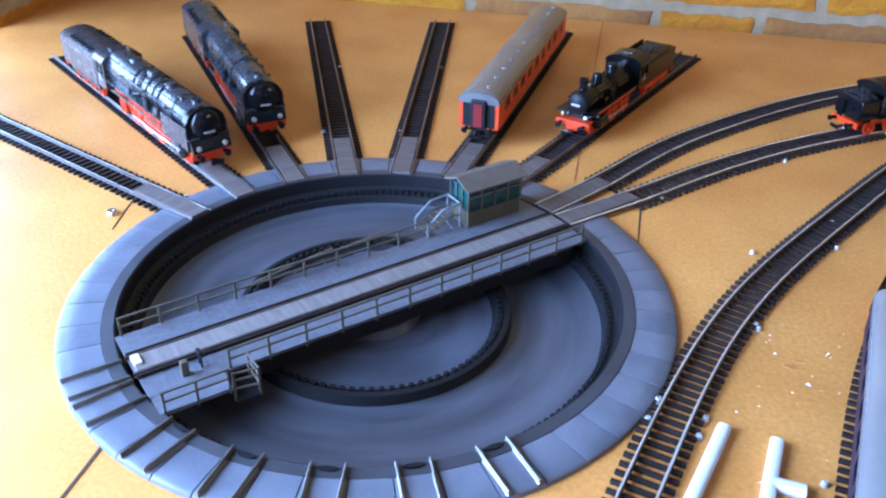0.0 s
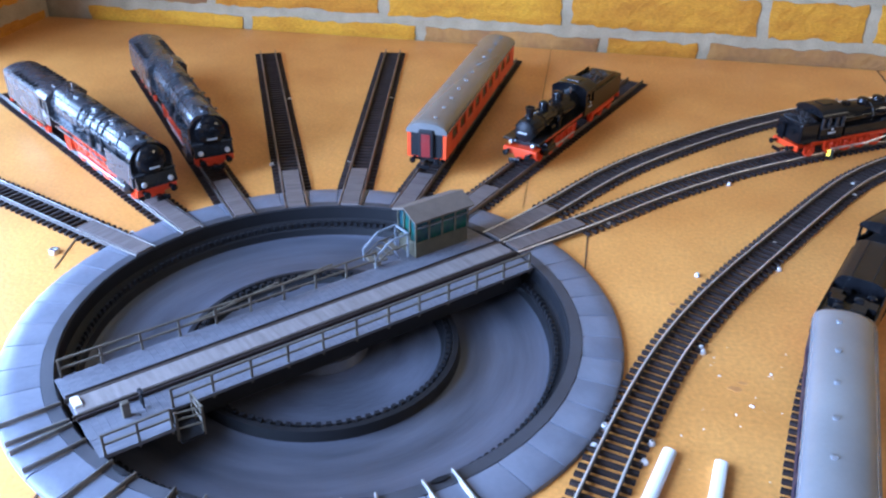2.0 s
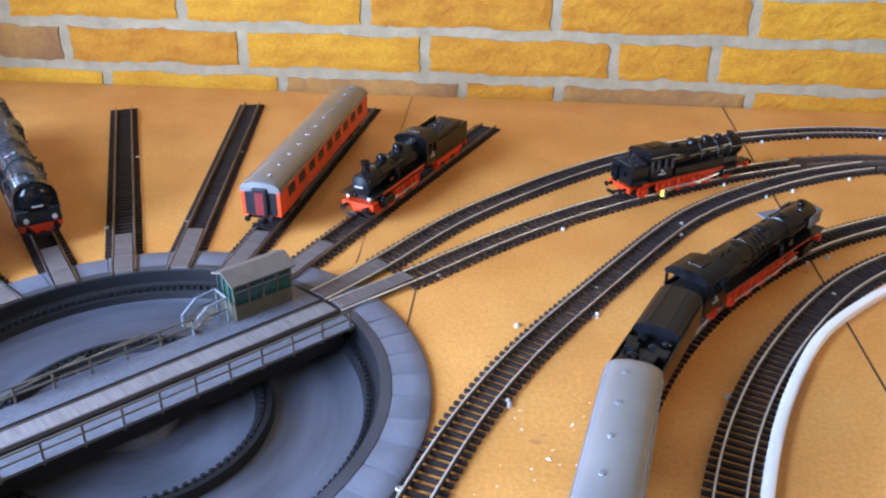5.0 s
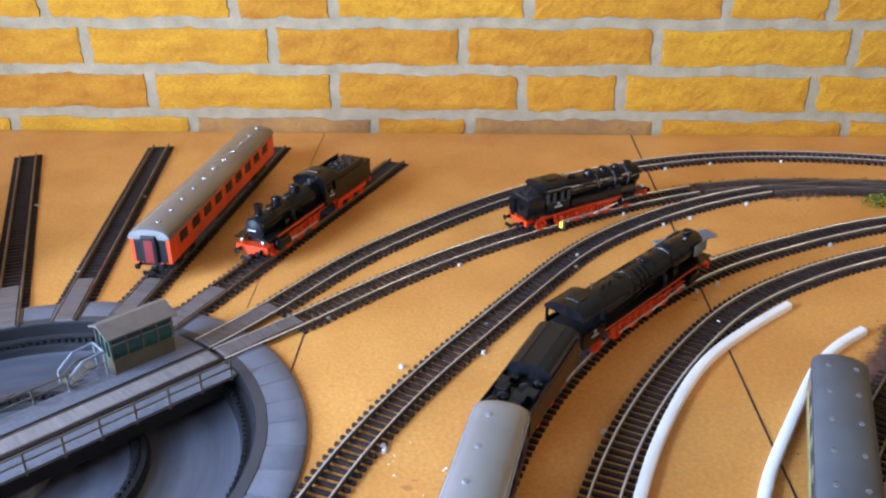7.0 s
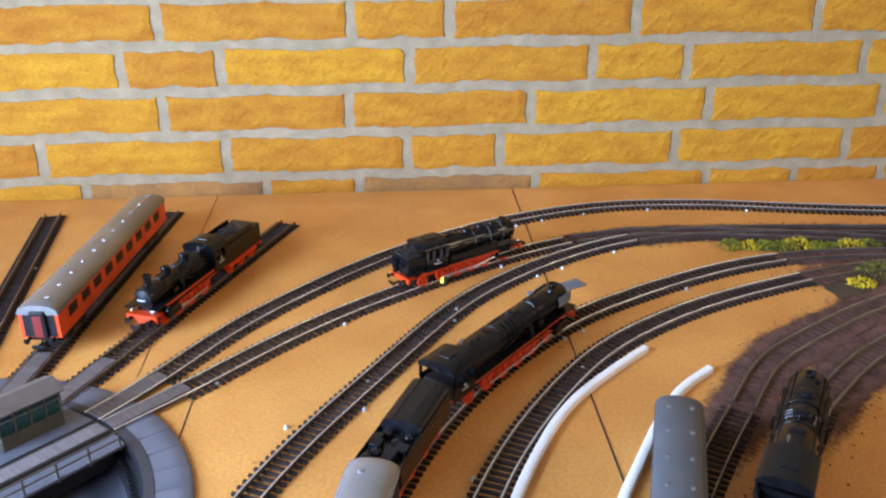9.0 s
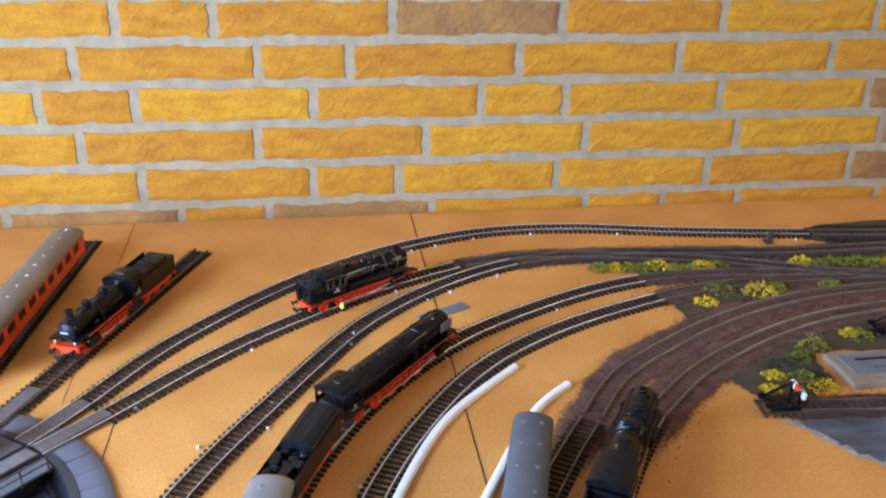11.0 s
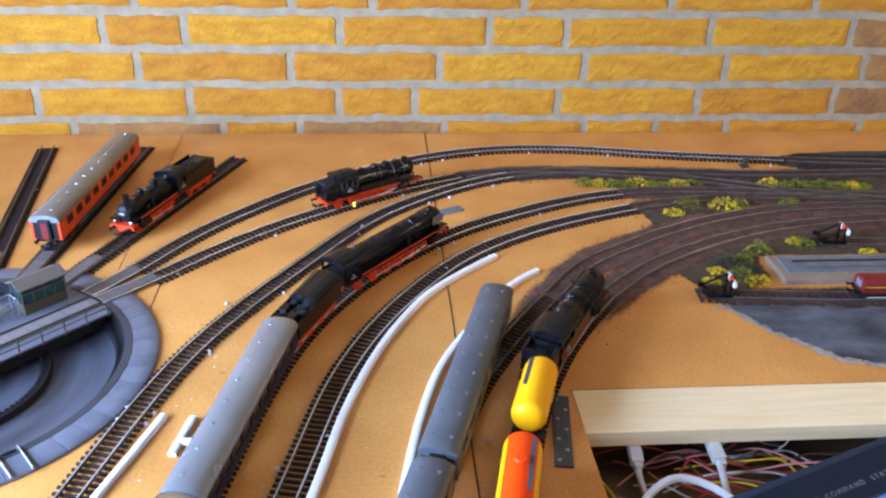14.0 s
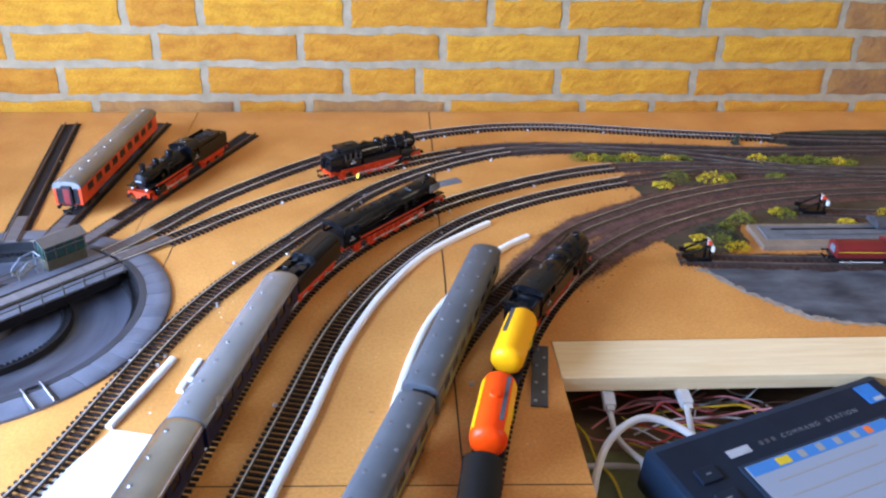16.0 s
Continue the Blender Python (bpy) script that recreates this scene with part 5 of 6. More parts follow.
def coach(label, m, L, side_mat, roof_mat, vents, n_win, rise=0.0085, wall_z=0.0345, end_mat=None, vent_mat=None, W=0.0325, round_end=0.006, low_band=None, vent_rows=1):
    co = thing("passenger_coach", label, "coach", m=m, group="model passenger coaches")
    t = 0.0010
    z0, zw0, zw1 = 0.0125, 0.0215, 0.0310
    part("underframe", Sh().box((0, 0, 0.0110), (L - 0.004, 0.0240, 0.0035), 0.0006), M_PIT_DARK, co, "black underframe")
    part("battery_box", Sh().box((0, 0, 0.0080), (L * 0.16, 0.0250, 0.0050), 0.0008), M_PIT_DARK, co)
    for s in (-1, 1):
        y = s * (W / 2 - t / 2)
        sh = Sh()
        sh.box((0, y, (z0 + zw0) / 2), (L, t, zw0 - z0)).box((0, y, (zw1 + wall_z) / 2), (L, t, wall_z - zw1))
        pitch = (L - 0.030) / n_win
        edges = [-L / 2, *[-L / 2 + 0.015 + pitch * (i + 0.5) for i in range(n_win)], L / 2]
        ww = pitch * 0.66
        prev = -L / 2
        for i in range(n_win):
            c = edges[i + 1]
            sh.box(((prev + c - ww / 2) / 2, y, (zw0 + zw1) / 2), (c - ww / 2 - prev, t, zw1 - zw0))
            prev = c + ww / 2
        sh.box(((prev + L / 2) / 2, y, (zw0 + zw1) / 2), (L / 2 - prev, t, zw1 - zw0))
        sd = part("side_wall", sh, side_mat, co)
        for i in range(n_win):
            part("window_pane", Sh().box((edges[i + 1], y - s * 0.0004, (zw0 + zw1) / 2), (ww + 0.0002, 0.0004, zw1 - zw0)), M_GLASSY, sd)
        for d in (-1, 1):
            part("door", Sh().box((d * (L / 2 - 0.009), y + s * 0.0003, (z0 + zw1) / 2 + 0.001), (0.0085, 0.0006, zw1 - z0 - 0.001), 0.0002), side_mat, sd)
        if low_band:
            part("stripe", Sh().box((0, y + s * 0.0004, 0.0195), (L * 0.96, 0.0005, 0.0016)), low_band, sd)
    for d in (-1, 1):
        part("end_wall", Sh().box((d * (L / 2 - t / 2), 0, (z0 + wall_z) / 2), (t, W - 2 * t, wall_z - z0)), end_mat or side_mat, co)
        gw = part("gangway", Sh().box((d * (L / 2 + 0.0016), 0, 0.0250), (0.0036, 0.0125, 0.0235), 0.0012), M_PIT_DARK, co, "black corridor connection")
        part("gangway_door", Sh().box((d * (L / 2 + 0.0036), 0, 0.0240), (0.0006, 0.0070, 0.0190)), M_LOCO_MAROON, gw)
        for y in (-0.0100, 0.0100):
            part("end_pane", Sh().box((d * (L / 2 + 0.0002), y * 0.96, 0.0245), (0.0005, 0.0070, 0.0215)), M_PIT_DARK, co)
        buffers(co, d * L / 2, d)
        hook(co, d * L / 2, d)
        bogie(co, d * (L / 2 - 0.038))
    # roof with rounded ends
    prof = roof_profile(W + 0.0012, wall_z, rise)
    rows = [(-L / 2 - 0.0012, 0.86), (-L / 2 + round_end * 0.3, 0.955), (-L / 2 + round_end, 1.0), (0, 1.0), (L / 2 - round_end, 1.0), (L / 2 - round_end * 0.3, 0.955), (L / 2 + 0.0012, 0.86)]
    vs = [(x, y * (0.97 + 0.03 * k), wall_z - 0.0012 + (z - wall_z + 0.0012) * k) for x, k in rows for y, z in prof]
    n = len(prof)
    fs = [(i * n + k, (i + 1) * n + k, (i + 1) * n + (k + 1) % n, i * n + (k + 1) % n) for i in range(len(rows) - 1) for k in range(n)] + [tuple(range(n)), tuple((len(rows) - 1) * n + k for k in range(n - 1, -1, -1))]
    rf = part("roof", Sh().add(vs, fs), roof_mat, co, "arched metal-coloured roof", smooth=True)
    for i in range(vents):
        x = -L / 2 + L * (i + 0.5) / vents
        for y in ((0.0042,) if vent_rows == 1 else (-0.0075, 0.0075)):
            zz = wall_z + rise * 0.985 - (0.0009 if vent_rows == 2 else 0.0002)
            vent = Sh().box((x, y, zz + 0.0002), (0.0034, 0.0024, 0.0014), 0.0004)
            part("roof_vent", vent.rod((x, y - 0.0017, zz + 0.0005), (x, y + 0.0017, zz + 0.0005), 0.0006, 8), vent_mat or roof_mat, rf)
    for s in (-1, 1):
        part("gutter", Sh().box((0, s * (W / 2 + 0.0007), wall_z + 0.0006), (L - 0.004, 0.0007, 0.0009)), roof_mat, rf)
    return co


def tank_wagon(label, m, L, colour, stripe):
    wg = thing("tank_wagon", label, "tank wagon", m=m, group="tank wagons")
    part("underframe", Sh().box((0, 0, 0.0110), (L, 0.0240, 0.0032), 0.0005), M_PIT_DARK, wg, "black underframe")
    for s in (-1, 1):
        part("sole_bar", Sh().box((0, s * 0.0125, 0.0105), (L, 0.0014, 0.0042), 0.0004), M_PIT_DARK, wg)
        for d in (-1, 1):
            wheel(wg, d * L * 0.30, s * 0.0092, 0.0056, False, M_PIT_DARK)
            part("axle_box", Sh().box((d * L * 0.30, s * 0.0128, 0.0062), (0.0070, 0.0022, 0.0050), 0.0008), M_PIT_DARK, wg)
    r, z = 0.0152, 0.0290
    ln = L - 0.008
    tk = part("tank", Sh().lathe((-ln / 2, 0, z), (1, 0, 0), [(0.0005, 0), (r * 0.5, 0.0008), (r * 0.80, 0.0026), (r * 0.95, 0.0055), (r, 0.0090), (r, ln - 0.0090), (r * 0.95, ln - 0.0055), (r * 0.80, ln - 0.0026), (r * 0.5, ln - 0.0008), (0.0005, ln)], 40), colour, wg, "glossy painted tank", smooth=True)
    if stripe < 0:
        part("filler_dome", Sh().lathe((0.004, 0, z + r - 0.0022), (0, 0, 1), [(0.0052, 0), (0.0052, 0.0036), (0.0044, 0.0046), (0.0001, 0.0050)], 18), colour, tk, smooth=True)
    wk = part("walkway", Sh().box((0.012 if stripe > 0 else 0.004, stripe * 0.0085, z + r * 0.885), (ln * (0.50 if stripe > 0 else 0.66), 0.0036, 0.0009), 0.0002), M_DARKGREY, tk, "grey walkway on top")
    for d in (-1, 1):
        part("walkway_stay", Sh().box((0.006 + d * 0.012, stripe * 0.0075, z + r * 0.83), (0.0010, 0.0026, 0.0020)), M_DARKGREY, wk)
        part("saddle", Sh().box((d * L * 0.30, 0, 0.0152), (0.0060, 0.0220, 0.0075), 0.0008), M_PIT_DARK, wg)
        buffers(wg, d * L / 2, d)
        hook(wg, d * L / 2, d)
    if stripe < 0:
        for s in (-1, 1):
            arc = [radians(4 + 6 * k) for k in range(7)]
            vs = [(x, s * (r + q) * math.cos(a), z + (r + q) * math.sin(a)) for x in (-ln / 2 + 0.010, ln / 2 - 0.010) for q in (0.0003, -0.0006) for a in arc]
            n = len(arc)
            fs = [(k, k + 1, 2 * n + k + 1, 2 * n + k) for k in range(n - 1)] + [(n + k, 3 * n + k, 3 * n + k + 1, n + k + 1) for k in range(n - 1)]
            fs += [(0, 2 * n, 3 * n, n), (n - 1, 2 * n - 1, 4 * n - 1, 3 * n - 1)]
            part("side_band", Sh().add(vs, fs), M_YELLOW, tk, "yellow band along the tank")
    part("warning_panel", Sh().box((0, -r - 0.0001, z), (0.0120, 0.0006, 0.0080)), M_GRASS_Y, tk)
    return wg


# engines on the turntable sidings; the two large ones are of a taller and wider build
TALL, STOUT = Matrix.Diagonal((1, 1.10, 1.13, 1)), Matrix.Diagonal((1, 1.06, 1.07, 1))
steam_engine("steam_locomotive", "large grey-black express engine with tall smoke deflectors, facing the turntable", radial(144, 0.3035) @ TALL, 0.190, 0.0122, 0.0335, 0.020, (-0.030, -0.005, 0.020), 0.0115, [(0.050, 0.0056), (0.069, 0.0056)], [(-0.060, 0.0070)], body=M_GREYBLACK, satin=M_GREYBLACK, deflect="big", domes=((0.22, 0.0048, 0.0035), (0.45, 0.0048, 0.0035), (0.66, 0.0044, 0.0030)), chim_h=0.0035, bands=(0.02, 0.26, 0.34, 0.42, 0.50, 0.58, 0.64, 0.82), band_mat=M_PIT_DARK, skirt=True, valance=False)
tender_of("tall grey-black tender with ribbed cover plates", radial(144, 0.4475) @ TALL, 0.088, "slats", M_GREYBLACK, M_GREYBLACK)
steam_engine("steam_locomotive", "large satin black engine with a smooth black front, facing the turntable", radial(129, 0.3310) @ TALL, 0.186, 0.0125, 0.0332, 0.020, (-0.030, -0.005, 0.020), 0.0115, [(0.050, 0.0056), (0.069, 0.0056)], [(-0.060, 0.0070)], body=M_GREYBLACK, satin=M_GREYBLACK, domes=((0.30, 0.0042, 0.0025), (0.62, 0.0042, 0.0025)), chim_h=0.0030, bands=(0.02, 0.32, 0.64), band_mat=M_PIT_DARK, skirt=True, valance=False, deflect="low")
tender_of("tall dark grey tender with a plain cover", radial(129, 0.4730) @ TALL, 0.090, "slats", M_GREYBLACK, M_GREYBLACK)
coach("orange-red coach with a silver ribbed roof on a siding", radial(84, 0.3650) @ STOUT, 0.272, M_COACH_RED, M_ROOF_DULL, 11, 9)
small_engine = steam_engine("steam_locomotive", "small black engine with red wheels and a tall chimney", radial(69, 0.3330) @ STOUT, 0.122, 0.0095, 0.0275, 0.021, (-0.026, -0.002, 0.018), 0.0098, [(0.038, 0.0056)], domes=((0.28, 0.0046, 0.0075), (0.60, 0.0044, 0.0070)), chim_h=0.0095, cab_h=0.0440, bands=(0.45, 0.74))
part("lamp_lens", Sh().lathe((0.0562, -0.0100, 0.0180), (1, 0, 0), [(0.0011, 0), (0.0009, 0.0007), (0.0001, 0.0009)], 10), M_LAMP2, small_engine, "small lit lens")
tender_of("short black tender loaded with coal", radial(69, 0.4300) @ STOUT, 0.068, "coal", h=0.0325)

# tank engine standing on the track from the turntable
steam_engine("tank_locomotive", "glossy black tank engine with red frame and wheels", on_line(LINE["B"], (0.0555, -0.2555), 0.15), 0.150, 0.0110, 0.0300, 0.026, (-0.030, -0.012, 0.006, 0.024), 0.0080, [(0.050, 0.0056)], [(-0.054, 0.0056)], bunker=0.022, satin=M_BLACK, domes=((0.16, 0.0044, 0.0032), (0.38, 0.0052, 0.0040), (0.57, 0.0048, 0.0038), (0.74, 0.0040, 0.0030)), bands=(0.20, 0.42, 0.64, 0.82), band_mat=M_DARKGREY, chim_h=0.0030, tanks=(-0.024, 0.036, 0.0085), cab_windows=3, cab_h=0.0455, cab_frame=M_GREYBLACK)

# express train
steam_engine("steam_locomotive", "black express engine with red chassis heading the silver-roofed coaches", on_line(LINE["D"], (0.0735, -0.4395), 0.185), 0.188, 0.0116, 0.0320, 0.027, (-0.040, -0.018, 0.004, 0.026), 0.0100, [(0.052, 0.0056), (0.070, 0.0056)], [(-0.066, 0.0062)], domes=((0.25, 0.0042, 0.0020), (0.50, 0.0042, 0.0024), (0.72, 0.0038, 0.0020)), chim_h=0.0018, bands=(0.30, 0.66), deflect="small", cab_h=0.0470)
tender_of("tall black box tender with an angular coal cover and red frame", on_line(LINE["D"], (-0.0150, -0.5730), 0.092), 0.096, "box")
M_D1 = pose(0.0022, -0.0008, 0) @ on_line(LINE["D"], (-0.0605, -0.7310), 0.245)
coach("dark blue coach with a dull silver-grey roof", M_D1, 0.230, M_COACH_BLUE, M_ROOF_SILVER, 8, 9, rise=0.0095)
coach("dark blue coach with a shiny aluminium roof", on_line(LINE["D"], (-0.1100, -0.9730), 0.245), 0.240, M_COACH_BLUE, M_ROOF_BRIGHT, 8, 9, rise=0.0095)


def between(a, b):
    """Pose of a vehicle whose ends stand at a and b, facing a."""
    return pose((a[0] + b[0]) / 2, (a[1] + b[1]) / 2, ZR, 0, 0, math.degrees(math.atan2(a[1] - b[1], a[0] - b[0])))


# grey local train
coach("olive-grey coach with a dark grey roof", between((0.1800, -0.5680), (0.1020, -0.8130)), 0.256, M_COACH_GREY, M_ROOF_GREY, 9, 8, rise=0.0090, W=0.0315, low_band=M_GRASS_Y, vent_rows=2, vent_mat=M_ROOF_DULL)
coach("olive-grey coach with a dark grey ribbed roof", between((0.0985, -0.8240), (0.0150, -1.0660)), 0.256, M_COACH_GREY, M_ROOF_GREY, 9, 8, rise=0.0090, W=0.0315, low_band=M_GRASS_Y, vent_rows=2, vent_mat=M_ROOF_DULL)

# goods train
steam_engine("tank_locomotive", "black goods engine with red wheels pulling tank wagons", pose(-0.0030, 0.0020, 0) @ on_line(LINE["G"], (0.2455, -0.6110), 0.170), 0.178, 0.0138, 0.0315, 0.036, (-0.030, -0.010, 0.010, 0.030), 0.0080, [(0.058, 0.0056)], [(-0.056, 0.0056)], bunker=0.024, satin=M_BLACK, domes=((0.20, 0.0056, 0.0026), (0.42, 0.0062, 0.0030), (0.66, 0.0056, 0.0028)), bands=(0.30, 0.55), chim_h=0.0018, tanks=(-0.030, 0.066, 0.0150), cab_h=0.0480, panel=True)
tank_wagon("bright yellow tank wagon with a dark walkway stripe", on_line(LINE["G"], (0.1890, -0.7350), 0.088), 0.088, M_YELLOW, 1)
tank_wagon("glossy orange tank wagon with a grey walkway", on_line(LINE["G"], (0.1610, -0.8400), 0.09), 0.094, M_ORANGE, -1)
hopper = thing("goods_van", "black goods van behind the orange tank wagon", "goods van", m=on_line(LINE["G"], (0.1480, -0.9400), 0.09))
part("body", Sh().box((0, 0, 0.0240), (0.090, 0.030, 0.0220), 0.0015), M_BLACK_SATIN, hopper, "black ribbed sides")
part("roof", extrude_x(Sh(), arch_prof(0.0310, 0.0345, 0.0352, 0.0065, 10), -0.0455, 0.0455), M_BLACK, hopper, "dark arched roof", smooth=True)
part("underframe", Sh().box((0, 0, 0.0110), (0.092, 0.0240, 0.0040), 0.0005), M_PIT_DARK, hopper)
part("stripe", Sh().box((0.0, -0.0153, 0.0330), (0.080, 0.0006, 0.0018)), M_RED, hopper, "thin red line")
for d in (-1, 1):
    for s in (-1, 1):
        wheel(hopper, d * 0.028, s * 0.0092, 0.0056, False, M_PIT_DARK)
    buffers(hopper, d * 0.046, d)
    hook(hopper, d * 0.046, d)


# ---- scenery at the yard end ----
dusty_tie = Sh().box((0, 0, 0.0012), (0.0028, 0.0290, 0.0024), 0.0003).mesh("sleeper", M_TIE_DUSTY)


def ballast_track(label, pts, w, h, seed, rail_mat=None, ties=True, bed_mat=None, lead=()):
    """A ballasted track: an uneven bed, sleepers half sunk in it, two rails. The bed thins out along the lead, a stretch of clean track."""
    line = line_of(pts, 0.008)
    run = list(lead) + line
    tr = thing("ballasted_track", label, "railway track", group="ballasted yard tracks")
    r = random.Random(seed)
    cols = [(-1.55, 0.0, 0.0), (-1.25, 0.10, 0.28), (-0.95, 0.35, 0.54), (-0.65, 0.95, 1.0), (-0.2, 1.0, 1.0), (0.2, 1.0, 1.0), (0.65, 0.95, 1.0), (0.95, 0.35, 0.54), (1.25, 0.10, 0.28), (1.55, 0.0, 0.0)]
    vs = []
    full = []
    for i in range(len(run)):
        d = run[min(i + 1, len(run) - 1)] - run[max(i - 1, 0)]
        d.normalize()
        s = Vector((-d.y, d.x, 0))
        full.append(min(1.0, (i + 0.2) / (len(lead) + 1)) if lead else min(1.0, 0.15 + i / 5))
        k = w * (0.72 + 0.28 * full[-1]) * (1.0 + 0.07 * math.sin(i * 0.31 + seed) + 0.05 * math.sin(i * 0.83 + 2 * seed))
        vs += [run[i] + s * (u * k + r.uniform(-0.0012, 0.0012)) + Vector((0, 0, max(0.0003, h * q + r.uniform(-0.0004, 0.0004)))) for u, q, _ in cols]
    n = len(cols)
    fs = [(i * n + k, (i + 1) * n + k, (i + 1) * n + k + 1, i * n + k + 1) for i in range(len(run) - 1) for k in range(n - 1)]
    bed = part("ballast_bed", Sh().add(vs, fs), bed_mat or M_BALLAST, tr, "dark ballast bed" if bed_mat else "brown ballast bed")
    bed.data.attributes.new("thickness", "FLOAT", "POINT").data.foreach_set("value", [c[2] * (0.30 + 0.70 * f) if f < 1.0 else c[2] for f in full for c in cols])
    grit = Sh()
    for _ in range(int(len(run) * 9)):
        i = r.randrange(1, len(run) - 1)
        d = run[i + 1] - run[i - 1]
        d.normalize()
        off = r.uniform(-1.2, 1.2) * w
        if r.random() > full[i] + 0.2:
            continue
        p = run[i] + Vector((-d.y, d.x, 0)) * off + d * r.uniform(-0.004, 0.004)
        g = r.uniform(0.0005, 0.0011)
        z = (h * 0.8 if abs(off) < 0.75 * w else 0.0004) + r.uniform(0, 0.0003)
        grit.add([(p.x - g, p.y, z), (p.x + g, p.y - g, z), (p.x + g * 0.4, p.y + g, z), (p.x, p.y, z + g * 1.3)], [(0, 1, 3), (1, 2, 3), (2, 0, 3), (0, 2, 1)])
    gr = part("ballast_grit", grit, M_GRIT, tr)
    gr["kind"] = "stuff"
    if ties:
        for p, q in zip(line, line[1:]):
            part("sleeper", dusty_tie, None, tr, m=pose(p.x, p.y, h - 0.0021, 0, 0, math.degrees(math.atan2(q.y - p.y, q.x - p.x)) + r.uniform(-0.8, 0.8)))
    for s in (-1, 1):
        ln = [p + Vector((0, 0, RAIL_Z)) for p in offset_line(line, s * GAUGE)]
        two_tone(part("rail", Sh().sweep(ln, RAIL_PROF), M_RAIL_WEB, tr, smooth=True), rail_mat or M_RAIL_RUST)
    return tr


BED = "rusty track bedded in brown ballast at the yard throat"
ballast_track(BED, A2_PTS, 0.036, 0.0016, 1, bed_mat=M_BALLAST_DARK)
ballast_track(BED, B2_PTS, 0.024, 0.0018, 2, bed_mat=M_BALLAST_MID, lead=LINE["B"][-5:-1])
ballast_track(BED, C2_PTS, 0.023, 0.0014, 3, bed_mat=M_BALLAST_MID, lead=LINE["C"][-4:-1])
ballast_track(BED, D2_PTS, 0.022, 0.0016, 4, lead=LINE["D"][-4:-1])
ballast_track(BED, E2_PTS, 0.022, 0.0013, 5, lead=LINE["E"][-4:-1])
ballast_track("curved ballasted track leading into the yard", F2_PTS, 0.031, 0.0017, 6, M_RAIL_BRIGHT, lead=LINE["F"][-12:-1])
ballast_track("curved ballasted track leading into the yard", G2_PTS, 0.032, 0.0014, 7, M_RAIL_BRIGHT, lead=LINE["G"][-9:-1])
ballast_track("short ballasted stub track behind a buffer stop", S1_PTS, 0.024, 0.0016, 8, bed_mat=M_BALLAST_MID)
ballast_track("short ballasted stub track behind a buffer stop", S2_PTS, 0.020, 0.0015, 9)


def patch(name, label, category, pts, z, material, seed, n=12):
    """Scattered ground cover with a ragged outline on the board."""
    r = random.Random(seed)
    out = []
    for a, b in zip(pts, pts[1:] + pts[:1]):
        for k in range(n):
            t = k / n
            out.append((a[0] + (b[0] - a[0]) * t + r.uniform(-0.003, 0.003), a[1] + (b[1] - a[1]) * t + r.uniform(-0.003, 0.003)))
    bm = bmesh.new()
    vs = [bm.verts.new((x, y, z)) for x, y in out]
    es = [bm.edges.new((vs[i], vs[(i + 1) % len(vs)])) for i in range(len(vs))]
    bmesh.ops.triangle_fill(bm, edges=es, use_beauty=True)
    for f in bm.faces:
        if f.normal.z < 0:
            f.normal_flip()
    bmesh.ops.subdivide_edges(bm, edges=bm.edges[:], cuts=2)
    for v in bm.verts:
        v.co.z += r.uniform(0, 0.0004)
    me = bpy.data.meshes.new(name)
    bm.to_mesh(me)
    bm.free()
    me.materials.append(material)
    return tagged(new(name, me), label, category, kind="stuff")


patch("scatter_ground", "dark grey-brown scatter round the far yard tracks", "ground cover", [(0.655, -0.118), (0.72, -0.100), (1.1, -0.088), (1.1, -0.196), (0.86, -0.194), (0.70, -0.172), (0.665, -0.150)], 0.0004, M_HEDGE, 21)
SOIL = "brown and olive scatter glued on the board between tracks"
patch("scatter_ground", SOIL, "ground cover", [(0.345, -0.190), (0.45, -0.195), (0.62, -0.205), (1.1, -0.20), (1.1, -0.262), (0.62, -0.25), (0.45, -0.240), (0.355, -0.222)], 0.0006, M_SOIL, 1)
patch("scatter_ground", SOIL, "ground cover", [(0.405, -0.300), (0.50, -0.278), (0.70, -0.272), (1.1, -0.28), (1.1, -0.325), (0.70, -0.318), (0.52, -0.322), (0.42, -0.366)], 0.0007, M_SOIL, 2)
patch("scatter_ground", SOIL, "ground cover", [(0.405, -0.470), (0.44, -0.436), (0.52, -0.392), (0.62, -0.362), (0.80, -0.345), (1.1, -0.345), (1.1, -0.44), (0.64, -0.432), (0.515, -0.435), (0.498, -0.497), (0.46, -0.512), (0.42, -0.510)], 0.0008, M_SOIL, 3)
patch("paint_edge", "whitish chalky edge of the painted road", "road paint", [(0.424, -0.545), (0.60, -0.547), (1.15, -0.549), (1.15, -0.676), (0.61, -0.6725), (0.552, -0.664), (0.505, -0.649), (0.466, -0.603)], 0.0003, M_CHALK, 14)
patch("painted_road", "grey painted road area with streaky brush strokes", "road", [(0.432, -0.544), (0.60, -0.552), (1.15, -0.562), (1.15, -0.672), (0.62, -0.668), (0.56, -0.660), (0.515, -0.645), (0.470, -0.600)], 0.0011, M_ROAD, 4)


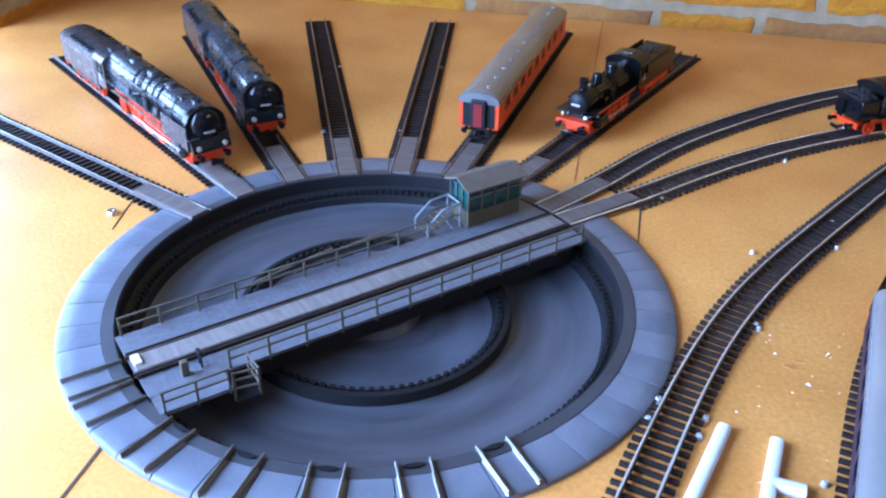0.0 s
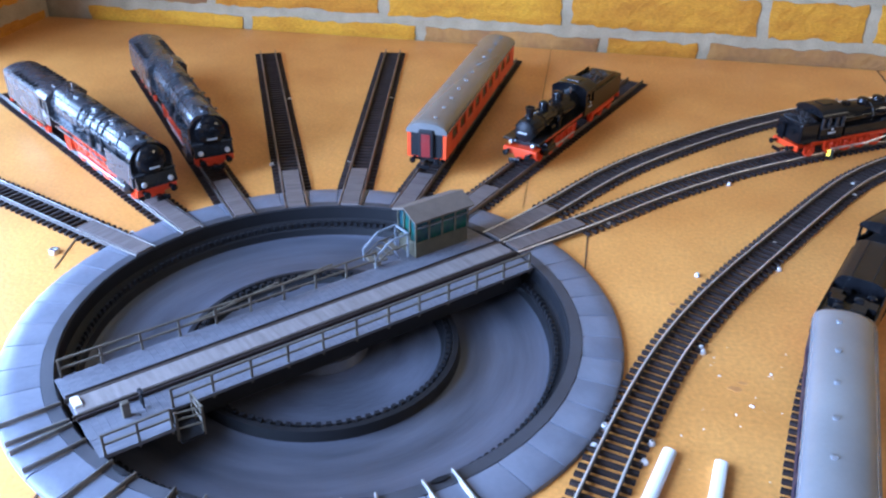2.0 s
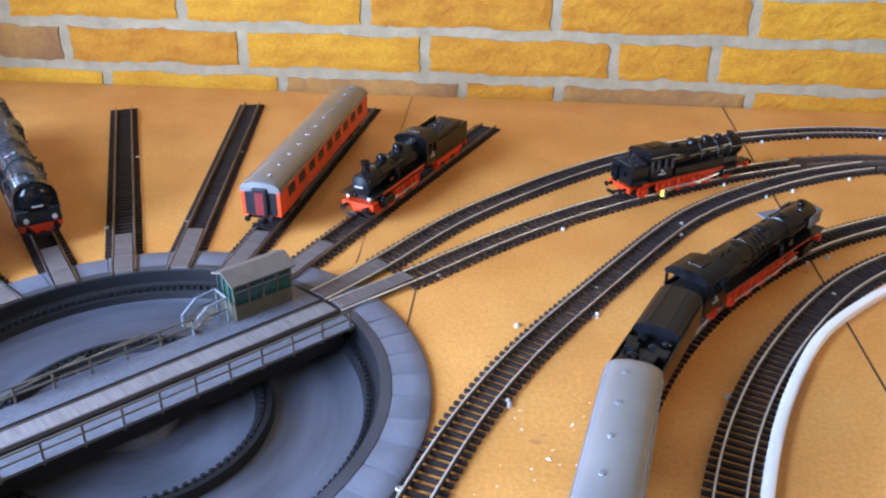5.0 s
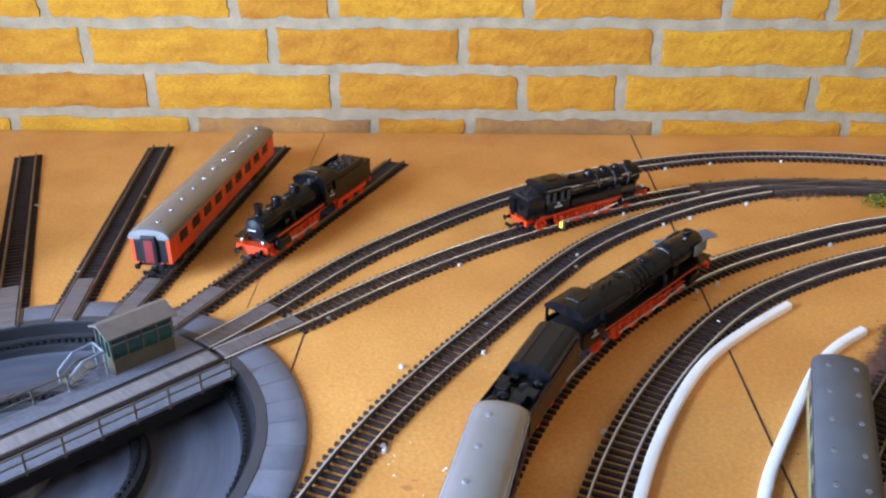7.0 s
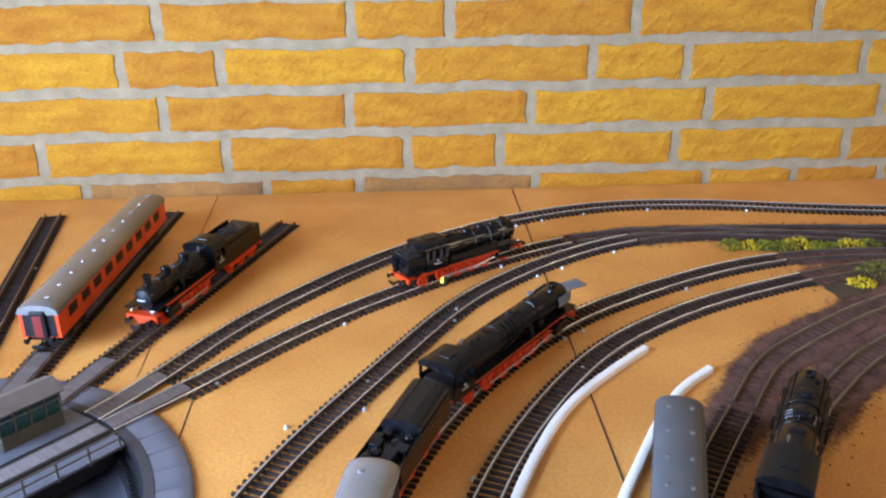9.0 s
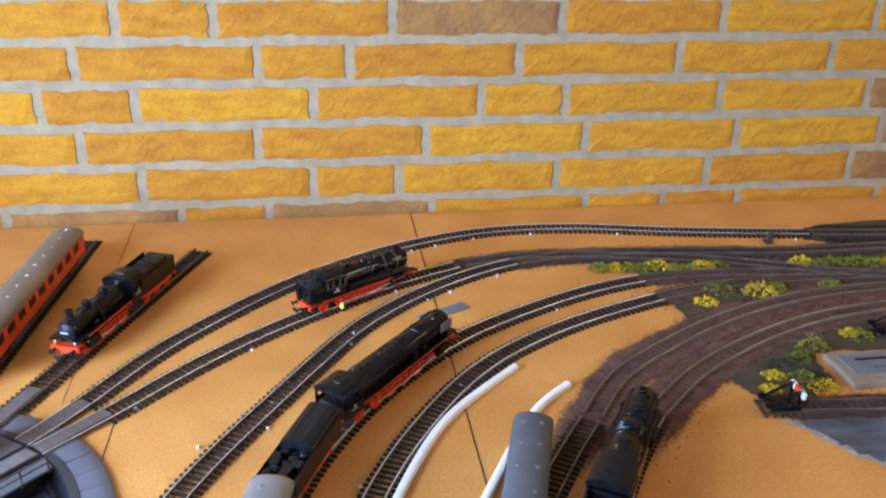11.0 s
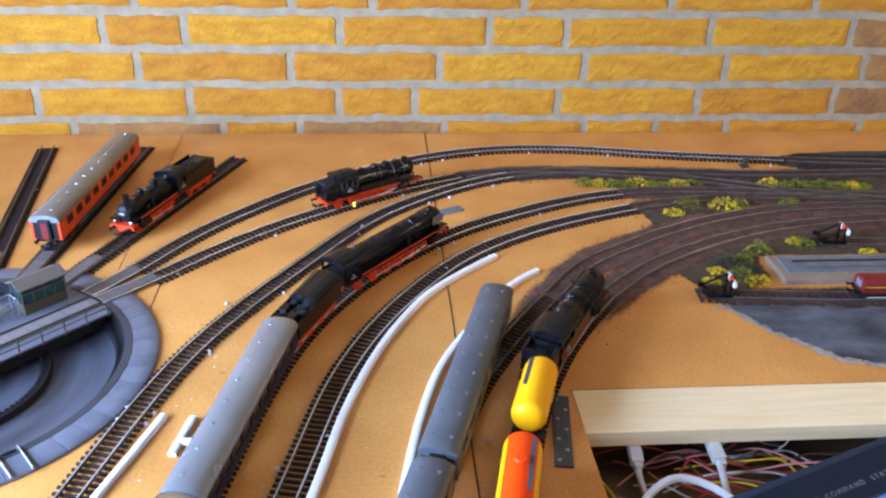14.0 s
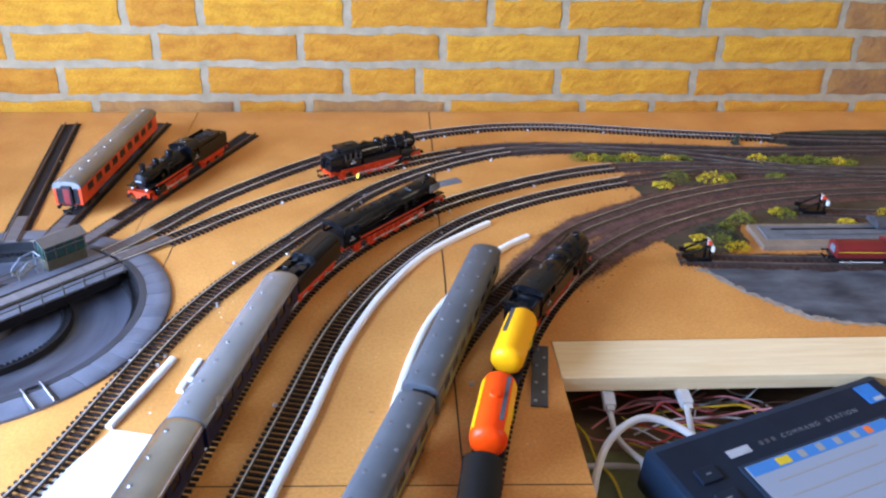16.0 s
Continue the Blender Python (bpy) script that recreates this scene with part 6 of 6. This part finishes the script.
def bush(x, y, rad, h, material, seed, label):
    """A tuft of foam foliage: many small leaf-like chips round a low clump."""
    r = random.Random(seed)
    sh = Sh()
    for _ in range(int(90 + rad * 9000)):
        a, q = r.uniform(0, 2 * math.pi), rad * math.sqrt(r.random())
        top = h * (1 - (q / rad) ** 2) * r.uniform(0.55, 1.1)
        c = Vector((x + q * math.cos(a) * 1.15, y + q * math.sin(a) * 0.9, 0.0012 + top * r.uniform(0.25, 1.0)))
        g = r.uniform(0.0010, 0.0022)
        e = [Vector((r.uniform(-1, 1), r.uniform(-1, 1), r.uniform(-0.6, 1))) * g for _ in range(4)]
        sh.add([c + v for v in e], [(0, 1, 2), (0, 2, 3), (0, 3, 1), (1, 3, 2)])
    return solid("bush", sh, material, label, "bush", group="foam bushes")


GREEN, YELL, DARK = "small green foam bush among the tracks", "small mustard-yellow foam bush among the tracks", "dark brown foam bush beside the buffer stop"
r_b = random.Random(11)
for i in range(22):
    x = 0.352 + i * 0.019
    if 9 <= i <= 13:
        continue
    bush(x, -0.214 - 0.02 * (i / 22) + r_b.uniform(-0.004, 0.004), r_b.uniform(0.010, 0.016), r_b.uniform(0.006, 0.012), *((M_GRASS, i, GREEN) if r_b.random() < 0.5 else (M_GRASS_Y, i, YELL)))
for x, y, q, h, c in ((0.475, -0.291, 0.016, 0.013, 0), (0.525, -0.294, 0.017, 0.010, 1), (0.548, -0.290, 0.010, 0.008, 0), (0.450, -0.313, 0.012, 0.005, 1), (0.62, -0.287, 0.012, 0.006, 0), (0.474, -0.484, 0.014, 0.013, 0), (0.490, -0.497, 0.012, 0.008, 1), (0.452, -0.470, 0.009, 0.003, 1), (0.520, -0.424, 0.014, 0.013, 0), (0.492, -0.446, 0.010, 0.010, 0), (0.583, -0.407, 0.013, 0.009, 0), (0.575, -0.400, 0.008, 0.006, 1), (0.436, -0.494, 0.009, 0.004, 1), (0.655, -0.432, 0.010, 0.005, 1), (0.72, -0.405, 0.012, 0.006, 1), (0.77, -0.44, 0.016, 0.006, 1)):
    bush(x, y, q * 1.15, h * 1.3, M_GRASS_Y if c else M_GRASS, int(x * 1000), YELL if c else GREEN)
for x, y, q, h in ((0.470, -0.455, 0.013, 0.011), (0.487, -0.470, 0.012, 0.009), (0.496, -0.482, 0.010, 0.007)):
    bush(x, y, q * 1.15, h * 1.3, M_HEDGE, int(x * 999), DARK)


def buffer_stop(m):
    bs = thing("buffer_stop", "black buffer stop with a white and red beam", "buffer stop", m=m, group="buffer stops")
    part("base", Sh().box((0.018, 0, 0.0060), (0.034, 0.0240, 0.0060), 0.0010), M_BLACK, bs, "black base")
    for s in (-1, 1):
        part("stay", Sh().rod((0.0, s * 0.0095, 0.0100), (0.0300, s * 0.0095, 0.0260), 0.0016, 8), M_BLACK, bs)
        part("upright", Sh().box((0.0310, s * 0.0095, 0.0160), (0.0030, 0.0024, 0.0220), 0.0003), M_BLACK, bs)
        part("beam_end", Sh().box((0.0335, s * 0.0105, 0.0225), (0.0040, 0.0090, 0.0075), 0.0008), M_WHITE, bs, "white beam end")
        part("counterweight", Sh().box((-0.002, s * 0.0095, 0.0110), (0.0080, 0.0050, 0.0060), 0.001), M_BLACK, bs)
    part("beam", Sh().box((0.0335, 0, 0.0225), (0.0036, 0.0120, 0.0068), 0.0004), M_RED, bs, "red middle of the beam")
    return bs


buffer_stop(pose(0.416, -0.523, 0.0016, 0, 0, -3) @ Matrix.Scale(0.86, 4))
buffer_stop(pose(0.605, -0.402, 0.0016, 0, 0, -4) @ Matrix.Scale(0.86, 4))

platform = thing("loading_platform", "pale concrete platform with a grey sunken strip", "platform", m=pose(0.014, -0.007, 0))
part("slab", Sh().box((0.66, -0.466, 0.0035), (0.310, 0.058, 0.0070), 0.001), M_CONCRETE, platform, "pale concrete slab")
part("strip", Sh().box((0.66, -0.462, 0.0074), (0.290, 0.034, 0.0022), 0.0006), M_CONCRETE_G, platform, "grey raised strip")
part("slot", Sh().box((0.665, -0.455, 0.0087), (0.272, 0.0030, 0.0012)), M_PIT_DARK, platform, "dark slot")
part("slot", Sh().box((0.640, -0.470, 0.0086), (0.200, 0.0014, 0.0008)), M_DARKGREY, platform)
shed = thing("low_shed", "low dark grey shed with a rounded top on the platform", "shed", m=pose(0.706, -0.452, 0.0085))
part("body", extrude_x(Sh(), arch_prof(0.030, 0, 0.005, 0.006, 10), -0.030, 0.040), M_DARKGREY, shed, "dark grey rounded roof", smooth=True)
part("end_frame", Sh().box((-0.031, 0, 0.0045), (0.0016, 0.030, 0.0070), 0.0006), M_DARKGREY, shed)

diesel = thing("diesel_shunter", "maroon diesel engine with a thin yellow line", "diesel locomotive", m=pose(0.6595, -0.5365, 0.0053, 0, 0, 178) @ Matrix.Diagonal((1, 0.95, 0.71, 1)))
part("frame", Sh().box((0, 0, 0.0085), (0.150, 0.027, 0.0070), 0.001), M_PIT_DARK, diesel, "black frame")
part("hood", extrude_x(Sh(), round_prof(0.0260, 0.0120, 0.0235, 0.0115), 0.016, 0.074), M_LOCO_MAROON, diesel, "maroon engine hood", smooth=True)
part("hood", extrude_x(Sh(), round_prof(0.0260, 0.0120, 0.0235, 0.0115), -0.074, -0.016), M_LOCO_MAROON, diesel, "maroon engine hood", smooth=True)
part("cab", extrude_x(Sh(), arch_prof(0.0290, 0.0120, 0.0340, 0.0050, 10), -0.016, 0.016), M_LOCO_MAROON, diesel, "maroon cab", smooth=True)
for s in (-1, 1):
    part("cab_pane", Sh().box((0, s * 0.0147, 0.0290), (0.022, 0.0005, 0.0080)), M_GLASSY, diesel)
    part("yellow_line", Sh().box((0, s * 0.01315, 0.0225), (0.146, 0.0005, 0.0012)), M_GRASS_Y, diesel)
    part("handrail", Sh().rod((0.02, s * 0.0150, 0.0060), (0.070, s * 0.0150, 0.0060), 0.0006, 6), M_WHITE, diesel)
    for x in (-0.05, -0.018, 0.018, 0.05):
        wheel(diesel, x, s * 0.0092, 0.0058, False, M_PIT_DARK)
for d in (-1, 1):
    part("front_panel", Sh().box((d * 0.0745, 0, 0.0225), (0.0012, 0.012, 0.0110), 0.0005), M_CONCRETE_G, diesel)
    buffers(diesel, d * 0.075, d)
    hook(diesel, d * 0.075, d)


# ---- white foam strips and paper between the tracks ----
def strip(label, pts, w=0.0076, h=0.0060, material=None):
    line = [p + Vector((0, 0, 0.0)) for p in smooth_line(spline(pts, 0.004), 50)]
    prof = [(-w * 0.46, 0), (-w / 2, h * 0.3), (-w / 2, h * 0.62), (-w * 0.40, h * 0.88), (-w * 0.2, h), (w * 0.2, h), (w * 0.40, h * 0.88), (w / 2, h * 0.62), (w / 2, h * 0.3), (w * 0.46, 0)]
    return solid("foam_strip", Sh().sweep(line, prof), material or M_FOAM, label, "foam strip", group="foam strips", smooth=True)


strip("long white foam strip curving beside the empty track", [(0.198, -0.427), (0.158, -0.463), (0.114, -0.509), (0.082, -0.565), (0.056, -0.622), (0.028, -0.708), (0.012, -0.784), (-0.003, -0.846), (-0.018, -0.91), (-0.035, -1.0)])
strip("white foam strip half hidden by the grey coaches", [(0.242, -0.464), (0.201, -0.500), (0.149, -0.586), (0.117, -0.645), (0.095, -0.718), (0.082, -0.778), (0.073, -0.83), (0.062, -0.90)])
strip("short white strip lying beside the main track", [(-0.128, -0.707), (-0.143, -0.755), (-0.160, -0.806)], 0.0072, 0.0045, M_WHITE)
strip("short white strip beside the express coaches", [(-0.102, -0.711), (-0.107, -0.735), (-0.112, -0.762)], 0.0070, 0.0045, M_WHITE)
strip("stub of white strip lying across another", [(-0.108, -0.742), (-0.098, -0.743), (-0.090, -0.744)], 0.0080, 0.0046, M_WHITE)
solid("paper_sheet", Sh().plate([(-0.156, -0.808), (-0.122, -0.816), (-0.128, -0.86), (-0.150, -0.935), (-0.212, -0.92), (-0.190, -0.875)], 0.0, 0.0014), M_PAPER, "white sheet of paper lying under the coaches' edge", "paper")

# ---- screws, nuts and small hardware ----
screw_head = Sh().lathe((0, 0, 0), (0, 0, 1), [(0.0033, 0), (0.0033, 0.0010), (0.0024, 0.0012), (0.0024, 0.0030), (0.0019, 0.0037), (0.0010, 0.0037), (0.0009, 0.0028), (0.0001, 0.0028)], 14)
screw = solid("screw", screw_head, M_SCREW, "small zinc screw with a washer beside a track", "screw", group="track screws", smooth=True, m=pose(-0.162, -0.693, 0) @ Matrix.Scale(0.82, 4))
for x, y in ((-0.167, -0.709), (-0.137, -0.701), (-0.141, -0.716), (-0.105, -0.608), (-0.101, -0.520), (-0.041, -0.462), (-0.164, -0.455), (-0.496, -0.243), (-0.457, -0.403), (-0.393, -0.219), (-0.392, -0.386), (-0.033, -0.231), (-0.064, -0.3615), (-0.005, -0.2765), (-0.082, -0.735), (-0.516, -0.543), (0.041, -0.339), (0.095, -0.2465), (0.138, -0.452), (0.152, -0.3895), (0.0335, -0.589), (0.126, -0.135), (0.159, -0.122), (0.212, -0.1045), (0.293, -0.096), (0.412, -0.108), (0.65, -0.150), (0.158, -0.255), (0.222, -0.218), (0.037, -0.3625), (0.132, -0.402), (0.014, -0.740), (-0.0245, -0.778), (-0.008, -0.868), (0.151, -0.7525), (-0.104, -0.612), (-0.043, -0.500), (0.272, -0.3115), (0.092, -0.231), (0.141, -0.207), (0.129, -0.272)):
    copy_thing(screw, pose(x, y, 0, 0, 0, (x * 7919) % 360) @ Matrix.Scale(0.82, 4))
nut = Sh().lathe((0, 0, 0), (0, 0, 1), [(0.0062, 0), (0.0064, 0.0005), (0.0064, 0.0050), (0.0058, 0.0056), (0.0032, 0.0056), (0.0030, 0.0040)], 6)
solid("hex_nut", nut, M_STEEL, "small steel nut lying on the board", "nut", m=pose(-0.557, -0.580, 0) @ Matrix.Scale(0.62, 4))
plate = thing("perforated_plate", "dark zinc mending plate with screw holes, screwed to the board", "metal plate", m=pose(0.2155, -0.7410, 0, 0, 0, 81))
part("plate", Sh().box((0, 0, 0.0010), (0.094, 0.0155, 0.0020), 0.0005), M_DARKGREY, plate, "flat dark plate")
for i in range(7):
    part("screw_head", Sh().lathe((-0.040 + i * 0.0133, (-1) ** i * 0.0035, 0.0019), (0, 0, 1), [(0.0018, 0), (0.0016, 0.0006), (0.0001, 0.0007)], 10), M_STEEL, plate)
solid("metal_strip", Sh().box((0, 0, 0.0008), (0.062, 0.0160, 0.0016), 0.0004), M_CONCRETE_G, "flat grey metal strip lying on the board before the express engine", "metal strip", m=pose(0.143, -0.303, 0.0, 0, 0, 27))


def dwarf_signal(m, lit):
    ds = thing("dwarf_signal", "tiny dwarf signal with a yellow lamp" if lit else "tiny dark dwarf signal at the track end", "signal", m=m, group="dwarf signals")
    part("foot", Sh().box((0, 0, 0.0008), (0.012, 0.014, 0.0016), 0.0004), M_HEDGE, ds, "dark green foot")
    part("head", Sh().box((0.002, 0, 0.0085), (0.0045, 0.0075, 0.0140), 0.0008), M_HEDGE, ds)
    for z in (0.0060, 0.0112):
        part("lens", Sh().lathe((-0.0002, -0.0014, z), (-0.75, -0.66, 0.1), [(0.0023, 0), (0.0022, 0.0040), (0.0014, 0.0050), (0.0001, 0.0052)], 12), M_LAMP if lit else M_HEDGE, ds, smooth=True)


dwarf_signal(pose(0.032, -0.283, 0, 0, 0, -12) @ Matrix.Scale(0.62, 4), True)
dwarf_signal(pose(0.608, -0.153, 0, 0, 0, 0), False)
flakes = Sh()
r_f = random.Random(6)
for _ in range(70):
    x, y = r_f.uniform(-0.145, -0.045), r_f.uniform(-0.84, -0.58)
    if r_f.random() < 0.3:
        x, y = r_f.uniform(0.03, 0.2), r_f.uniform(-0.84, -0.70)
    g = r_f.uniform(0.0003, 0.0009) * (2.0 if r_f.random() < 0.06 else 1.0)
    flakes.add([(x - g, y, 0.0002), (x + g, y - g * 0.6, 0.0002), (x + g * 0.5, y + g, 0.0002), (x, y, 0.0005 + g * 0.5)], [(0, 1, 3), (1, 2, 3), (2, 0, 3), (0, 2, 1)])
solid("crumbs", flakes, M_WHITE, "pale crumbs of foam and glue scattered on the board", "crumbs", kind="stuff")
M_GLUE = mat("glue_stain", (0.42, 0.165, 0.045), (0.54, 0.23, 0.07), 300, 0.3, grain=0.3)
stains = Sh()
r_g = random.Random(9)
for x, y, g in ((-0.088, -0.644, 0.0050), (-0.083, -0.638, 0.0030), (0.127, -0.415, 0.0040), (-0.700, -0.120, 0.0110), (0.560, -0.668, 0.0040), (0.060, -0.790, 0.0040), (-0.120, -0.560, 0.0030)):
    edge = [(x + g * r_g.uniform(0.6, 1.1) * math.cos(a * 0.52), y + 0.55 * g * r_g.uniform(0.6, 1.1) * math.sin(a * 0.52)) for a in range(12)]
    stains.plate(edge, 0.0, 0.00025)
solid("glue_spots", stains, M_GLUE, "brown spots of old glue on the board", "glue", kind="stuff")

# ---- front edge: pine plank, open bay with cables and the command station ----
solid("pine_plank", Sh().box((0.735, -0.7155, -0.0075), (0.9995, 0.0605, 0.0160), 0.0012), M_PINE, "pale pine plank edging the open bay of the table", "plank")
SHELF_Z = -0.062
shelf = solid("lower_shelf", Sh().box((0.72, -0.86, SHELF_Z - 0.009), (1.10, 0.62, 0.018)), M_SHELF, "dark wooden shelf under the open bay", "shelf")
solid("circuit_board", Sh().box((0.300, -0.835, SHELF_Z + 0.0014), (0.090, 0.110, 0.0028), 0.0004), M_PCB, "olive board lying among the cables", "board")
part("shelf_bracket", Sh().box((1.24, -0.86, -0.43), (0.04, 0.5, 0.71)), M_SHELF, shelf)
part("shelf_bracket", Sh().box((0.22, -0.95, -0.43), (0.03, 0.3, 0.71)), M_SHELF, shelf)


def cable(label, pts, r, material, name="cable"):
    line = smooth_line(spline(pts, 0.004), 3)
    return solid(name, Sh().tube(line, r, 8), material, label, "cable", group="cables in the bay", smooth=True)


ZW = SHELF_Z + 0.003
cable("thick white cable looping over the bay", [(0.236, -0.905, ZW), (0.242, -0.868, -0.030), (0.262, -0.824, -0.012), (0.295, -0.800, -0.004), (0.325, -0.805, -0.008), (0.346, -0.822, -0.014)], 0.0034, M_CABLE_W)
cable("white cable hanging from a plug under the plank", [(0.352, -0.752, -0.022), (0.350, -0.775, -0.024), (0.346, -0.800, -0.026), (0.344, -0.826, -0.028)], 0.0030, M_CABLE_W)
cable("white cable running to the station's socket", [(0.281, -0.750, -0.024), (0.279, -0.775, -0.028), (0.281, -0.800, -0.030), (0.292, -0.822, -0.030), (0.300, -0.840, -0.026)], 0.0028, M_CABLE_W)
cable("white cable lying on the shelf", [(0.243, -0.800, ZW), (0.262, -0.803, ZW + 0.004), (0.281, -0.808, ZW + 0.008), (0.297, -0.830, -0.034)], 0.0028, M_CABLE_W)
for x, y, z, a in ((0.352, -0.748, -0.020, 4), (0.281, -0.746, -0.022, -3), (0.3005, -0.842, -0.026, 30)):
    pl = thing("cable_plug", "white plastic cable plug", "plug", m=pose(x, y, z, 12, 0, a), group="cable plugs")
    part("shell", Sh().box((0, 0, 0), (0.0110, 0.0260, 0.0095), 0.0015), M_CABLE_W, pl)
    part("grip", Sh().box((0, -0.015, 0), (0.0075, 0.0070, 0.0070), 0.0015), M_CABLE_W, pl)
r_w = random.Random(21)
for i in range(34):
    x0, y0 = r_w.uniform(0.245, 0.42), r_w.uniform(-0.80, -0.70)
    a = r_w.uniform(-0.5, 0.6)
    ln = r_w.uniform(0.06, 0.17)
    pts = []
    for k in range(5):
        t = k / 4
        pts.append((min(0.52, x0 + math.cos(a) * ln * t + r_w.uniform(-0.008, 0.008)), max(-0.84, y0 + math.sin(a) * ln * t * 0.7 + r_w.uniform(-0.008, 0.008) - 0.02 * t), ZW + 0.004 + 0.020 * math.sin(math.pi * t) * r_w.random() + r_w.uniform(0, 0.012)))
    mt, nm = r_w.choice(((M_W_RED, "red"), (M_W_PINK, "pink"), (M_W_BRN, "brown"), (M_W_PINK, "pink"), (M_CABLE_W, "pale"), (M_W_YEL, "yellow"), (M_W_RED, "red")))
    cable("thin " + nm + " wire tangled in the open bay", pts, 0.0010, mt, "wire")
cable("thin yellow wire curling down beside the board", [(0.254, -0.748, ZW + 0.006), (0.259, -0.773, ZW + 0.010), (0.261, -0.804, ZW + 0.010), (0.271, -0.825, ZW + 0.010), (0.275, -0.853, ZW + 0.004)], 0.0014, M_W_YEL, "wire")

# command station: back edge along the bay, top sloping to the front
ST = pose(0.2885, -0.8420, -0.0010, 0, 0, 21.9) @ pose(0, 0, 0, 6, 0, 0)
station = thing("command_station", "dark blue digital command station with a lit touch screen", "controller", m=ST)
SW, SD = 0.262, 0.172
part("case", Sh().box((SW / 2, -SD / 2, -0.0235), (SW, SD, 0.0460), 0.0050), M_STATION, station, "dark blue plastic case", smooth=True)
part("top_panel", Sh().box((SW / 2, -SD / 2 - 0.002, 0.0002), (SW - 0.010, SD - 0.012, 0.0016), 0.0005), M_STATION_TOP, station, "matt dark panel")
part("screen_bezel", Sh().box((0.142, -0.103, 0.0014), (0.166, 0.112, 0.0014), 0.0005), M_STATION, station)
scr = part("screen", Sh().box((0.142, -0.103, 0.0021), (0.158, 0.106, 0.0008)), M_SCREEN, station, "pale lit touch screen")
part("screen_bar", Sh().box((0.142, -0.0560, 0.0027), (0.156, 0.0110, 0.0004)), M_SCREEN_BLUE, scr, "blue bar across the screen")
for mt, x in ((M_ICON_Y, 0.096), (M_ICON_Y, 0.103), (M_ICON_G, 0.120), (M_ICON_G, 0.140), (M_ICON_G, 0.160), (M_ICON_G, 0.180), (M_ICON_O, 0.196)):
    part("screen_icon", Sh().box((x, -0.0560, 0.0031), (0.0066, 0.0078, 0.0004), 0.0), mt, scr)
for i in range(4):
    part("screen_line", Sh().box((0.135, -0.072 - i * 0.016, 0.0027), (0.110, 0.0016, 0.0003)), M_ICON_G, scr)
for i in range(4):
    part("key", Sh().box((0.030, -0.045 - i * 0.026, 0.0020), (0.0200, 0.0150, 0.0034), 0.0010), M_STATION_TOP, station, "dark push key")
    part("key_mark", Sh().box((0.030, -0.045 - i * 0.026, 0.0038), (0.0050, 0.0014, 0.0003)), M_PRINT, station)
part("badge", Sh().box((0.236, -0.021, 0.0013), (0.019, 0.022, 0.0008)), M_LOGO, station, "blue square badge")
part("badge_bar", Sh().box((0.239, -0.029, 0.0018), (0.011, 0.0040, 0.0004)), M_TEXT, station)
part("wordmark", Sh().box((0.072, -0.0335, 0.0012), (0.0230, 0.0080, 0.0006)), M_TEXT, station, "pale printed mark")
for i in range(3):
    part("print_bar", Sh().box((0.097 + i * 0.0066, -0.0325, 0.0012), (0.0034, 0.0042, 0.0005)), M_DARKGREY, station)


def lettering(text, size, spacing, parent, m, material):
    """Raised printed words in the built-in font."""
    cu = bpy.data.curves.new("print", "FONT")
    cu.body, cu.size, cu.space_character, cu.extrude = text, size, spacing, 0.0001
    tmp = new("print", cu)
    me = bpy.data.meshes.new_from_object(tmp.evaluated_get(bpy.context.evaluated_depsgraph_get()))
    bpy.data.objects.remove(tmp)
    me.materials.clear()
    me.materials.append(material)
    return part("printed_words", me, None, parent, "COMMAND STATION in pale grey letters", m=m)


lettering("COMMAND  STATION", 0.0066, 1.45, station, pose(0.119, -0.0350, 0.0013), M_PRINT)
